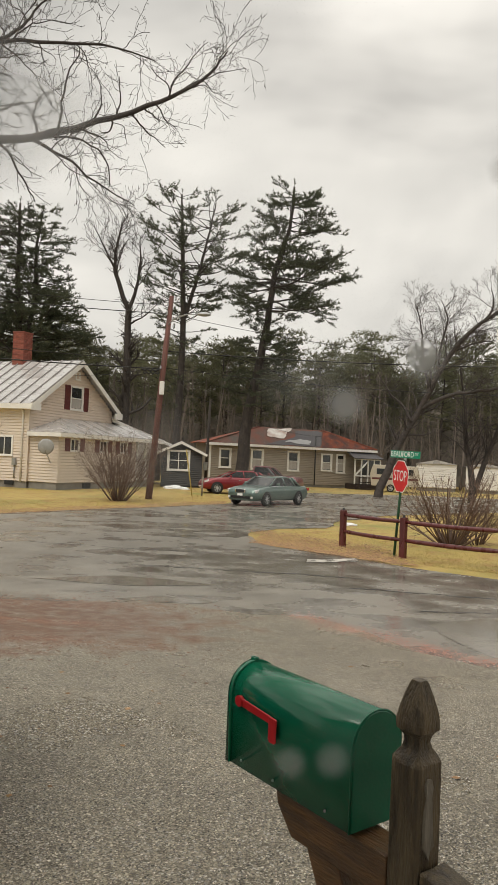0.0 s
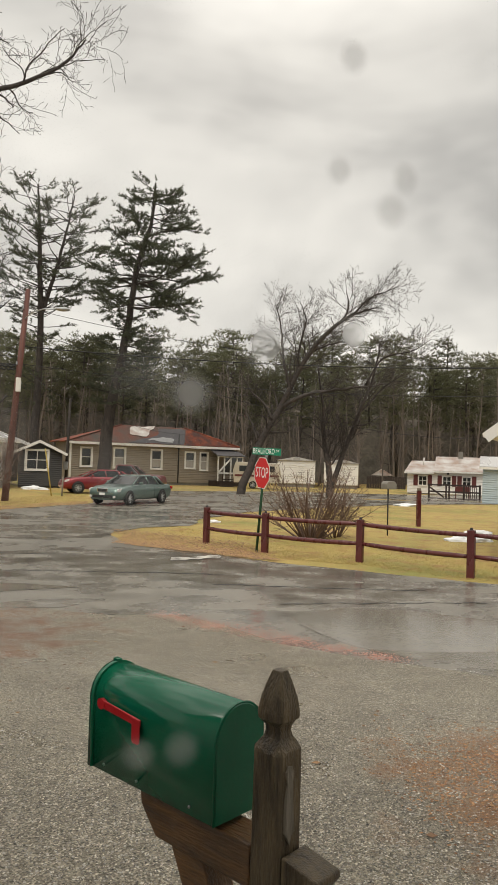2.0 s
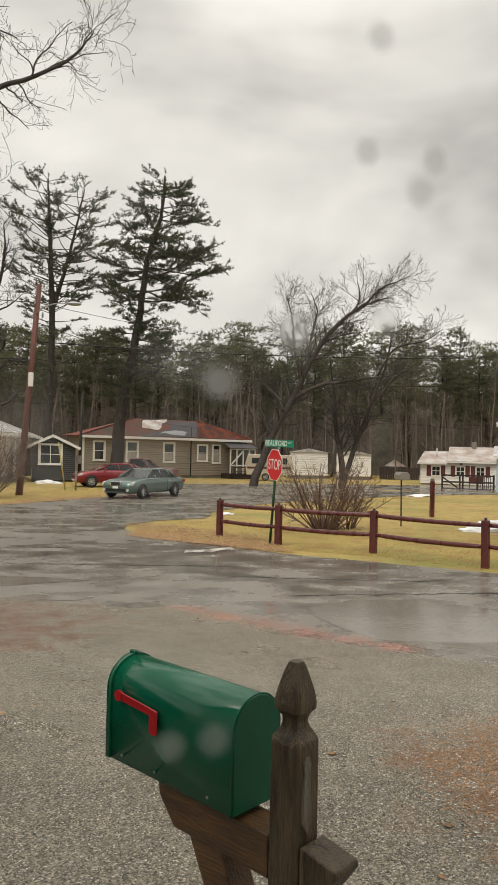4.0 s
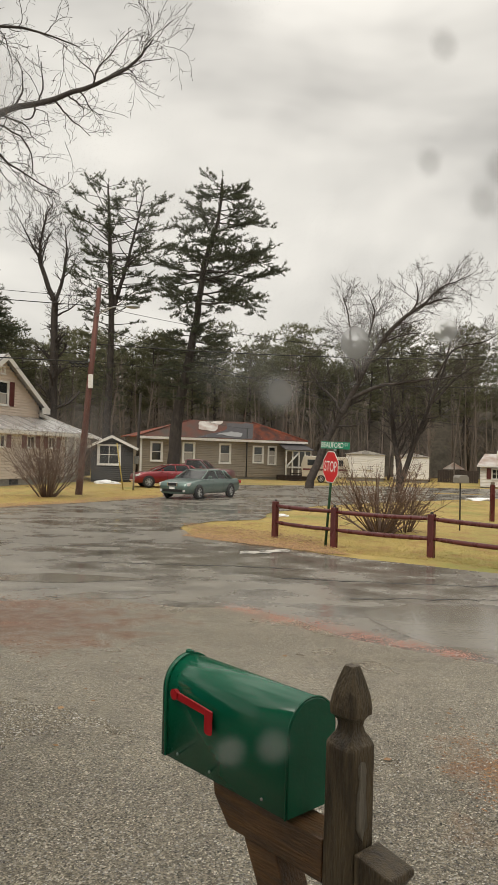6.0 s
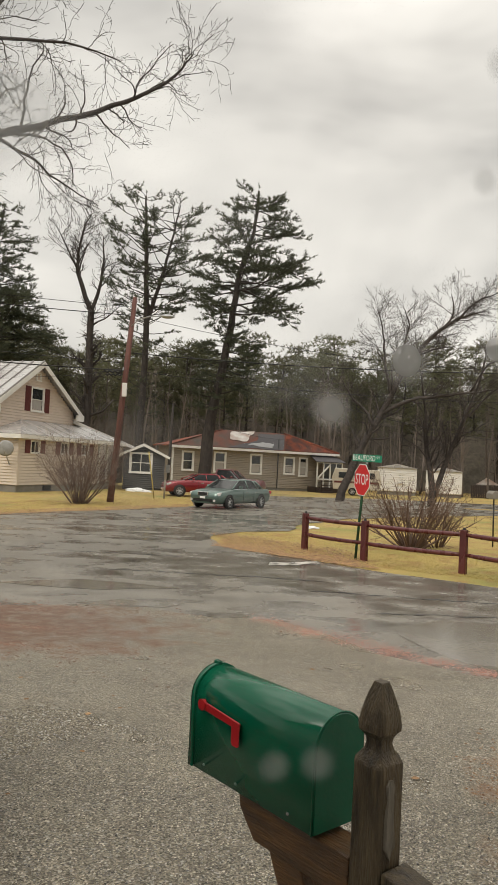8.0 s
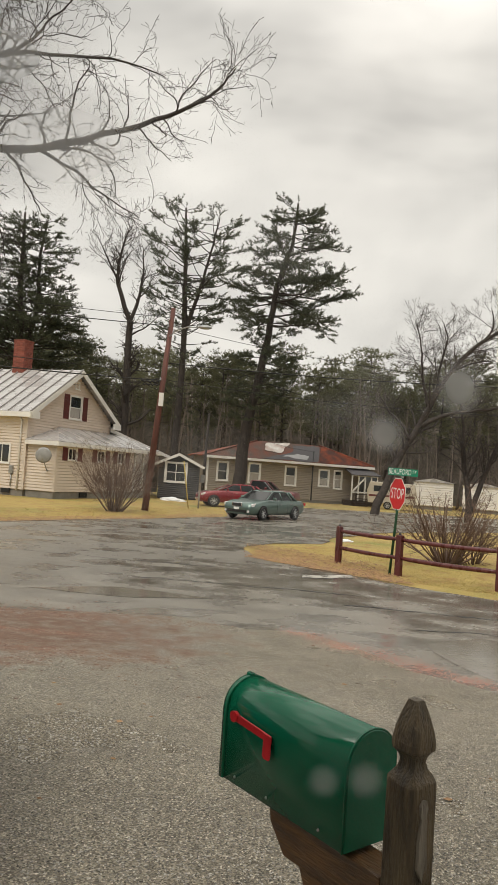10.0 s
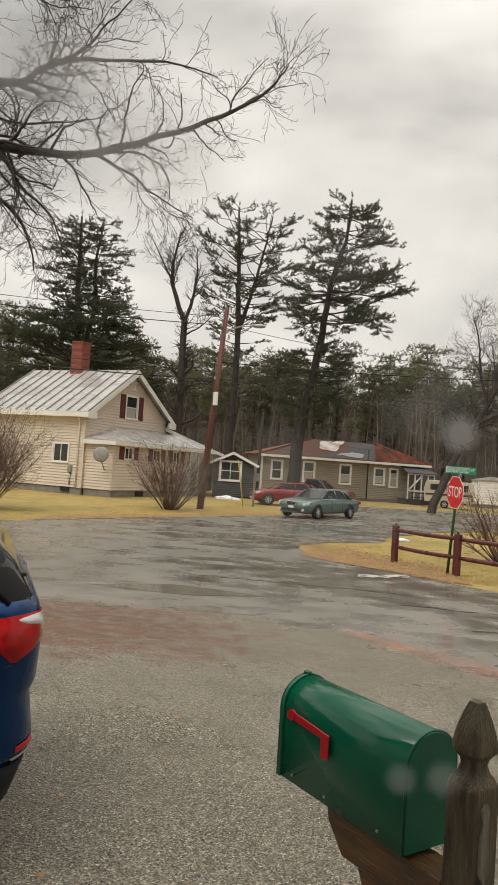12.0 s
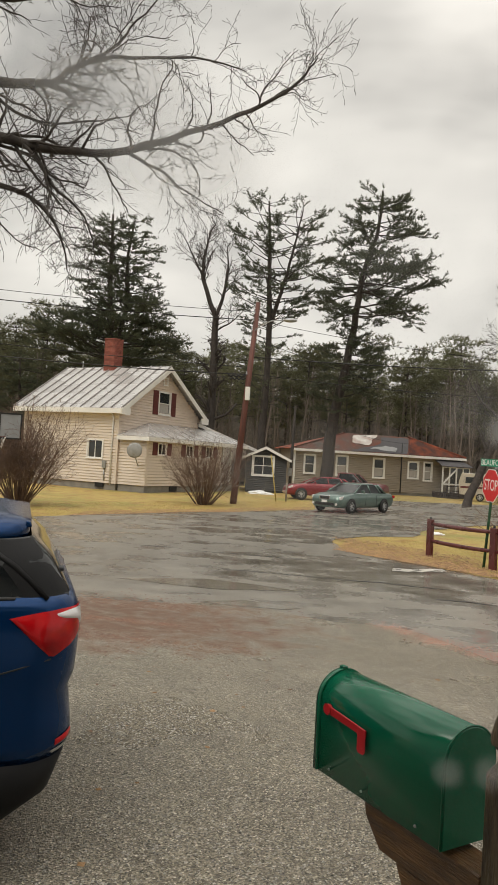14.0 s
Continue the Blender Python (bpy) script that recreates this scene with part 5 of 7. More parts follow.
prng = random.Random(5)
roof_patch("shingle_field", [(4.6, f0), (9.5, f0 + 0.05), (10.7, 1.5), (8.3, 1.5), (7.6, 0.5)], DARK_ROOF, 0.026, prng)
roof_patch("rust_field", [(9.7, f0), (14.7, f0 + 0.05), (12.6, 0.75), (10.9, 1.62)], RED_ROOF, 0.030, prng)
roof_patch("peeled_sheet", [(5.1, 0.5), (5.6, 1.4), (7.9, 1.6), (7.2, 1.1), (6.5, 0.3)], ROOF_PATCH, 0.052, prng)
roof_patch("grey_sheet", [(6.4, 0.0), (8.1, 0.35), (9.0, 0.2), (8.6, -0.25)], material("grey_roof_sheet", (0.27, 0.27, 0.27), 0.45, (0.20, 0.20, 0.20), 1.5), 0.050, prng)
tube("hip_cap", [(r1_, ym, TR + 0.04), (e1, f0, TE + 0.05)], 0.07, RED_ROOF, tan)
tube("hip_cap", [(r0_, ym, TR + 0.03), (e0, f0, TE + 0.03)], 0.05, MOSSY_ROOF, tan)
part("fascia", box(e0 - 0.02, e1 + 0.02, f0 - 0.04, f0, TE - 0.20, TE - 0.01), WHITE, tan)
part("soffit", box(e0, e1, f0 + 0.01, 0.0, TE - 0.17, TE - 0.12), WHITE, tan)
tube("stove_pipe", [(9.2, -0.25, 0.2), (9.2, -0.25, 4.2)], 0.055, BLACK_METAL, tan)
# glazed entry porch with steps and a rail
ent = new("entry_porch")
ent.parent = tan
ent.matrix_basis = Matrix.Translation((12.25, -1.5, 0))
part("deck", box(0, 2.5, 0.0, 1.46, -0.3, 0.42), BROWN_WALL, ent)
for x in (0.0, 0.62, 1.25, 1.85, 2.42):
    part("stud", box(x, x + 0.09, 0.0, 0.09, 0.42, 2.5), WHITE, ent)
part("sill_board", box(0.0, 2.51, -0.02, 0.11, 1.05, 1.15), WHITE, ent)
part("head_board", box(0.0, 2.51, -0.02, 0.11, 2.42, 2.56), WHITE, ent)
part("rail_brace", slab([(0.05, -0.04, 1.2), (1.2, -0.04, 2.35), (1.2, 0.03, 2.35), (0.05, 0.03, 1.2)], 0.12), WHITE, ent)
for x in (0.66, 1.30, 1.92):
    part("pane", box(x + 0.06, x + 0.52, 0.04, 0.05, 1.16, 2.41), PANE, ent)
part("porch_roof", slab([(-0.15, -0.2, 2.55), (2.7, -0.2, 2.55), (2.6, 1.4, 3.05), (0.1, 1.4, 3.05)], 0.06), DARK_ROOF, ent)
for k in range(3):
    part("step", box(0.1, 1.2, -0.35 * (k + 1), -0.35 * k - 0.01, -0.4, 0.28 - 0.16 * k), BROWN_WALL, ent)
for x in (0.08, 1.2, 1.8, 2.4):
    part("baluster_post", box(x, x + 0.07, -0.6, -0.53, -0.4, 1.0), BROWN_WALL, ent)
for z in (0.92, 0.55):
    part("handrail", box(0.08, 2.47, -0.6, -0.55, z, z + 0.07), BROWN_WALL, ent)

# ---- small charcoal house front between the two houses ----
dark = thing("charcoal_cottage", axes(-5.9, 49.6, 0, 0.995, 0.10), "small charcoal cottage with white gable trim", "house")
part("wall", prism([(0, -0.1), (2.75, -0.1), (2.75, 2.35), (1.3, 3.0), (0, 2.3)], 0.05, 5.0), DARK_WALL, dark)
clapboards("siding", 2.75, 0.1, 2.95, 0.13, DARK_WALL, dark, lambda x: 3.0 - 0.47 * abs(x - 1.3), [(0.45, 1.75, 1.2, 2.4)])
window(dark, 1.15, 1.8, 1.3, 1.15, panes=(2, 2), trim=0.13)
for side in (0, 1):
    x_ = -0.45 if side == 0 else 3.1
    part("roof", slab([(x_, -0.3, 3.12 - 0.47 * abs(x_ - 1.3)), (1.3, -0.3, 3.12), (1.3, 5.2, 3.12), (x_, 5.2, 3.12 - 0.47 * abs(x_ - 1.3))], 0.07), TIN, dark)
    part("verge_board", slab([(x_, -0.36, 3.1 - 0.47 * abs(x_ - 1.3)), (1.3, -0.36, 3.1), (1.3, -0.31, 3.1), (x_, -0.31, 3.1 - 0.47 * abs(x_ - 1.3))], 0.16), WHITE, dark)
pile = thing("snow_pile", Matrix.Translation((-4.6, 47.0, 0)), "dirty snow heaped before the charcoal cottage", "snow", "snow heaps")


def mound(name, sx, sy, h, parent, mat, seed):
    bm = bmesh.new()
    bmesh.ops.create_icosphere(bm, subdivisions=4, radius=1)
    for v in bm.verts:
        k = 1 + 0.35 * noise.noise(v.co * 1.7 + Vector((seed, 0, 0))) + 0.15 * noise.noise(v.co * 5 + Vector((seed, 2, 0)))
        v.co = Vector((v.co.x * sx * k, v.co.y * sy * k, max(-0.05, v.co.z * h * k)))
    return part(name, bm, mat, parent, smooth=True)


mound("heap", 0.8, 0.3, 0.2, pile, SNOW, 1)
for (x, y, sx, sy, h, seed) in ((10.6, 20.4, 0.7, 0.42, 0.13, 4), (11.9, 22.3, 0.5, 0.3, 0.12, 5), (16.0, 38.0, 0.8, 0.4, 0.12, 6), (3.55, 25.4, 0.25, 0.12, 0.07, 8)):
    s_ = thing("snow_patch", Matrix.Translation((x, y, ground_z(x, y))), "melting old snow patch on the lawn", "snow", "snow heaps")
    mound("crust", sx, sy, h, s_, SNOW, seed)

# ---- white house with maroon shutters and its ramp ----
wh = thing("white_house", axes(23.3, 55.3, -0.12, 0.8996, -0.4368) @ Matrix.Scale(0.93, 4), "low white house with rust-streaked tin roof", "house")
part("foundation", box(0.05, 6.3, 0.05, 6, -0.6, 0.25), CONCRETE, wh)
part("wing_wall", box(0, 2.3, 0.04, 5.0, 0.2, 2.0), WHITE_WALL, wh)
part("main_wall", box(2.32, 6.2, 0.03, 6.0, 0.15, 2.15), WHITE_WALL, wh)
clapboards("siding", 6.2, 0.2, 2.05, 0.12, WHITE_WALL, wh, None, [(x - 0.34, x + 0.34, 0.9, 1.7) for x in (1.29, 3.28, 4.9)])
for x in (1.29, 3.28, 4.9):
    window(wh, x, 1.3, 0.68, 0.8, panes=(2, 2), shutters=0.36, trim=0.06)
part("wing_roof", slab([(-0.25, -0.4, 1.98), (2.32, -0.4, 1.98), (2.32, 2.6, 2.98), (0.2, 2.6, 2.98)], 0.06), TIN_RUST, wh)
part("main_roof", slab([(2.2, -0.4, 2.14), (6.4, -0.4, 2.14), (6.4, 3.0, 3.4), (2.3, 3.0, 3.4)], 0.06), TIN_RUST, wh)
part("main_gable", prism([(0.1, 2.0), (5.9, 2.0), (2.95, 3.32)], 0, 0.05), WHITE_WALL, wh).matrix_basis = Matrix.Translation((2.36, 0.1, 0)) @ Matrix.Rotation(radians(90), 4, "Z")
for i in range(9):
    x = 2.5 + i * 0.46
    part("seam", slab([(x, -0.4, 2.17), (x + 0.03, -0.4, 2.17), (x + 0.03, 3.0, 3.43), (x, 3.0, 3.43)], 0.03), TIN_RUST, wh)
part("fascia", box(-0.25, 2.2, -0.43, -0.405, 1.86, 1.97), WHITE, wh)
part("main_fascia", box(2.2, 6.4, -0.43, -0.405, 2.0, 2.12), WHITE, wh)
tube("vent_pipe", [(1.3, 1.5, 2.5), (1.3, 1.5, 3.25)], 0.05, WHITE, wh)
part("chimney", box(4.2, 4.6, 2.6, 3.0, 3.1, 3.85), CONCRETE, wh)
for x in (2.36, 5.3):
    part("flood_lamp", box(x + 0.9, x + 1.1, -0.2, -0.03, 1.85, 1.98, bevel=0.02), BLACK_METAL, wh)
ramp = thing("wooden_ramp", axes(21.5, 47.4, 0, 0.895, -0.445), "dark timber ramp and deck with rails", "deck")
part("platform", box(0, 3.4, 0, 1.6, -0.1, 0.02), BROWN_WALL, ramp)
for x in (0.0, 1.15, 1.35, 2.3, 3.35):
    part("post", box(x, x + 0.12, -0.02, 0.1, -0.4, 1.02), BROWN_WALL, ramp)
for z in (0.9, 0.45):
    part("rail", box(0.12, 3.35, 0.0, 0.05, z, z + 0.1), BROWN_WALL, ramp)
part("slope_rail", slab([(0.1, 0.0, 0.85), (1.1, 0.0, 0.15), (1.1, 0.06, 0.15), (0.1, 0.06, 0.85)], 0.1), BROWN_WALL, ramp)
for k in range(7):
    part("baluster", box(2.4 + k * 0.13, 2.44 + k * 0.13, 0.06, 0.1, 0.1, 0.9), BROWN_WALL, ramp)
part("skirt", box(2.1, 3.4, -0.01, 0.04, -0.45, -0.1), DARK, ramp)
bench = thing("garden_bench", axes(23.6, 47.6, 0.0, 0.895, -0.445), "dark red bench on the ramp's deck", "bench")
part("seat", box(0, 1.0, 0, 0.4, 0.38, 0.43), SHUTTER, bench)
part("backrest", box(0, 1.0, 0.4, 0.45, 0.43, 0.85), SHUTTER, bench)
for x in (0.02, 0.92):
    part("leg", box(x, x + 0.06, 0.05, 0.4, 0.02, 0.38), SHUTTER, bench)
shed = thing("blue_shed", axes(22.8, 42.3, 0, 0.87, -0.49), "pale blue clapboard shed with white roof edge", "shed")
part("wall", box(0, 3.5, 0.04, 3, -0.3, 2.25), BLUE_WALL, shed)
clapboards("siding", 3.5, -0.1, 2.25, 0.14, BLUE_WALL, shed)
part("roof", slab([(-0.2, -0.3, 2.3), (3.8, -0.3, 2.3), (3.8, 1.6, 2.95), (-0.2, 1.6, 2.95)], 0.06), TIN, shed)
part("fascia", box(-0.2, 3.8, -0.34, -0.31, 2.12, 2.28), WHITE, shed)
brown = thing("brown_fence", axes(23.6, 65.6, 0, 0.935, -0.355), "dark brown board fence round a shed", "fence")
for k in range(24):
    part("board", box(k * 0.15, k * 0.15 + 0.14, 0, 0.04, -0.3, 1.1 + 0.02 * (k % 3)), BROWN_WALL, brown)
tent = thing("grey_shelter", axes(24.4, 66.6, 0, 0.935, -0.355), "small shelter with pale peaked roof", "shelter")
part("roof", prism([(0, 1.2), (1.0, 1.85), (2.0, 1.25), (2.0, 1.2)], 0, 2), ROOF_PATCH, tent)
for x in (0.05, 1.85):
    part("post", box(x, x + 0.1, 0.1, 0.2, -0.3, 1.2), BROWN_WALL, tent)
# ---- grey house at the road's right ----
gh = thing("grey_house", axes(9.40, 16.17, 0, 0.80, -0.60), "grey shingled house wall with white gable eave", "house")
gw = new("wall")
gw.parent = gh
# its long wall faces the crossing, from the far corner towards the camera's right
clapboards("siding", 7.0, 0.0, 5.5, 0.16, GREY_WALL, gw, lambda x: 3.35 + 0.75 * x if x < 3.5 else 8.6 - 0.75 * x)
part("core", prism([(0.03, -0.1), (7.0, -0.1), (7.0, 3.3), (3.5, 5.9), (0.03, 3.3)], 0.05, 8.0), GREY_WALL, gw)
part("corner_board", box(-0.03, 0.12, -0.045, -0.024, 0, 3.3), GREY_WALL, gw)
for side in (0, 1):
    x0_, z0_ = (-0.55, 3.0) if side == 0 else (7.55, 3.0)
    part("roof", slab([(x0_, -0.55, z0_), (3.5, -0.55, 6.1), (3.5, 8.5, 6.1), (x0_, 8.5, z0_)], 0.08), DARK_ROOF, gh)
    part("verge_board", slab([(x0_, -0.62, z0_ - 0.02), (3.5, -0.62, 6.08), (3.5, -0.56, 6.08), (x0_, -0.56, z0_ - 0.02)], 0.25), WHITE, gh)
part("eave_soffit", box(-0.55, 0.0, -0.5, 8.4, 2.9, 2.96), WHITE, gh)
window(gw, 1.55, 2.3, 0.9, 1.4, trim=0.12)

# ---- trailers and a camper beyond the road ----
def trailer(base, ux, uy, length, height, depth, label, wins, mat=WHITE_WALL, roof=0.35):
    th = thing("mobile_home", axes(*base, 0, ux, uy), label, "mobile home", "mobile homes")
    part("body", box(0, length, 0.04, depth, 0.25, height, bevel=0.03), mat, th)
    part("skirting", box(0.05, length - 0.05, 0.08, depth - 0.05, -0.4, 0.26), CONCRETE, th)
    clapboards("siding", length, 0.3, height - 0.02, 0.2, mat, th)
    part("roof", prism([(-0.15, height), (length + 0.15, height), (length * 0.5, height + roof)], -0.15, depth + 0.15), TIN, th)
    for x in wins:
        window(th, x, height * 0.62, 0.62, 0.85, panes=(2, 2), trim=0.05, y=-0.02)
    for x in (0.02, length - 0.1):
        part("corner_trim", box(x, x + 0.08, -0.045, -0.024, 0.3, height), WHITE, th)
    return th


trailer((18.74, 63.3), 0.955, -0.297, 3.05, 2.25, 9, "white mobile home with shallow gabled end", (1.6,))
trailer((14.7, 64.35), 0.967, -0.255, 3.4, 2.35, 9, "weathered white mobile home behind a bare bush", (2.1,))
camper = thing("camper_trailer", axes(9.6, 57.3, 0, 0.98, -0.18), "cream camper trailer parked beside the tan house", "camper")
part("body", prism([(0, 0.45), (3.6, 0.45), (3.75, 1.2), (3.5, 2.05), (0.1, 2.1), (-0.1, 1.4)], 0, 2.1, bevel=0.05), material("cream_camper", (0.62, 0.56, 0.46), 0.4, None, 1.0), camper)
part("stripe", box(0.05, 3.55, -0.02, -0.004, 0.95, 1.1), SHUTTER, camper)
for x in (0.7, 1.9, 2.9):
    part("window", box(x - 0.3, x + 0.3, -0.02, -0.005, 1.35, 1.8, bevel=0.006), PANE, camper)


def wheel(parent, x, y, r, w, outward):
    """Tyre and spoked rim; outward: the side, in y, that shows."""
    wh_ = new("wheel")
    wh_.parent = parent
    wh_.matrix_basis = Matrix.Translation((x, y, r)) @ Matrix.Rotation(radians(90), 4, "X")
    bm = bmesh.new()
    prof = [(r * 0.66, -w / 2), (r * 0.95, -w / 2), (r, -w * 0.32), (r, w * 0.32), (r * 0.95, w / 2), (r * 0.66, w / 2)]
    n = 28
    rings = [[bm.verts.new((p * math.cos(2 * math.pi * i / n), p * math.sin(2 * math.pi * i / n), q)) for p, q in prof] for i in range(n)]
    for i in range(n):
        for k in range(len(prof)):
            bm.faces.new((rings[i][k], rings[(i + 1) % n][k], rings[(i + 1) % n][(k + 1) % 6], rings[i][(k + 1) % 6]))
    part("tyre", bm, TYRE, wh_, smooth=True)
    bm = bmesh.new()
    s = -outward
    bmesh.ops.create_cone(bm, cap_ends=True, segments=28, radius1=r * 0.67, radius2=r * 0.67, depth=w * 0.3)
    part("hub", bm, BLACK_METAL, wh_)
    bm = bmesh.new()
    for i in range(7):
        add_box(bm, r * 0.06, r * 0.66, -0.022, 0.022, s * w * 0.28 - 0.012, s * w * 0.28 + 0.012, m=Matrix.Rotation(2 * math.pi * i / 7, 4, "Z"))
    bmesh.ops.create_cone(bm, cap_ends=True, segments=16, radius1=r * 0.16, radius2=r * 0.14, depth=0.03, matrix=Matrix.Translation((0, 0, s * w * 0.28)))
    n = 28
    for a in range(n):
        a0, a1 = 2 * math.pi * a / n, 2 * math.pi * (a + 1) / n
        bm.faces.new([bm.verts.new((q * math.cos(t), q * math.sin(t), s * w * 0.40)) for q, t in ((r * 0.60, a0), (r * 0.68, a0), (r * 0.68, a1), (r * 0.60, a1))])
    part("rim", bm, RIM, wh_)
    return wh_


for x in (1.5, 2.2):
    wheel(camper, x, 0.05, 0.3, 0.18, -1)

# ---- utility poles and wires ----
pole = thing("utility_pole", Matrix.Translation((-4.72, 35.0, ground_z(-4.72, 35))), "leaning brown wooden utility pole with street lamp", "utility pole")
PTOP = Vector((0.68, 0.05, 9.75))
tube("shaft", [(0, 0, -0.3), PTOP * 0.5, PTOP], [0.17, 0.145, 0.115], POLE_WOOD, pole, sides=14)


def on_pole(h):
    return PTOP * (h / PTOP.z)


p = on_pole(5.35)
part("meter_box", box(p.x - 0.05, p.x + 0.17, p.y - 0.28, p.y - 0.13, 4.98, 5.62, bevel=0.02), WHITE, pole, "pale grey box")
p = on_pole(8.4)
tube("lamp_arm", [(p.x, p.y - 0.1, 8.35), (p.x + 0.35, p.y - 0.3, 8.65), (p.x + 0.9, p.y - 0.6, 8.78), (p.x + 1.5, p.y - 0.9, 8.75)], 0.03, STEEL, pole)
bm = bmesh.new()
bmesh.ops.create_uvsphere(bm, u_segments=14, v_segments=8, radius=0.2, matrix=Matrix.Translation((p.x + 1.75, p.y - 1.0, 8.74)) @ Matrix.Diagonal((1.7, 0.75, 0.5, 1)))
part("lamp_head", bm, STEEL, pole, smooth=True)
p = on_pole(6.2)
tube("cable_coil", [(p.x - 0.15 - 0.85 * k / 10, p.y - 0.25, 6.12 + 0.05 * math.sin(k * 2.1)) for k in range(11)], 0.05, WIRE, pole)
tube("cable_coil", [(p.x - 0.15 - 0.75 * k / 10, p.y - 0.3, 5.98 + 0.05 * math.cos(k * 2.4)) for k in range(11)], 0.04, WIRE, pole)
for h in (6.3, 8.9, 9.3):
    p = on_pole(h)
    bm = bmesh.new()
    bmesh.ops.create_cone(bm, cap_ends=True, segments=10, radius1=0.05, radius2=0.03, depth=0.14, matrix=Matrix.Translation((p.x - 0.12, p.y - 0.12, h)))
    part("insulator", bm, STEEL, pole)
pole2 = thing("service_pole", Matrix.Translation((-2.95, 50.6, 0)), "short dark service pole by the tan house", "utility pole")
tube("shaft", [(0, 0, -0.2), (0.12, 0, 6.0)], [0.11, 0.08], BARK_DARK, pole2, sides=10)
part("meter_box", box(-0.16, 0.12, -0.28, -0.1, 1.2, 1.75, bevel=0.02), STEEL, pole2)


def wire(a, b, sag, r=0.022, n=24):
    w = thing("overhead_wire", Matrix.Identity(4), "black overhead cable slung between poles", "cable", "overhead wires")
    a, b = Vector(a), Vector(b)
    tube("strand", [a.lerp(b, k / n) - Vector((0, 0, 4 * sag * (k / n) * (1 - k / n))) for k in range(n + 1)], r, WIRE, w, sides=5)


bp = Vector((-4.72, 35.0, 0))
wire(bp + on_pole(6.25), (-40, 22.5, 8.4), 0.9, 0.028)
wire(bp + on_pole(6.6), (-40, 22.6, 8.9), 0.7, 0.016)
wire(bp + on_pole(8.9), (-40, 22.7, 10.4), 0.8)
wire(bp + on_pole(9.3), (-40, 22.9, 11.0), 0.8, 0.014)
wire(bp + on_pole(7.1), (34, 33.5, 8.6), 0.8, 0.024)
wire(bp + on_pole(6.3), (34, 33.5, 7.4), 1.2, 0.014)
wire(bp + on_pole(8.9), (34, 33.5, 9.4), 2.0, 0.012)
wire(bp + on_pole(6.4), (-10.6, 43.3, 6.6), 0.15, 0.012)
wire(bp + on_pole(6.4), (-2.85, 50.6, 5.9), 0.3, 0.012)
wire((-2.85, 50.6, 5.9), (5.9, 60.5, 4.2), 0.5, 0.012)
wire(bp + on_pole(8.0), (30, 55, 4.6), 1.4, 0.016)
guy = thing("guy_guard", Matrix.Translation((-3.0, 39.9, ground_z(-3, 39.9))), "yellow guard stake leaning in the lawn", "stake")
tube("guard", [(0, 0, -0.1), (-0.42, 0, 2.5)], 0.035, YELLOW, guy)
stake = thing("wooden_stake", Matrix.Translation((-2.5, 40.2, ground_z(-2.5, 40.2))), "short wooden stake in the yellowed lawn", "stake")
tube("stake_shaft", [(0, 0, -0.1), (0.02, 0, 1.0)], 0.05, GREY_WOOD, stake)

# ---- roadside box, red post, basketball board ----
rb = thing("roadside_box", Matrix.Translation((8.5, 21.6, ground_z(8.5, 21.6))), "weathered small box on a thin metal post", "mailbox")
tube("stem", [(0, 0, -0.1), (-0.02, 0, 1.45)], 0.022, BLACK_METAL, rb)
part("box_body", prism([(-0.16, 1.42), (0.16, 1.42), (0.16, 1.58), (0.1, 1.66), (-0.1, 1.66), (-0.16, 1.58)], -0.25, 0.25, bevel=0.01), CONCRETE, rb)
rp = thing("red_post", Matrix.Translation((11.0, 25.0, ground_z(11, 25))), "maroon timber post with pale cap on the lawn", "post")
part("shaft", box(-0.07, 0.07, -0.07, 0.07, -0.2, 1.28, bevel=0.012), FENCE, rp)
part("cap", box(-0.06, 0.06, -0.06, 0.06, 1.281, 1.38, bevel=0.02), GREY_WOOD, rp)
hoop = thing("basketball_hoop", axes(-11.35, 24.45, ground_z(-11.35, 24.45), 0.92, 0.39), "basketball hoop with clear framed backboard", "basketball hoop")
tube("stand", [(-0.3, 0.7, 0.0), (-0.3, 0.7, 2.3), (-0.3, 0.1, 2.75)], 0.05, BLACK_METAL, hoop)
part("stand_base", box(-0.7, 0.1, 0.3, 1.2, -0.02, 0.16, bevel=0.04), CAR_BLACK, hoop)
part("backboard", box(-0.95, 0.42, -0.02, 0.0, 2.42, 3.25), material("clear_backboard", (0.30, 0.31, 0.32), 0.1, None, 2.0), hoop)
for a in ((-0.98, 0.45, 2.38, 2.43), (-0.98, 0.45, 3.24, 3.29), (-0.98, -0.93, 2.43, 3.24), (0.40, 0.45, 2.43, 3.24), (-0.30, -0.26, 2.43, 3.24)):
    part("board_frame", box(a[0], a[1], -0.035, -0.021, a[2], a[3]), BLACK_METAL, hoop)
tube("rim", [(-0.28 + 0.23 * math.cos(k * math.pi / 10), -0.28 + 0.23 * math.sin(k * math.pi / 10), 2.45) for k in range(21)], 0.012, SHUTTER, hoop)
for k in range(12):
    a = k * math.pi / 6
    tube("net_cord", [(-0.28 + 0.23 * math.cos(a), -0.28 + 0.23 * math.sin(a), 2.45), (-0.28 + 0.15 * math.cos(a + 0.4), -0.28 + 0.15 * math.sin(a + 0.4), 2.22), (-0.28 + 0.12 * math.cos(a), -0.28 + 0.12 * math.sin(a), 2.05)], 0.007, WHITE, hoop, sides=4)

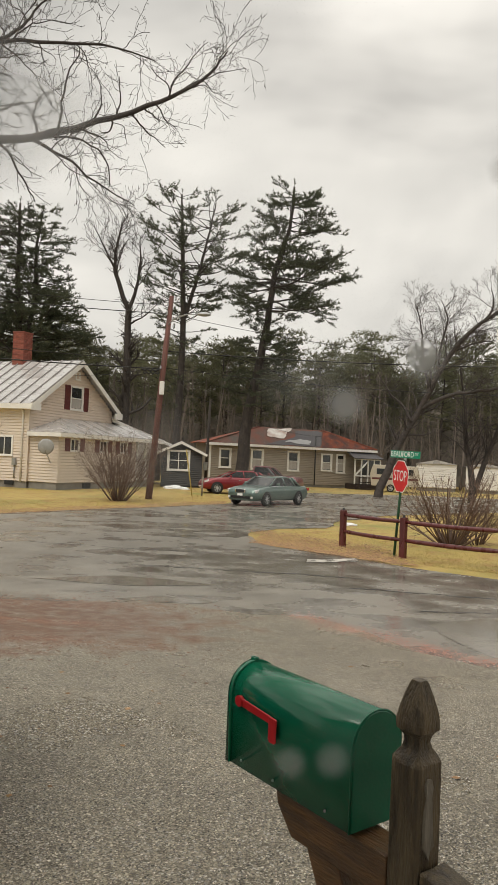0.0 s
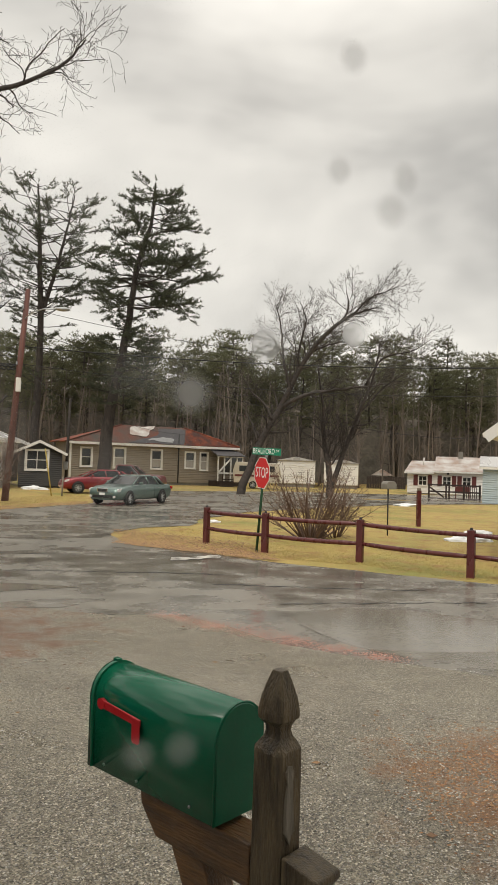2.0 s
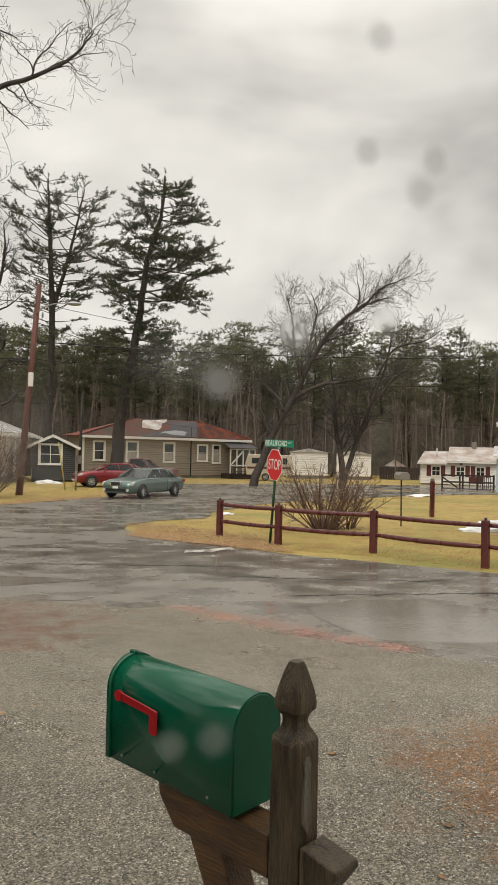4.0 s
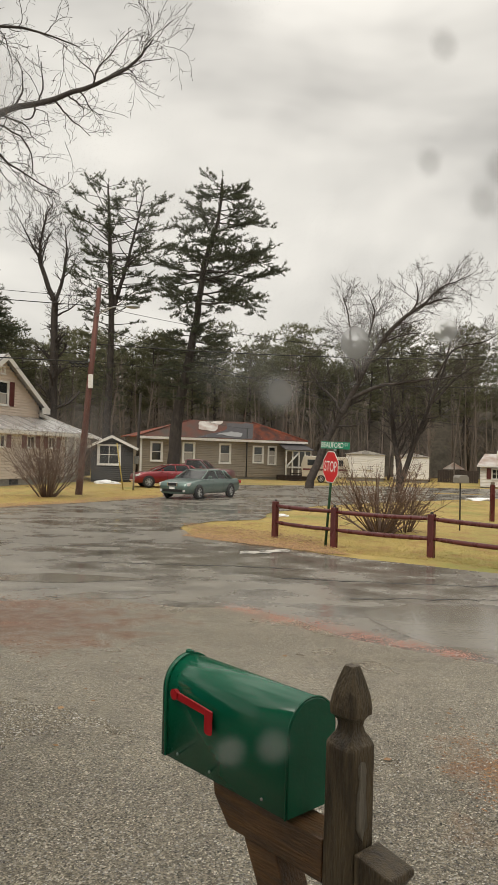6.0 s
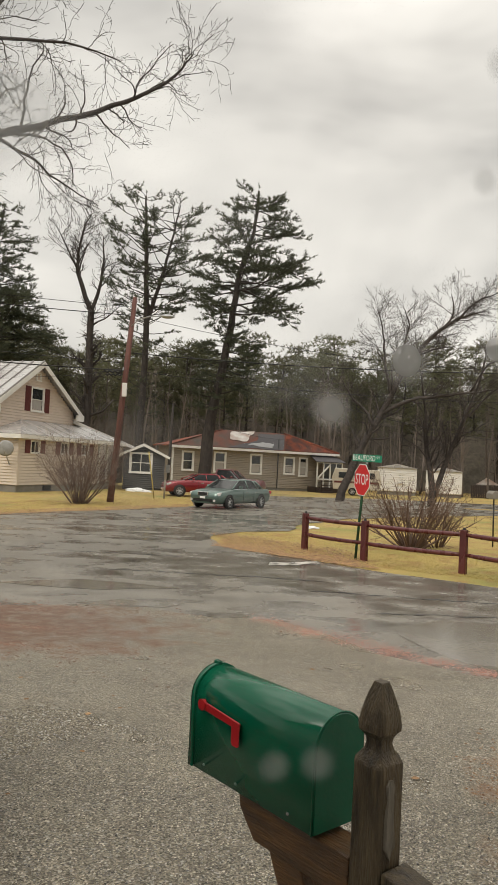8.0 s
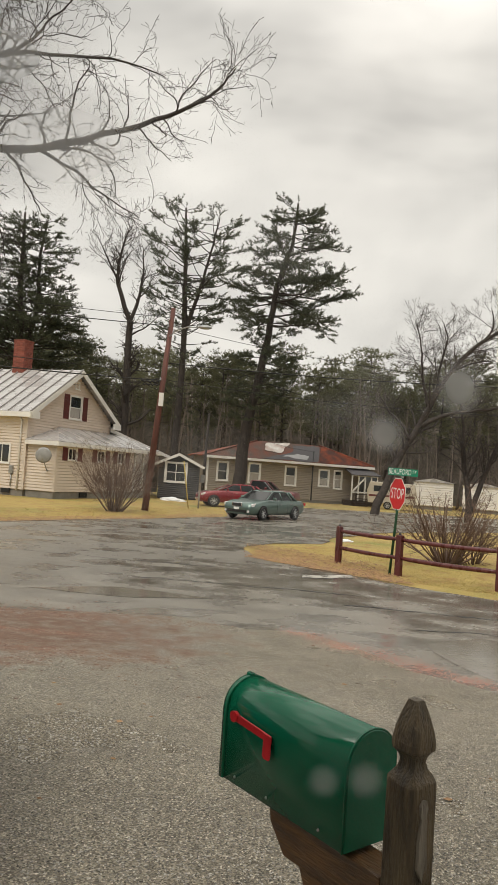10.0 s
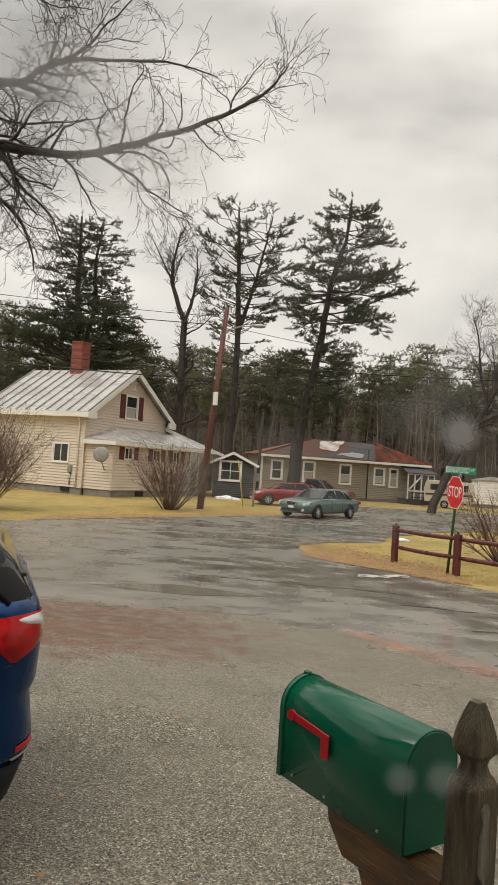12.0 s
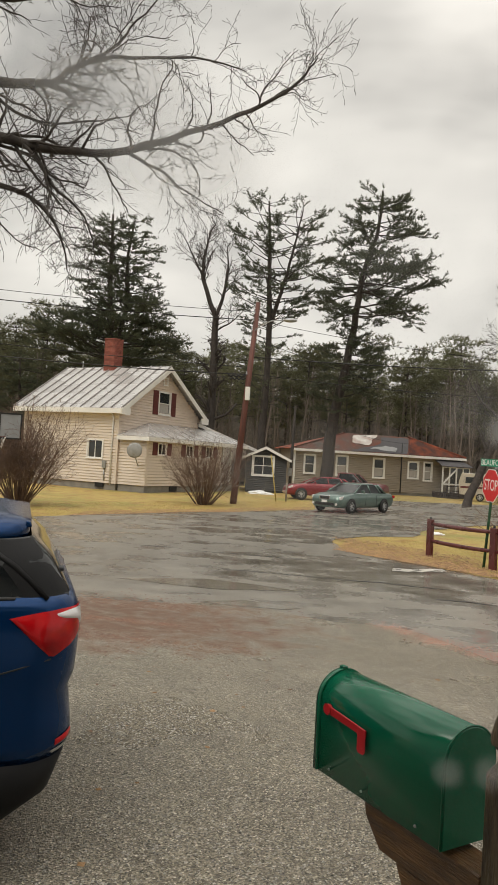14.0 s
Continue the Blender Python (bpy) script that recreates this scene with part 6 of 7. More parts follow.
# ---- vehicles: outlines stacked from the sills to the roof ----
def outline(z, ur, uf, w, rr, rf, n=6):
    """A level outline of a car: from the rear's middle round the left side to the front and back."""
    half = [(ur, 0.0), (ur, (w - rr) * 0.5)]
    for k in range(n + 1):
        a = math.pi / 2 * k / n
        half.append((ur + rr - rr * math.cos(a), w - rr + rr * math.sin(a)))
    for k in range(1, 6):
        half.append((ur + rr + (uf - rf - ur - rr) * k / 6, w))
    for k in range(n + 1):
        a = math.pi / 2 * k / n
        half.append((uf - rf + rf * math.sin(a), w - rf * 0.55 + rf * 0.55 * math.cos(a)))
    half += [(uf, (w - rf * 0.55) * 0.5), (uf, 0.0)]
    return [(x, y, z) for x, y in half] + [(x, -y, z) for x, y in half[-2:0:-1]]


def stack(name, levels, mat, parent, label="", close=(True, True), smooth=True):
    bm = bmesh.new()
    rings = [[bm.verts.new(p) for p in outline(*lv)] for lv in levels]
    n = len(rings[0])
    for a, b in zip(rings, rings[1:]):
        for i in range(n):
            bm.faces.new((a[i], a[(i + 1) % n], b[(i + 1) % n], b[i]))
    for ring, do in ((rings[0], close[0]), (rings[-1], close[1])):
        if do:
            half = n // 2
            for i in range(half):
                q = [ring[i], ring[i + 1], ring[(n - i - 1) % n], ring[(n - i) % n]]
                q = [v for k, v in enumerate(q) if v not in q[:k]]
                if len(q) > 2:
                    bm.faces.new(q)
    return part(name, bm, mat, parent, label, smooth)


def car(name, m, label, paint, body, glass, roof, wheels, wr, pillars, group=""):
    th = thing(name, m, label, "car", group)
    b = stack("body", body, paint, th)
    g = stack("glasshouse", glass, CAR_GLASS, th, close=(False, False))
    stack("roof", roof, paint, th)
    w0, w1 = glass[0][3], glass[-1][3]
    z0, z1 = glass[0][0], glass[-1][0]
    for s in (-1, 1):
        for a, c, r in pillars:
            tube("pillar", [(a, s * (w0 + 0.004), z0), (c, s * (w1 + 0.004), z1)], r, paint, g)
        tube("belt_trim", [(glass[0][1] + 0.3, s * (w0 + 0.01), z0), (glass[0][2] - 0.35, s * (w0 + 0.01), z0)], 0.012, CHROME, g)
        for x in wheels:
            wy = s * (body[2][3] - 0.055)
            wheel(th, x, wy, wr, 0.21, s)
            # flat near-black disc drawn for the shade inside the wheel well
            bm = bmesh.new()
            bmesh.ops.create_cone(bm, cap_ends=True, segments=28, radius1=wr * 1.15, radius2=wr * 1.15, depth=0.02, matrix=Matrix.Translation((x, s * (body[2][3] - 0.004), wr * 1.02)) @ Matrix.Rotation(radians(90), 4, "X"))
            part("wheel_arch", bm, DARK, b)
        mx = glass[0][2] - 0.55
        part("mirror", box(mx - 0.07, mx + 0.07, s * (w0 + 0.16) - 0.09, s * (w0 + 0.16) + 0.09, z0 + 0.02, z0 + 0.16, bevel=0.03), paint, th)
        for hx in (-0.05, -1.0):
            part("door_handle", box(hx - 0.09, hx + 0.09, s * (body[3][3] + 0.012) - 0.012, s * (body[3][3] + 0.012) + 0.012, z0 - 0.16, z0 - 0.13, bevel=0.005), CHROME, th)
            tube("door_seam", [(hx + 0.28, s * (body[2][3] + 0.001), 0.32), (hx + 0.28, s * (body[3][3] + 0.001), z0 - 0.04)], 0.006, DARK, th)
    return th


# grey-green saloon: front faces the crossing
sd = car("saloon_car", axes(0.975, 34.9, ground_z(0.975, 34.9), -0.578, -0.816) @ Matrix.Scale(0.945, 4), "grey-green saloon car parked at the road's edge", CAR_GREEN,
         [(0.24, -2.30, 2.25, 0.80, 0.25, 0.3), (0.34, -2.48, 2.36, 0.88, 0.3, 0.45), (0.55, -2.52, 2.38, 0.92, 0.3, 0.5), (0.74, -2.50, 2.33, 0.915, 0.3, 0.55), (0.86, -2.48, 2.05, 0.87, 0.3, 0.6), (0.93, -2.40, 1.25, 0.82, 0.3, 0.4), (0.96, -2.0, 1.05, 0.78, 0.3, 0.3)],
         [(0.93, -1.92, 1.12, 0.795, 0.3, 0.3), (1.15, -1.55, 0.68, 0.72, 0.3, 0.25), (1.34, -1.18, 0.32, 0.63, 0.25, 0.2)],
         [(1.33, -1.20, 0.34, 0.635, 0.25, 0.2), (1.39, -1.02, 0.16, 0.60, 0.3, 0.25), (1.42, -0.75, -0.1, 0.48, 0.3, 0.25)], (1.455, -1.455), 0.325,
         ((1.08, 0.32, 0.032), (-0.35, -0.28, 0.035), (-1.25, -0.95, 0.05), (-1.7, -1.15, 0.06)))
part("grille", box(2.335, 2.405, -0.30, 0.30, 0.60, 0.80, bevel=0.03), CHROME, sd)
part("grille_mesh", box(2.40, 2.415, -0.25, 0.25, 0.63, 0.77), DARK, sd)
part("lower_intake", box(2.33, 2.40, -0.55, 0.55, 0.34, 0.47, bevel=0.02), DARK, sd)
part("number_plate", box(2.40, 2.412, -0.15, 0.15, 0.47, 0.58), SIGN_WHITE, sd)
for s in (-1, 1):
    part("headlight", prism([(2.02, 0.66), (2.27, 0.62), (2.27, 0.75), (2.02, 0.80)], min(s * 0.48, s * 0.86), max(s * 0.48, s * 0.86), bevel=0.02), LAMP_CLEAR, sd)
    bm = bmesh.new()
    bmesh.ops.create_cone(bm, cap_ends=True, segments=14, radius1=0.06, radius2=0.06, depth=0.05, matrix=Matrix.Translation((2.36, s * 0.66, 0.40)) @ Matrix.Rotation(radians(90), 4, "Y"))
    part("fog_lamp", bm, LAMP_CLEAR, sd)
    part("tail_light", box(-2.50, -2.30, min(s * 0.60, s * 0.90), max(s * 0.60, s * 0.90), 0.70, 0.84, bevel=0.02), LAMP_RED, sd)
# dark red car behind it
rc = car("red_car", axes(-0.72, 44.4, ground_z(-0.72, 44.4), -0.97, -0.24) @ Matrix.Scale(0.93, 4), "dark red car parked on the tan house's lawn", CAR_RED,
         [(0.26, -2.25, 2.25, 0.80, 0.25, 0.3), (0.38, -2.38, 2.38, 0.88, 0.3, 0.45), (0.60, -2.42, 2.36, 0.92, 0.3, 0.5), (0.80, -2.40, 2.25, 0.915, 0.3, 0.55), (0.93, -2.38, 1.9, 0.87, 0.3, 0.6), (1.02, -2.30, 1.15, 0.82, 0.3, 0.4), (1.04, -1.9, 1.0, 0.78, 0.3, 0.3)],
         [(1.01, -1.95, 1.12, 0.80, 0.3, 0.3), (1.22, -1.75, 0.62, 0.73, 0.3, 0.25), (1.40, -1.30, 0.20, 0.64, 0.25, 0.2)],
         [(1.39, -1.35, 0.22, 0.645, 0.25, 0.2), (1.46, -1.1, 0.0, 0.61, 0.3, 0.25), (1.49, -0.8, -0.3, 0.48, 0.3, 0.25)], (1.42, -1.40), 0.34,
         ((1.08, 0.20, 0.032), (-0.35, -0.30, 0.035), (-1.35, -1.10, 0.05), (-1.9, -1.32, 0.06)))
for s in (-1, 1):
    part("headlight", prism([(1.95, 0.74), (2.25, 0.66), (2.25, 0.78), (1.95, 0.88)], min(s * 0.50, s * 0.875), max(s * 0.50, s * 0.875), bevel=0.02), LAMP_CLEAR, rc)
# maroon pickup beyond
pk = car("pickup_truck", axes(1.1, 47.9, ground_z(1.1, 47.9), 0.96, -0.28), "old maroon pickup truck beside the tan house", CAR_MAROON,
         [(0.35, -2.2, 2.3, 0.84, 0.1, 0.2), (0.5, -2.3, 2.42, 0.90, 0.1, 0.3), (0.7, -2.3, 2.42, 0.92, 0.1, 0.3), (0.95, -2.3, 2.35, 0.91, 0.1, 0.3), (1.08, -2.3, 2.15, 0.88, 0.1, 0.35), (1.12, -2.25, 1.1, 0.84, 0.1, 0.3)],
         [(1.11, -0.75, 1.05, 0.80, 0.15, 0.25), (1.4, -0.68, 0.68, 0.72, 0.15, 0.2), (1.62, -0.6, 0.42, 0.66, 0.15, 0.2)],
         [(1.61, -0.62, 0.44, 0.665, 0.15, 0.2), (1.68, -0.55, 0.3, 0.64, 0.15, 0.2), (1.70, -0.45, 0.1, 0.55, 0.15, 0.2)], (1.55, -1.45), 0.36,
         ((1.0, 0.42, 0.035), (-0.65, -0.55, 0.06)))

# ---- blue crossover parked in the lot; origin under the middle of its tail ----
sv = thing("blue_crossover", axes(-1.436, 3.96, ground_z(-1.4, 3.9) - 0.01, -0.915, -0.404), "deep blue crossover with red tail light, rain-wet", "car")
UF = 4.62
SB = [(0.15, 0.44, UF - 0.5, 0.86, 0.30, 0.4), (0.23, 0.26, UF - 0.4, 0.88, 0.30, 0.4), (0.36, 0.09, UF - 0.12, 0.90, 0.28, 0.5), (0.55, 0.035, UF - 0.02, 0.925, 0.24, 0.55)]
cl = stack("cladding", SB, CAR_BLACK, sv)
SB2 = [(0.55, 0.04, UF - 0.02, 0.92, 0.24, 0.55), (0.62, 0.012, UF, 0.925, 0.22, 0.55), (0.72, 0.022, UF, 0.925, 0.22, 0.55), (0.84, 0.035, UF - 0.02, 0.92, 0.22, 0.55), (0.90, 0.012, UF - 0.05, 0.925, 0.22, 0.55), (1.0, 0.005, UF - 0.1, 0.925, 0.22, 0.6), (1.10, 0.0, UF - 0.25, 0.92, 0.22, 0.65), (1.20, 0.008, UF - 1.1, 0.905, 0.22, 0.6), (1.255, 0.035, UF - 1.35, 0.885, 0.22, 0.5)]
stack("body", SB2, CAR_BLUE, sv)
SG = [(1.245, 0.045, UF - 1.32, 0.878, 0.20, 0.5), (1.40, 0.135, UF - 1.72, 0.825, 0.2, 0.4), (1.495, 0.235, UF - 2.05, 0.765, 0.2, 0.35)]
sg = stack("glasshouse", SG, CAR_GLASS, sv, close=(False, False))
SR = [(1.49, 0.25, UF - 2.03, 0.77, 0.2, 0.35), (1.53, 0.245, UF - 2.15, 0.745, 0.18, 0.35), (1.565, 0.24, UF - 2.35, 0.70, 0.18, 0.4), (1.590, 0.36, UF - 2.6, 0.60, 0.2, 0.4), (1.600, 0.6, UF - 2.9, 0.45, 0.2, 0.4)]
stack("roof", SR, CAR_BLUE, sv)


def level_at(levels, z):
    for a, b in zip(levels, levels[1:]):
        if z <= b[0]:
            k = max(0.0, (z - a[0]) / (b[0] - a[0]))
            return [p + (q - p) * k for p, q in zip(a, b)]
    return list(levels[-1])


def skin(levels, u, z, out, side=1):
    """A point on the car's flank, u metres ahead of the tail, a little outside the skin."""
    _, ur, uf, w, rr, rf = level_at(levels, z)
    d = max(0.0, u - ur)
    if d < rr:
        c = (rr - d) / rr
        n = Vector((-c, math.sqrt(max(0, 1 - c * c)), 0))
        y = w - rr + rr * math.sqrt(max(0.0, 1 - c * c))
    else:
        n, y = Vector((0, 1, 0)), w
    return Vector((ur + d, y, z)) + n * out if side > 0 else Vector((ur + d, -y, z)) + Vector((n.x, -n.y, 0)) * out


def skin_patch(name, levels, top, bottom, mat, parent, out, side=1, nu=16, nz=5, label=""):
    """A lens or panel laid on the flank between two edge lines; top and bottom: lists of (u, z)."""
    def along(line, t):
        k = t * (len(line) - 1)
        i = min(int(k), len(line) - 2)
        f = k - i
        return (line[i][0] + (line[i + 1][0] - line[i][0]) * f, line[i][1] + (line[i + 1][1] - line[i][1]) * f)
    bm = bmesh.new()
    grid = []
    for i in range(nu + 1):
        a, b = along(top, i / nu), along(bottom, i / nu)
        col = []
        for j in range(nz + 1):
            t = j / nz
            u, z = a[0] + (b[0] - a[0]) * t, a[1] + (b[1] - a[1]) * t
            edge = min(i, nu - i, 2) / 2 * min(j, nz - j, 1)
            col.append(bm.verts.new(skin(levels, u, z, out * (0.35 + 0.65 * min(1, edge)), side)))
        grid.append(col)
    for i in range(nu):
        for j in range(nz):
            bm.faces.new((grid[i][j], grid[i + 1][j], grid[i + 1][j + 1], grid[i][j + 1]))
    return part(name, bm, mat, parent, label, smooth=True)


for s in (1, -1):
    tl = skin_patch("tail_light", SB2, [(0.01, 1.205), (0.10, 1.205), (0.20, 1.195), (0.315, 1.172)], [(0.004, 1.085), (0.05, 1.045), (0.13, 1.0), (0.305, 1.168)], LAMP_RED, sv, 0.014, s, label="red and clear tail light")
    skin_patch("reverse_lens", SB2, [(0.008, 1.198), (0.06, 1.196), (0.13, 1.188)], [(0.004, 1.105), (0.022, 1.14), (0.12, 1.172)], LAMP_CLEAR, tl, 0.019, s, nu=10, nz=3)
    skin_patch("reflector", SB2, [(0.02, 0.650), (0.09, 0.635)], [(0.02, 0.618), (0.09, 0.606)], LAMP_RED, sv, 0.006, s, nu=6, nz=3)
    skin_patch("chrome_strip", SB2, [(0.03, 0.60), (0.11, 0.585)], [(0.03, 0.575), (0.10, 0.57)], CHROME, sv, 0.007, s, nu=6, nz=3)
    tube("tailgate_seam", [skin(SB2, u, z, 0.001, s) for u, z in ((0.13, 0.995), (0.25, 0.965), (0.36, 0.935), (0.5, 0.90))], 0.004, DARK, sv)
    tube("window_trim", [skin(SG, u, z, 0.004, s) for u, z in ((0.07, 1.25), (0.3, 1.25), (0.8, 1.25), (1.5, 1.25), (2.4, 1.25))], 0.010, BLACK_METAL, sg)
    tube("quarter_pillar", [skin(SG, u, z, 0.004, s) for u, z in ((0.16, 1.245), (0.30, 1.38), (0.48, 1.495))], 0.013, CAR_BLACK, sg)
    # black sheet added over the rear glass corner to hide its bright reflection
    skin_patch("rear_pillar_cap", SG, [(0.236, 1.49), (0.32, 1.49), (0.44, 1.49)], [(0.046, 1.25), (0.14, 1.25), (0.25, 1.25)], CAR_BLACK, sg, 0.006, s, nu=12, nz=4)
    tube("door_pillar", [skin(SG, u, z, 0.004, s) for u, z in ((1.05, 1.245), (1.12, 1.495))], 0.04, CAR_BLACK, sg)
    for u in (0.93, 3.66):
        wheel(sv, u, s * 0.80, 0.355, 0.22, s)
        bm = bmesh.new()
        bmesh.ops.create_cone(bm, cap_ends=True, segments=28, radius1=0.42, radius2=0.42, depth=0.06, matrix=Matrix.Translation((u, s * 0.902, 0.38)) @ Matrix.Rotation(radians(90), 4, "X"))
        part("wheel_arch", bm, CAR_BLACK, sv)
spoil = part("spoiler", prism([(0.235, 1.535), (0.245, 1.560), (0.55, 1.603), (0.60, 1.575), (0.32, 1.53)], -0.62, 0.62, bevel=0.008), CAR_BLUE, sv)
tube("wiper_arm", [(0.10, 0.0, 1.335), (0.10, 0.30, 1.34), (0.10, 0.56, 1.335)], 0.008, BLACK_METAL, sv)
part("wiper_end", box(0.078, 0.104, 0.53, 0.60, 1.325, 1.345, bevel=0.006), BLACK_METAL, sv)
part("tail_plate", box(-0.004, 0.012, -0.16, 0.16, 0.78, 0.88), SIGN_WHITE, sv)
part("rear_bumper_step", box(0.0, 0.10, -0.55, 0.55, 0.56, 0.60, bevel=0.012), CAR_BLACK, sv)

# ---- loose stones, brick chips, leaves and grass ----
def scatter(name, count, place, size, mat, label, category, seed, flat=0.6, lift=0.0):
    rng = random.Random(seed)
    verts, faces = [], []
    for _ in range(count):
        x, y = place(rng)
        s = size(rng)
        z = ground_z(x, y) + 0.018 + lift
        k = len(verts)
        a = rng.uniform(0, 6.28)
        ca, sa = math.cos(a) * s, math.sin(a) * s
        q = rng.uniform(0.55, 0.95)
        h = s * flat * rng.uniform(0.6, 1.2)
        verts += [(x + ca, y + sa, z), (x - sa * q, y + ca * q, z + h * 0.2), (x - ca, y - sa, z), (x + sa * q, y - ca * q, z + h * 0.1), (x + ca * 0.3, y + sa * 0.2, z + h)]
        faces += [(k, k + 1, k + 4), (k + 1, k + 2, k + 4), (k + 2, k + 3, k + 4), (k + 3, k, k + 4)]
    return tagged(raw(name, verts, faces, mat), label, category, kind="stuff")


def island_material(name, c0, c1, rough):
    m = material(name, c0, rough, c1, 8.0)
    nt = m.node_tree
    g = nt.nodes.new("ShaderNodeNewGeometry")
    r = nt.nodes.new("ShaderNodeValToRGB")
    r.color_ramp.elements[0].color, r.color_ramp.elements[1].color = (*c1, 1), (*c0, 1)
    nt.links.new(g.outputs["Random Per Island"], r.inputs[0])
    nt.links.new(r.outputs[0], nt.nodes["Principled BSDF"].inputs["Base Color"])
    return m


def near_lot(rng):
    while True:
        y = 2.2 + 8.0 * rng.random() ** 1.5
        x = rng.uniform(-0.42, 0.62) * (y + 0.6) + 0.2
        edge = 10.3 if x < 0 else 10.3 - 0.85 * x
        if y < edge:
            return x, y


scatter("gravel_stones", 85000, near_lot, lambda r: 0.0030 + 0.0068 * r.random() ** 3, island_material("mixed_gravel_stones", (0.60, 0.57, 0.52), (0.03, 0.028, 0.024), 0.35), "small mixed wet stones in the gravel lot", "gravel", 81)


CLUMPS = [(0.02, 0.8), (0.13, 1.2), (0.24, 0.7), (0.42, 1.3), (0.54, 1.7), (0.63, 0.9), (0.80, 0.7), (0.97, 0.6)]


def strip(rng):
    """Chips lie in clumps along the broken edge of the road."""
    c, wide = rng.choice(CLUMPS)
    t = c + rng.gauss(0, 0.045) * wide
    return 0.8 + 2.3 * t + rng.gauss(0, 0.12), 10.0 - 2.3 * t + rng.gauss(0, 0.17) * wide


scatter("brick_chips", 6500, strip, lambda r: 0.004 + 0.007 * r.random() ** 2, island_material("crushed_brick", (0.50, 0.235, 0.175), (0.33, 0.115, 0.075), 0.5), "crushed red brick chips at the road's edge", "brick chips", 82, 0.3)


def litter_place(rng):
    return rng.gauss(-2.6, 1.1), rng.gauss(9.0, 0.75)


scatter("needle_litter", 15000, litter_place, lambda r: 0.006 + 0.015 * r.random(), island_material("brown_litter", (0.27, 0.135, 0.080), (0.10, 0.045, 0.028), 0.7), "brown needle and leaf litter on the gravel", "leaf litter", 83, 0.25)


def corner_litter(rng):
    return 2.9 + abs(rng.gauss(0, 0.7)) - 1.3 * rng.random() ** 2, 4.1 + rng.gauss(0, 0.45)


scatter("dead_grass", 14000, corner_litter, lambda r: 0.004 + 0.009 * r.random(), island_material("dead_orange_grass", (0.42, 0.23, 0.105), (0.16, 0.075, 0.036), 0.6), "dead orange grass at the lot's edge", "grass", 84, 0.5)


def lawn_blades(name, count, place, h0, h1, mat, label, seed):
    rng = random.Random(seed)
    verts, faces = [], []
    for _ in range(count):
        x, y = place(rng)
        z = ground_z(x, y) - 0.03
        a, h = rng.uniform(0, 6.28), rng.uniform(h0, h1)
        dx, dy = math.cos(a) * 0.018, math.sin(a) * 0.018
        lx, ly = rng.uniform(-0.06, 0.06), rng.uniform(-0.06, 0.06)
        k = len(verts)
        verts += [(x - dx * 0.6, y - dy * 0.6, z), (x + dx * 0.6, y + dy * 0.6, z), (x + lx, y + ly, z + h)]
        faces.append((k, k + 1, k + 2))
    return tagged(raw(name, verts, faces, mat), label, "grass", kind="stuff")


GRASS_MIX = island_material("winter_grass_blades", (0.54, 0.40, 0.13), (0.20, 0.18, 0.045), 0.6)
LEAF_MIX = island_material("fallen_leaves", (0.44, 0.26, 0.115), (0.13, 0.065, 0.03), 0.6)


def island_place(rng):
    t = rng.random()
    x = 0.4 + 8.6 * t
    y0 = 18.7 - 4.6 * (1 - (1 - min(1, t * 1.25)) ** 1.4) - max(0, t - 0.6) * 6
    return x + rng.uniform(-0.2, 0.2), max(y0, 11.8) + 0.25 + rng.random() ** 1.6 * 6.0


lawn_blades("island_grass", 30000, island_place, 0.012, 0.045, GRASS_MIX, "yellowed grass blades behind the rail fence", 85)


def yard_place(rng):
    t = rng.random()
    x = -13 + 12.0 * t
    y = 18.0 + 1.45 * (x + 12.0) + 0.5
    return x + rng.uniform(-0.3, 0.3), y + rng.random() ** 1.3 * 9


lawn_blades("yard_grass", 16000, yard_place, 0.02, 0.06, GRASS_MIX, "yellowed grass blades before the beige house", 86)


def edge_leaf(rng):
    if rng.random() < 0.5:
        t = rng.random()
        x = 0.3 + 3.2 * t
        return x + rng.uniform(-0.25, 0.3), 19.0 - 0.95 * x + rng.random() ** 2 * 3.4
    t = rng.random()
    x = -8.5 + 7.5 * t
    return x, 23.45 + 1.46 * (x + 8.2) + rng.random() ** 2 * 2.2


scatter("fallen_leaves", 11000, edge_leaf, lambda r: 0.012 + 0.026 * r.random(), LEAF_MIX, "brown fallen leaves along the lawn edges", "leaves", 87, 0.5)
# a worn pale patch of old road paint near the crossing
bm = bmesh.new()
ring = [bm.verts.new((1.35 + 1.15 * u + random.uniform(-0.05, 0.05), 15.75 + 0.55 * u + (0.22 if side else -0.22) + random.uniform(-0.08, 0.08), 0.0)) for side, seq in ((0, range(9)), (1, range(8, -1, -1))) for u in [k / 8 for k in seq]]
bm.faces.new(ring)
bmesh.ops.triangulate(bm, faces=bm.faces)
for v in bm.verts:
    v.co.z = ground_z(v.co.x, v.co.y) + 0.006
tagged(part("road_marking", bm, material("worn_road_paint", (0.52, 0.49, 0.44), 0.5, (0.25, 0.235, 0.21), 3.5, spread=0.25, rough2=0.2)), "worn pale patch of paint on the road", "road marking", kind="structure")

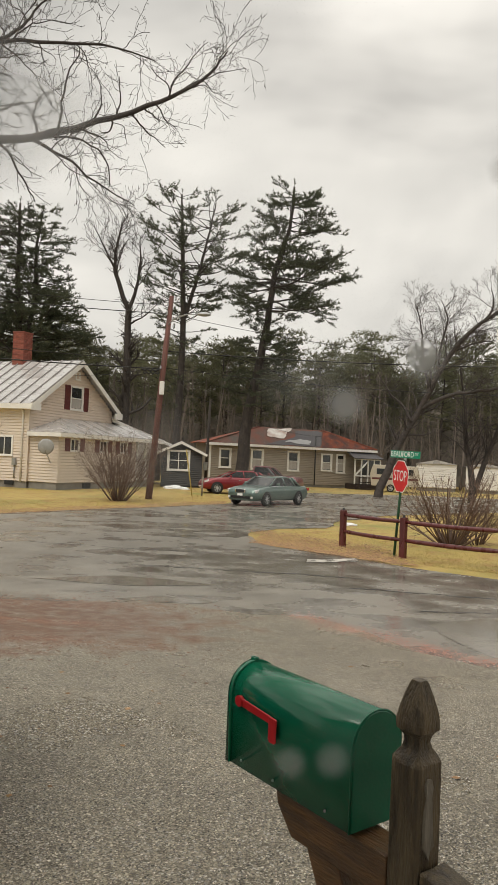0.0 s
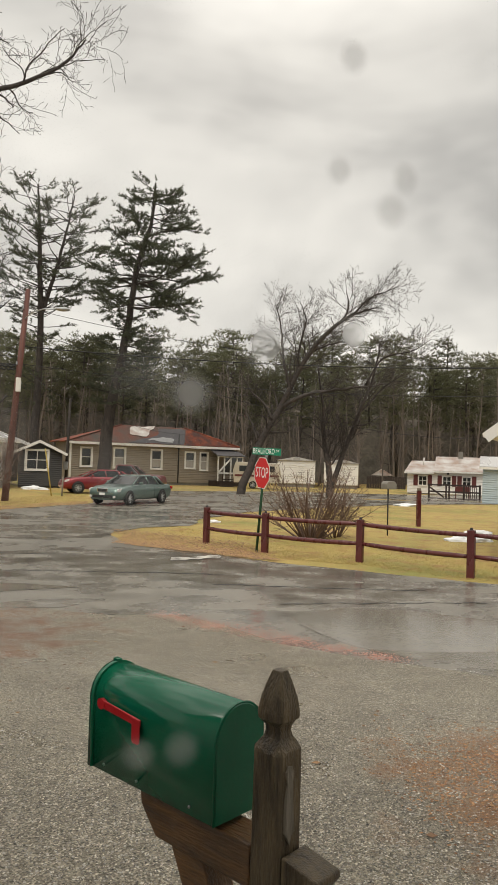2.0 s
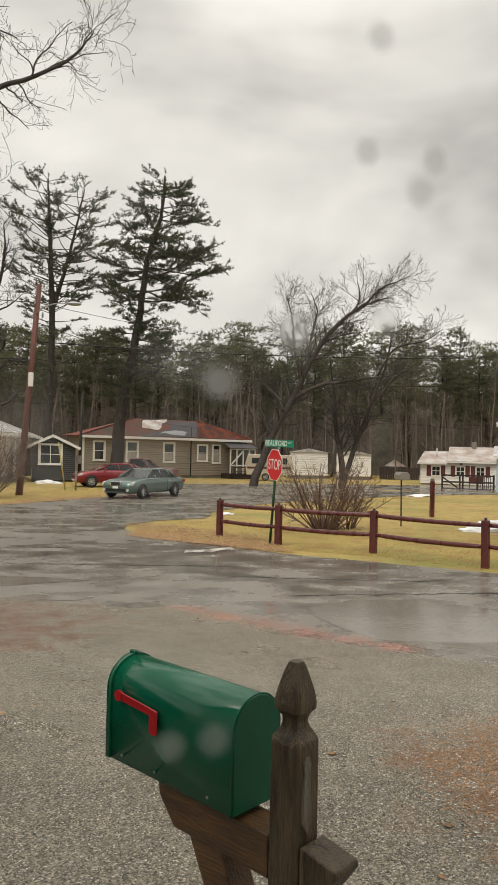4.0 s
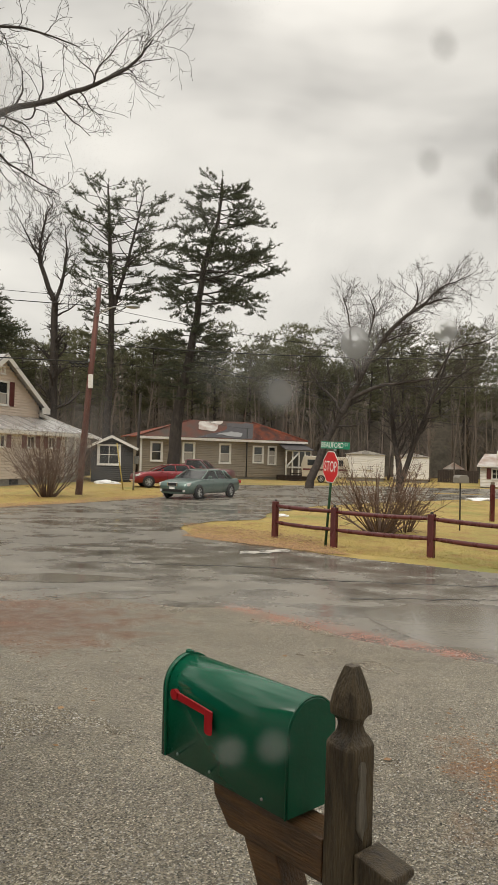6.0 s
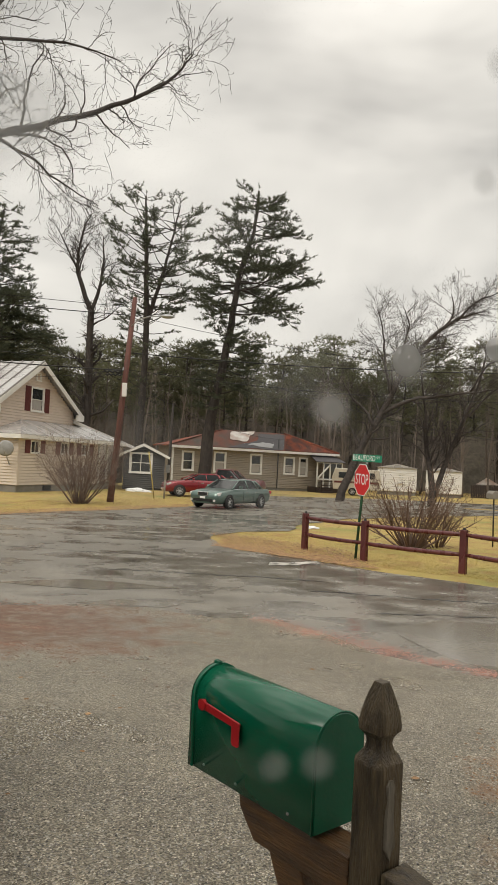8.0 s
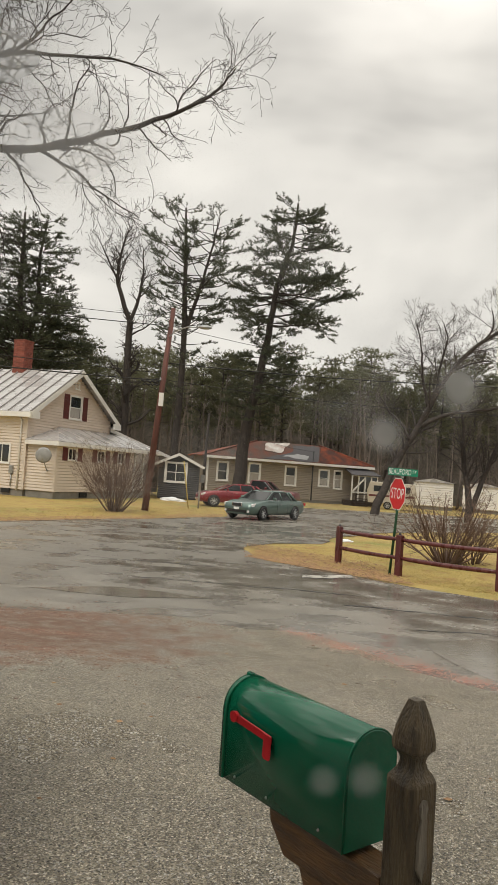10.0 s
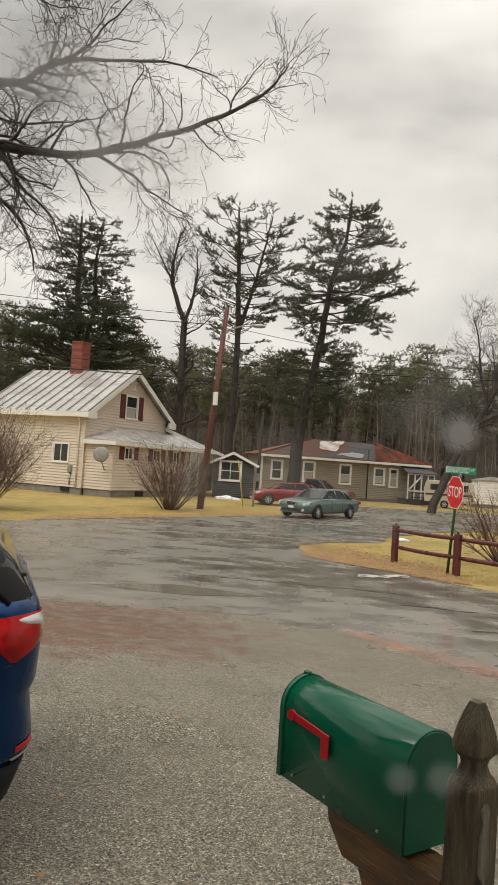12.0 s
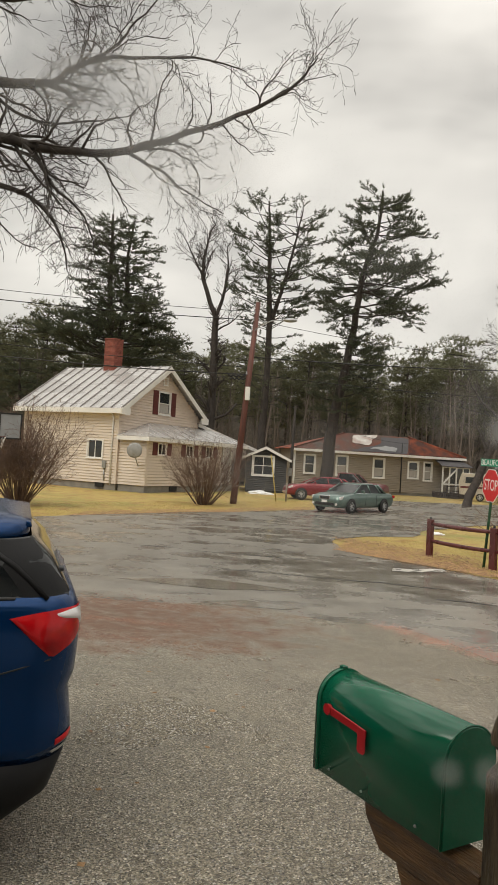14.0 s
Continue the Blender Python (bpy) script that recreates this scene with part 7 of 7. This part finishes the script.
# shallow puddles along the edge between road and gravel
PUDDLE = material("brown_puddle_water", (0.20, 0.178, 0.145), 0.10, (0.16, 0.142, 0.118), 1.2, spec=0.6, bump=0.06, bump_scale=18)
for pts, seed in (([(2.5, 9.9), (3.4, 10.5), (4.6, 10.3), (6.2, 8.9), (7.5, 6.6), (5.0, 6.55), (3.8, 7.3), (3.1, 7.95), (2.7, 8.9)], 2), ([(-1.9, 10.75), (-1.2, 11.15), (-0.3, 10.95), (-0.5, 10.7), (-1.3, 10.6)], 7), ([(0.0, 10.3), (0.6, 10.55), (1.2, 10.25), (0.7, 10.05)], 9), ([(-3.6, 12.2), (-2.2, 12.9), (-0.4, 12.5), (-1.6, 11.9)], 11)):
    tagged(outline_sheet("puddle", pts, 0.005, PUDDLE, 0.10, seed=seed), "shallow muddy puddle on the road", "puddle", kind="structure")
# cracks in the old asphalt
for k, (a, b) in enumerate((((2.6, 10.9), (6.0, 10.6)), ((-2.0, 14.2), (2.2, 13.4)), ((1.8, 12.6), (5.5, 11.8)), ((-5.0, 17.0), (-0.6, 16.2)))):
    rng = random.Random(90 + k)
    bm = bmesh.new()
    n = 40
    up, lo = [], []
    off = 0.0
    for i in range(n + 1):
        t = i / n
        off += rng.uniform(-0.05, 0.05)
        x, y = a[0] + (b[0] - a[0]) * t, a[1] + (b[1] - a[1]) * t + off
        w = rng.uniform(0.008, 0.035)
        z = ground_z(x, y) + 0.005
        up.append(bm.verts.new((x, y + w, z))), lo.append(bm.verts.new((x, y - w, z)))
    for i in range(n):
        bm.faces.new((up[i], up[i + 1], lo[i + 1], lo[i]))
    tagged(part("road_crack", bm, CRACK if k else material("dark_crack", (0.03, 0.028, 0.026), 0.6)), "dark crack in the wet asphalt", "crack", kind="structure")
    CRACK = bpy.data.materials["dark_crack"]

scatter("loose_leaves", 60, near_lot, lambda r: 0.014 + 0.02 * r.random(), LEAF_MIX, "single brown leaves lying on the gravel", "leaves", 95, 0.3, 0.004)

# ---- the house that the camera looks out of: wall, window and wet pane ----
home = thing("own_house", Matrix.Identity(4), "white clapboard house wall around a rain-wet window", "house")
WX0, WX1, WZ0, WZ1 = -0.75, 0.75, 1.35, 2.95
for a in ((-5.0, WX0, -0.3, 4.4), (WX1, 5.0, -0.3, 4.4), (WX0, WX1, -0.3, WZ0), (WX0, WX1, WZ1, 4.4)):
    part("front_wall", box(a[0], a[1], 0.12, 0.26, a[2], a[3]), WHITE_WALL, home)
for x in (-5.0, 4.86):
    part("side_wall", box(x, x + 0.14, -5.0, 0.12, -0.3, 4.4), WHITE_WALL, home)
part("back_wall", box(-4.86, 4.86, -5.0, -4.86, -0.3, 4.4), WHITE_WALL, home)
part("room_floor", box(-4.85, 4.85, -4.85, 0.115, 0.45, 0.55), ARM_WOOD, home)
part("room_ceiling", box(-4.85, 4.85, -4.85, 0.115, 3.1, 3.2), WHITE_WALL, home)
part("roof", slab([(-5.4, 0.75, 4.35), (5.4, 0.75, 4.35), (5.4, -2.4, 6.3), (-5.4, -2.4, 6.3)], 0.12), DARK_ROOF, home)
part("roof", slab([(-5.4, -5.5, 4.35), (5.4, -5.5, 4.35), (5.4, -2.4, 6.3), (-5.4, -2.4, 6.3)], 0.12), DARK_ROOF, home)
sash = new("window")
sash.parent = home
for a in ((WX0, WX0 + 0.06, WZ0, WZ1), (WX1 - 0.06, WX1, WZ0, WZ1), (WX0 + 0.06, WX1 - 0.06, WZ0, WZ0 + 0.06), (WX0 + 0.06, WX1 - 0.06, WZ1 - 0.06, WZ1)):
    part("sash_frame", box(a[0] + 0.002, a[1] - 0.002, 0.15, 0.20, a[2] + 0.002, a[3] - 0.002), WHITE, sash)


def film_material(name, strength, kind, through_light=0.9):
    """Thin water on the pane: clear, with a milky film where it gathers."""
    m = bpy.data.materials.new(name)
    m.use_nodes = True
    nt = m.node_tree
    nt.nodes.clear()
    N, K = nt.nodes.new, nt.links.new
    out, mixs, clear, milk, dif, tr = N("ShaderNodeOutputMaterial"), N("ShaderNodeMixShader"), N("ShaderNodeBsdfTransparent"), N("ShaderNodeMixShader"), N("ShaderNodeBsdfDiffuse"), N("ShaderNodeBsdfTranslucent")
    tr.inputs["Color"].default_value = (0.95, 0.95, 0.95, 1)
    dif.inputs["Color"].default_value = (0.5, 0.5, 0.5, 1)
    milk.inputs[0].default_value = through_light
    K(dif.outputs[0], milk.inputs[1]), K(tr.outputs[0], milk.inputs[2])
    K(clear.outputs[0], mixs.inputs[1]), K(milk.outputs[0], mixs.inputs[2]), K(mixs.outputs[0], out.inputs[0])
    t = N("ShaderNodeTexCoord")
    mr = N("ShaderNodeMapRange")
    mr.interpolation_type = "SMOOTHSTEP"
    mr.inputs["To Max"].default_value = strength
    if kind == "drop":
        g = N("ShaderNodeTexGradient")
        g.gradient_type = "SPHERICAL"
        K(t.outputs["Object"], g.inputs["Vector"]), K(g.outputs[1], mr.inputs["Value"])
        mr.inputs["From Min"].default_value, mr.inputs["From Max"].default_value = 0.02, 0.75
    else:
        n = N("ShaderNodeTexNoise")
        n.inputs["Scale"].default_value, n.inputs["Detail"].default_value = 22.0, 2.0
        K(t.outputs["Object"], n.inputs["Vector"]), K(n.outputs[0], mr.inputs["Value"])
        mr.inputs["From Min"].default_value, mr.inputs["From Max"].default_value = 0.50, 0.75
    K(mr.outputs[0], mixs.inputs[0])
    return m


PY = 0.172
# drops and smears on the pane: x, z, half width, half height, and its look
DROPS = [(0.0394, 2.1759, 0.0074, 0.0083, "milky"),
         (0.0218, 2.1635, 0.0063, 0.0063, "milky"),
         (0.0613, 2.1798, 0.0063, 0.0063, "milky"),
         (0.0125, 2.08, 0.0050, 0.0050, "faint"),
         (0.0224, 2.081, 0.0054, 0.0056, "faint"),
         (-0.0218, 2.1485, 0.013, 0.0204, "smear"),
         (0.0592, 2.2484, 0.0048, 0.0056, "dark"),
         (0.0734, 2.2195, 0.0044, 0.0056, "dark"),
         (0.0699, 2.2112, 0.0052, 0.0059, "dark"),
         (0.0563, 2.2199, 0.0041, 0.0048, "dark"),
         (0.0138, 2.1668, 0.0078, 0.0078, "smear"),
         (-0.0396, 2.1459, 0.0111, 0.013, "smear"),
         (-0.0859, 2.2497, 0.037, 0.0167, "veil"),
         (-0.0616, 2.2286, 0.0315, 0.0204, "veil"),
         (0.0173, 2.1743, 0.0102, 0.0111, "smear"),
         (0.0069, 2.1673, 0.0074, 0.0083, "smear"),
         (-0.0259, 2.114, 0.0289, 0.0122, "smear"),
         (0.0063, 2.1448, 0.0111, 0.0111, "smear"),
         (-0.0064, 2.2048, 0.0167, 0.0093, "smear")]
pane = part("pane", box(WX0 + 0.06, WX1 - 0.06, PY, PY + 0.001, WZ0 + 0.06, WZ1 - 0.06), film_material("wet_window_glass", 0.007, "film"), sash)
pane.visible_shadow = False
LOOKS = {"milky": film_material("milky_rain_drop", 0.34, "drop"), "faint": film_material("faint_rain_drop", 0.15, "drop"),
         "dark": film_material("dark_rain_drop", 0.30, "drop", 0.42), "veil": film_material("rain_veil", 0.34, "drop"),
         "smear": film_material("thin_rain_smear", 0.07, "drop")}
disc = bpy.data.meshes.new("drop")
dv = [(0, 0, 0)] + [(math.cos(k * math.pi / 16), 0, math.sin(k * math.pi / 16)) for k in range(32)]
disc.from_pydata(dv, [], [(0, k + 1, (k + 1) % 32 + 1) for k in range(32)])
DISCS = {}
for key, mat in LOOKS.items():
    DISCS[key] = disc.copy()
    DISCS[key].materials.append(mat)
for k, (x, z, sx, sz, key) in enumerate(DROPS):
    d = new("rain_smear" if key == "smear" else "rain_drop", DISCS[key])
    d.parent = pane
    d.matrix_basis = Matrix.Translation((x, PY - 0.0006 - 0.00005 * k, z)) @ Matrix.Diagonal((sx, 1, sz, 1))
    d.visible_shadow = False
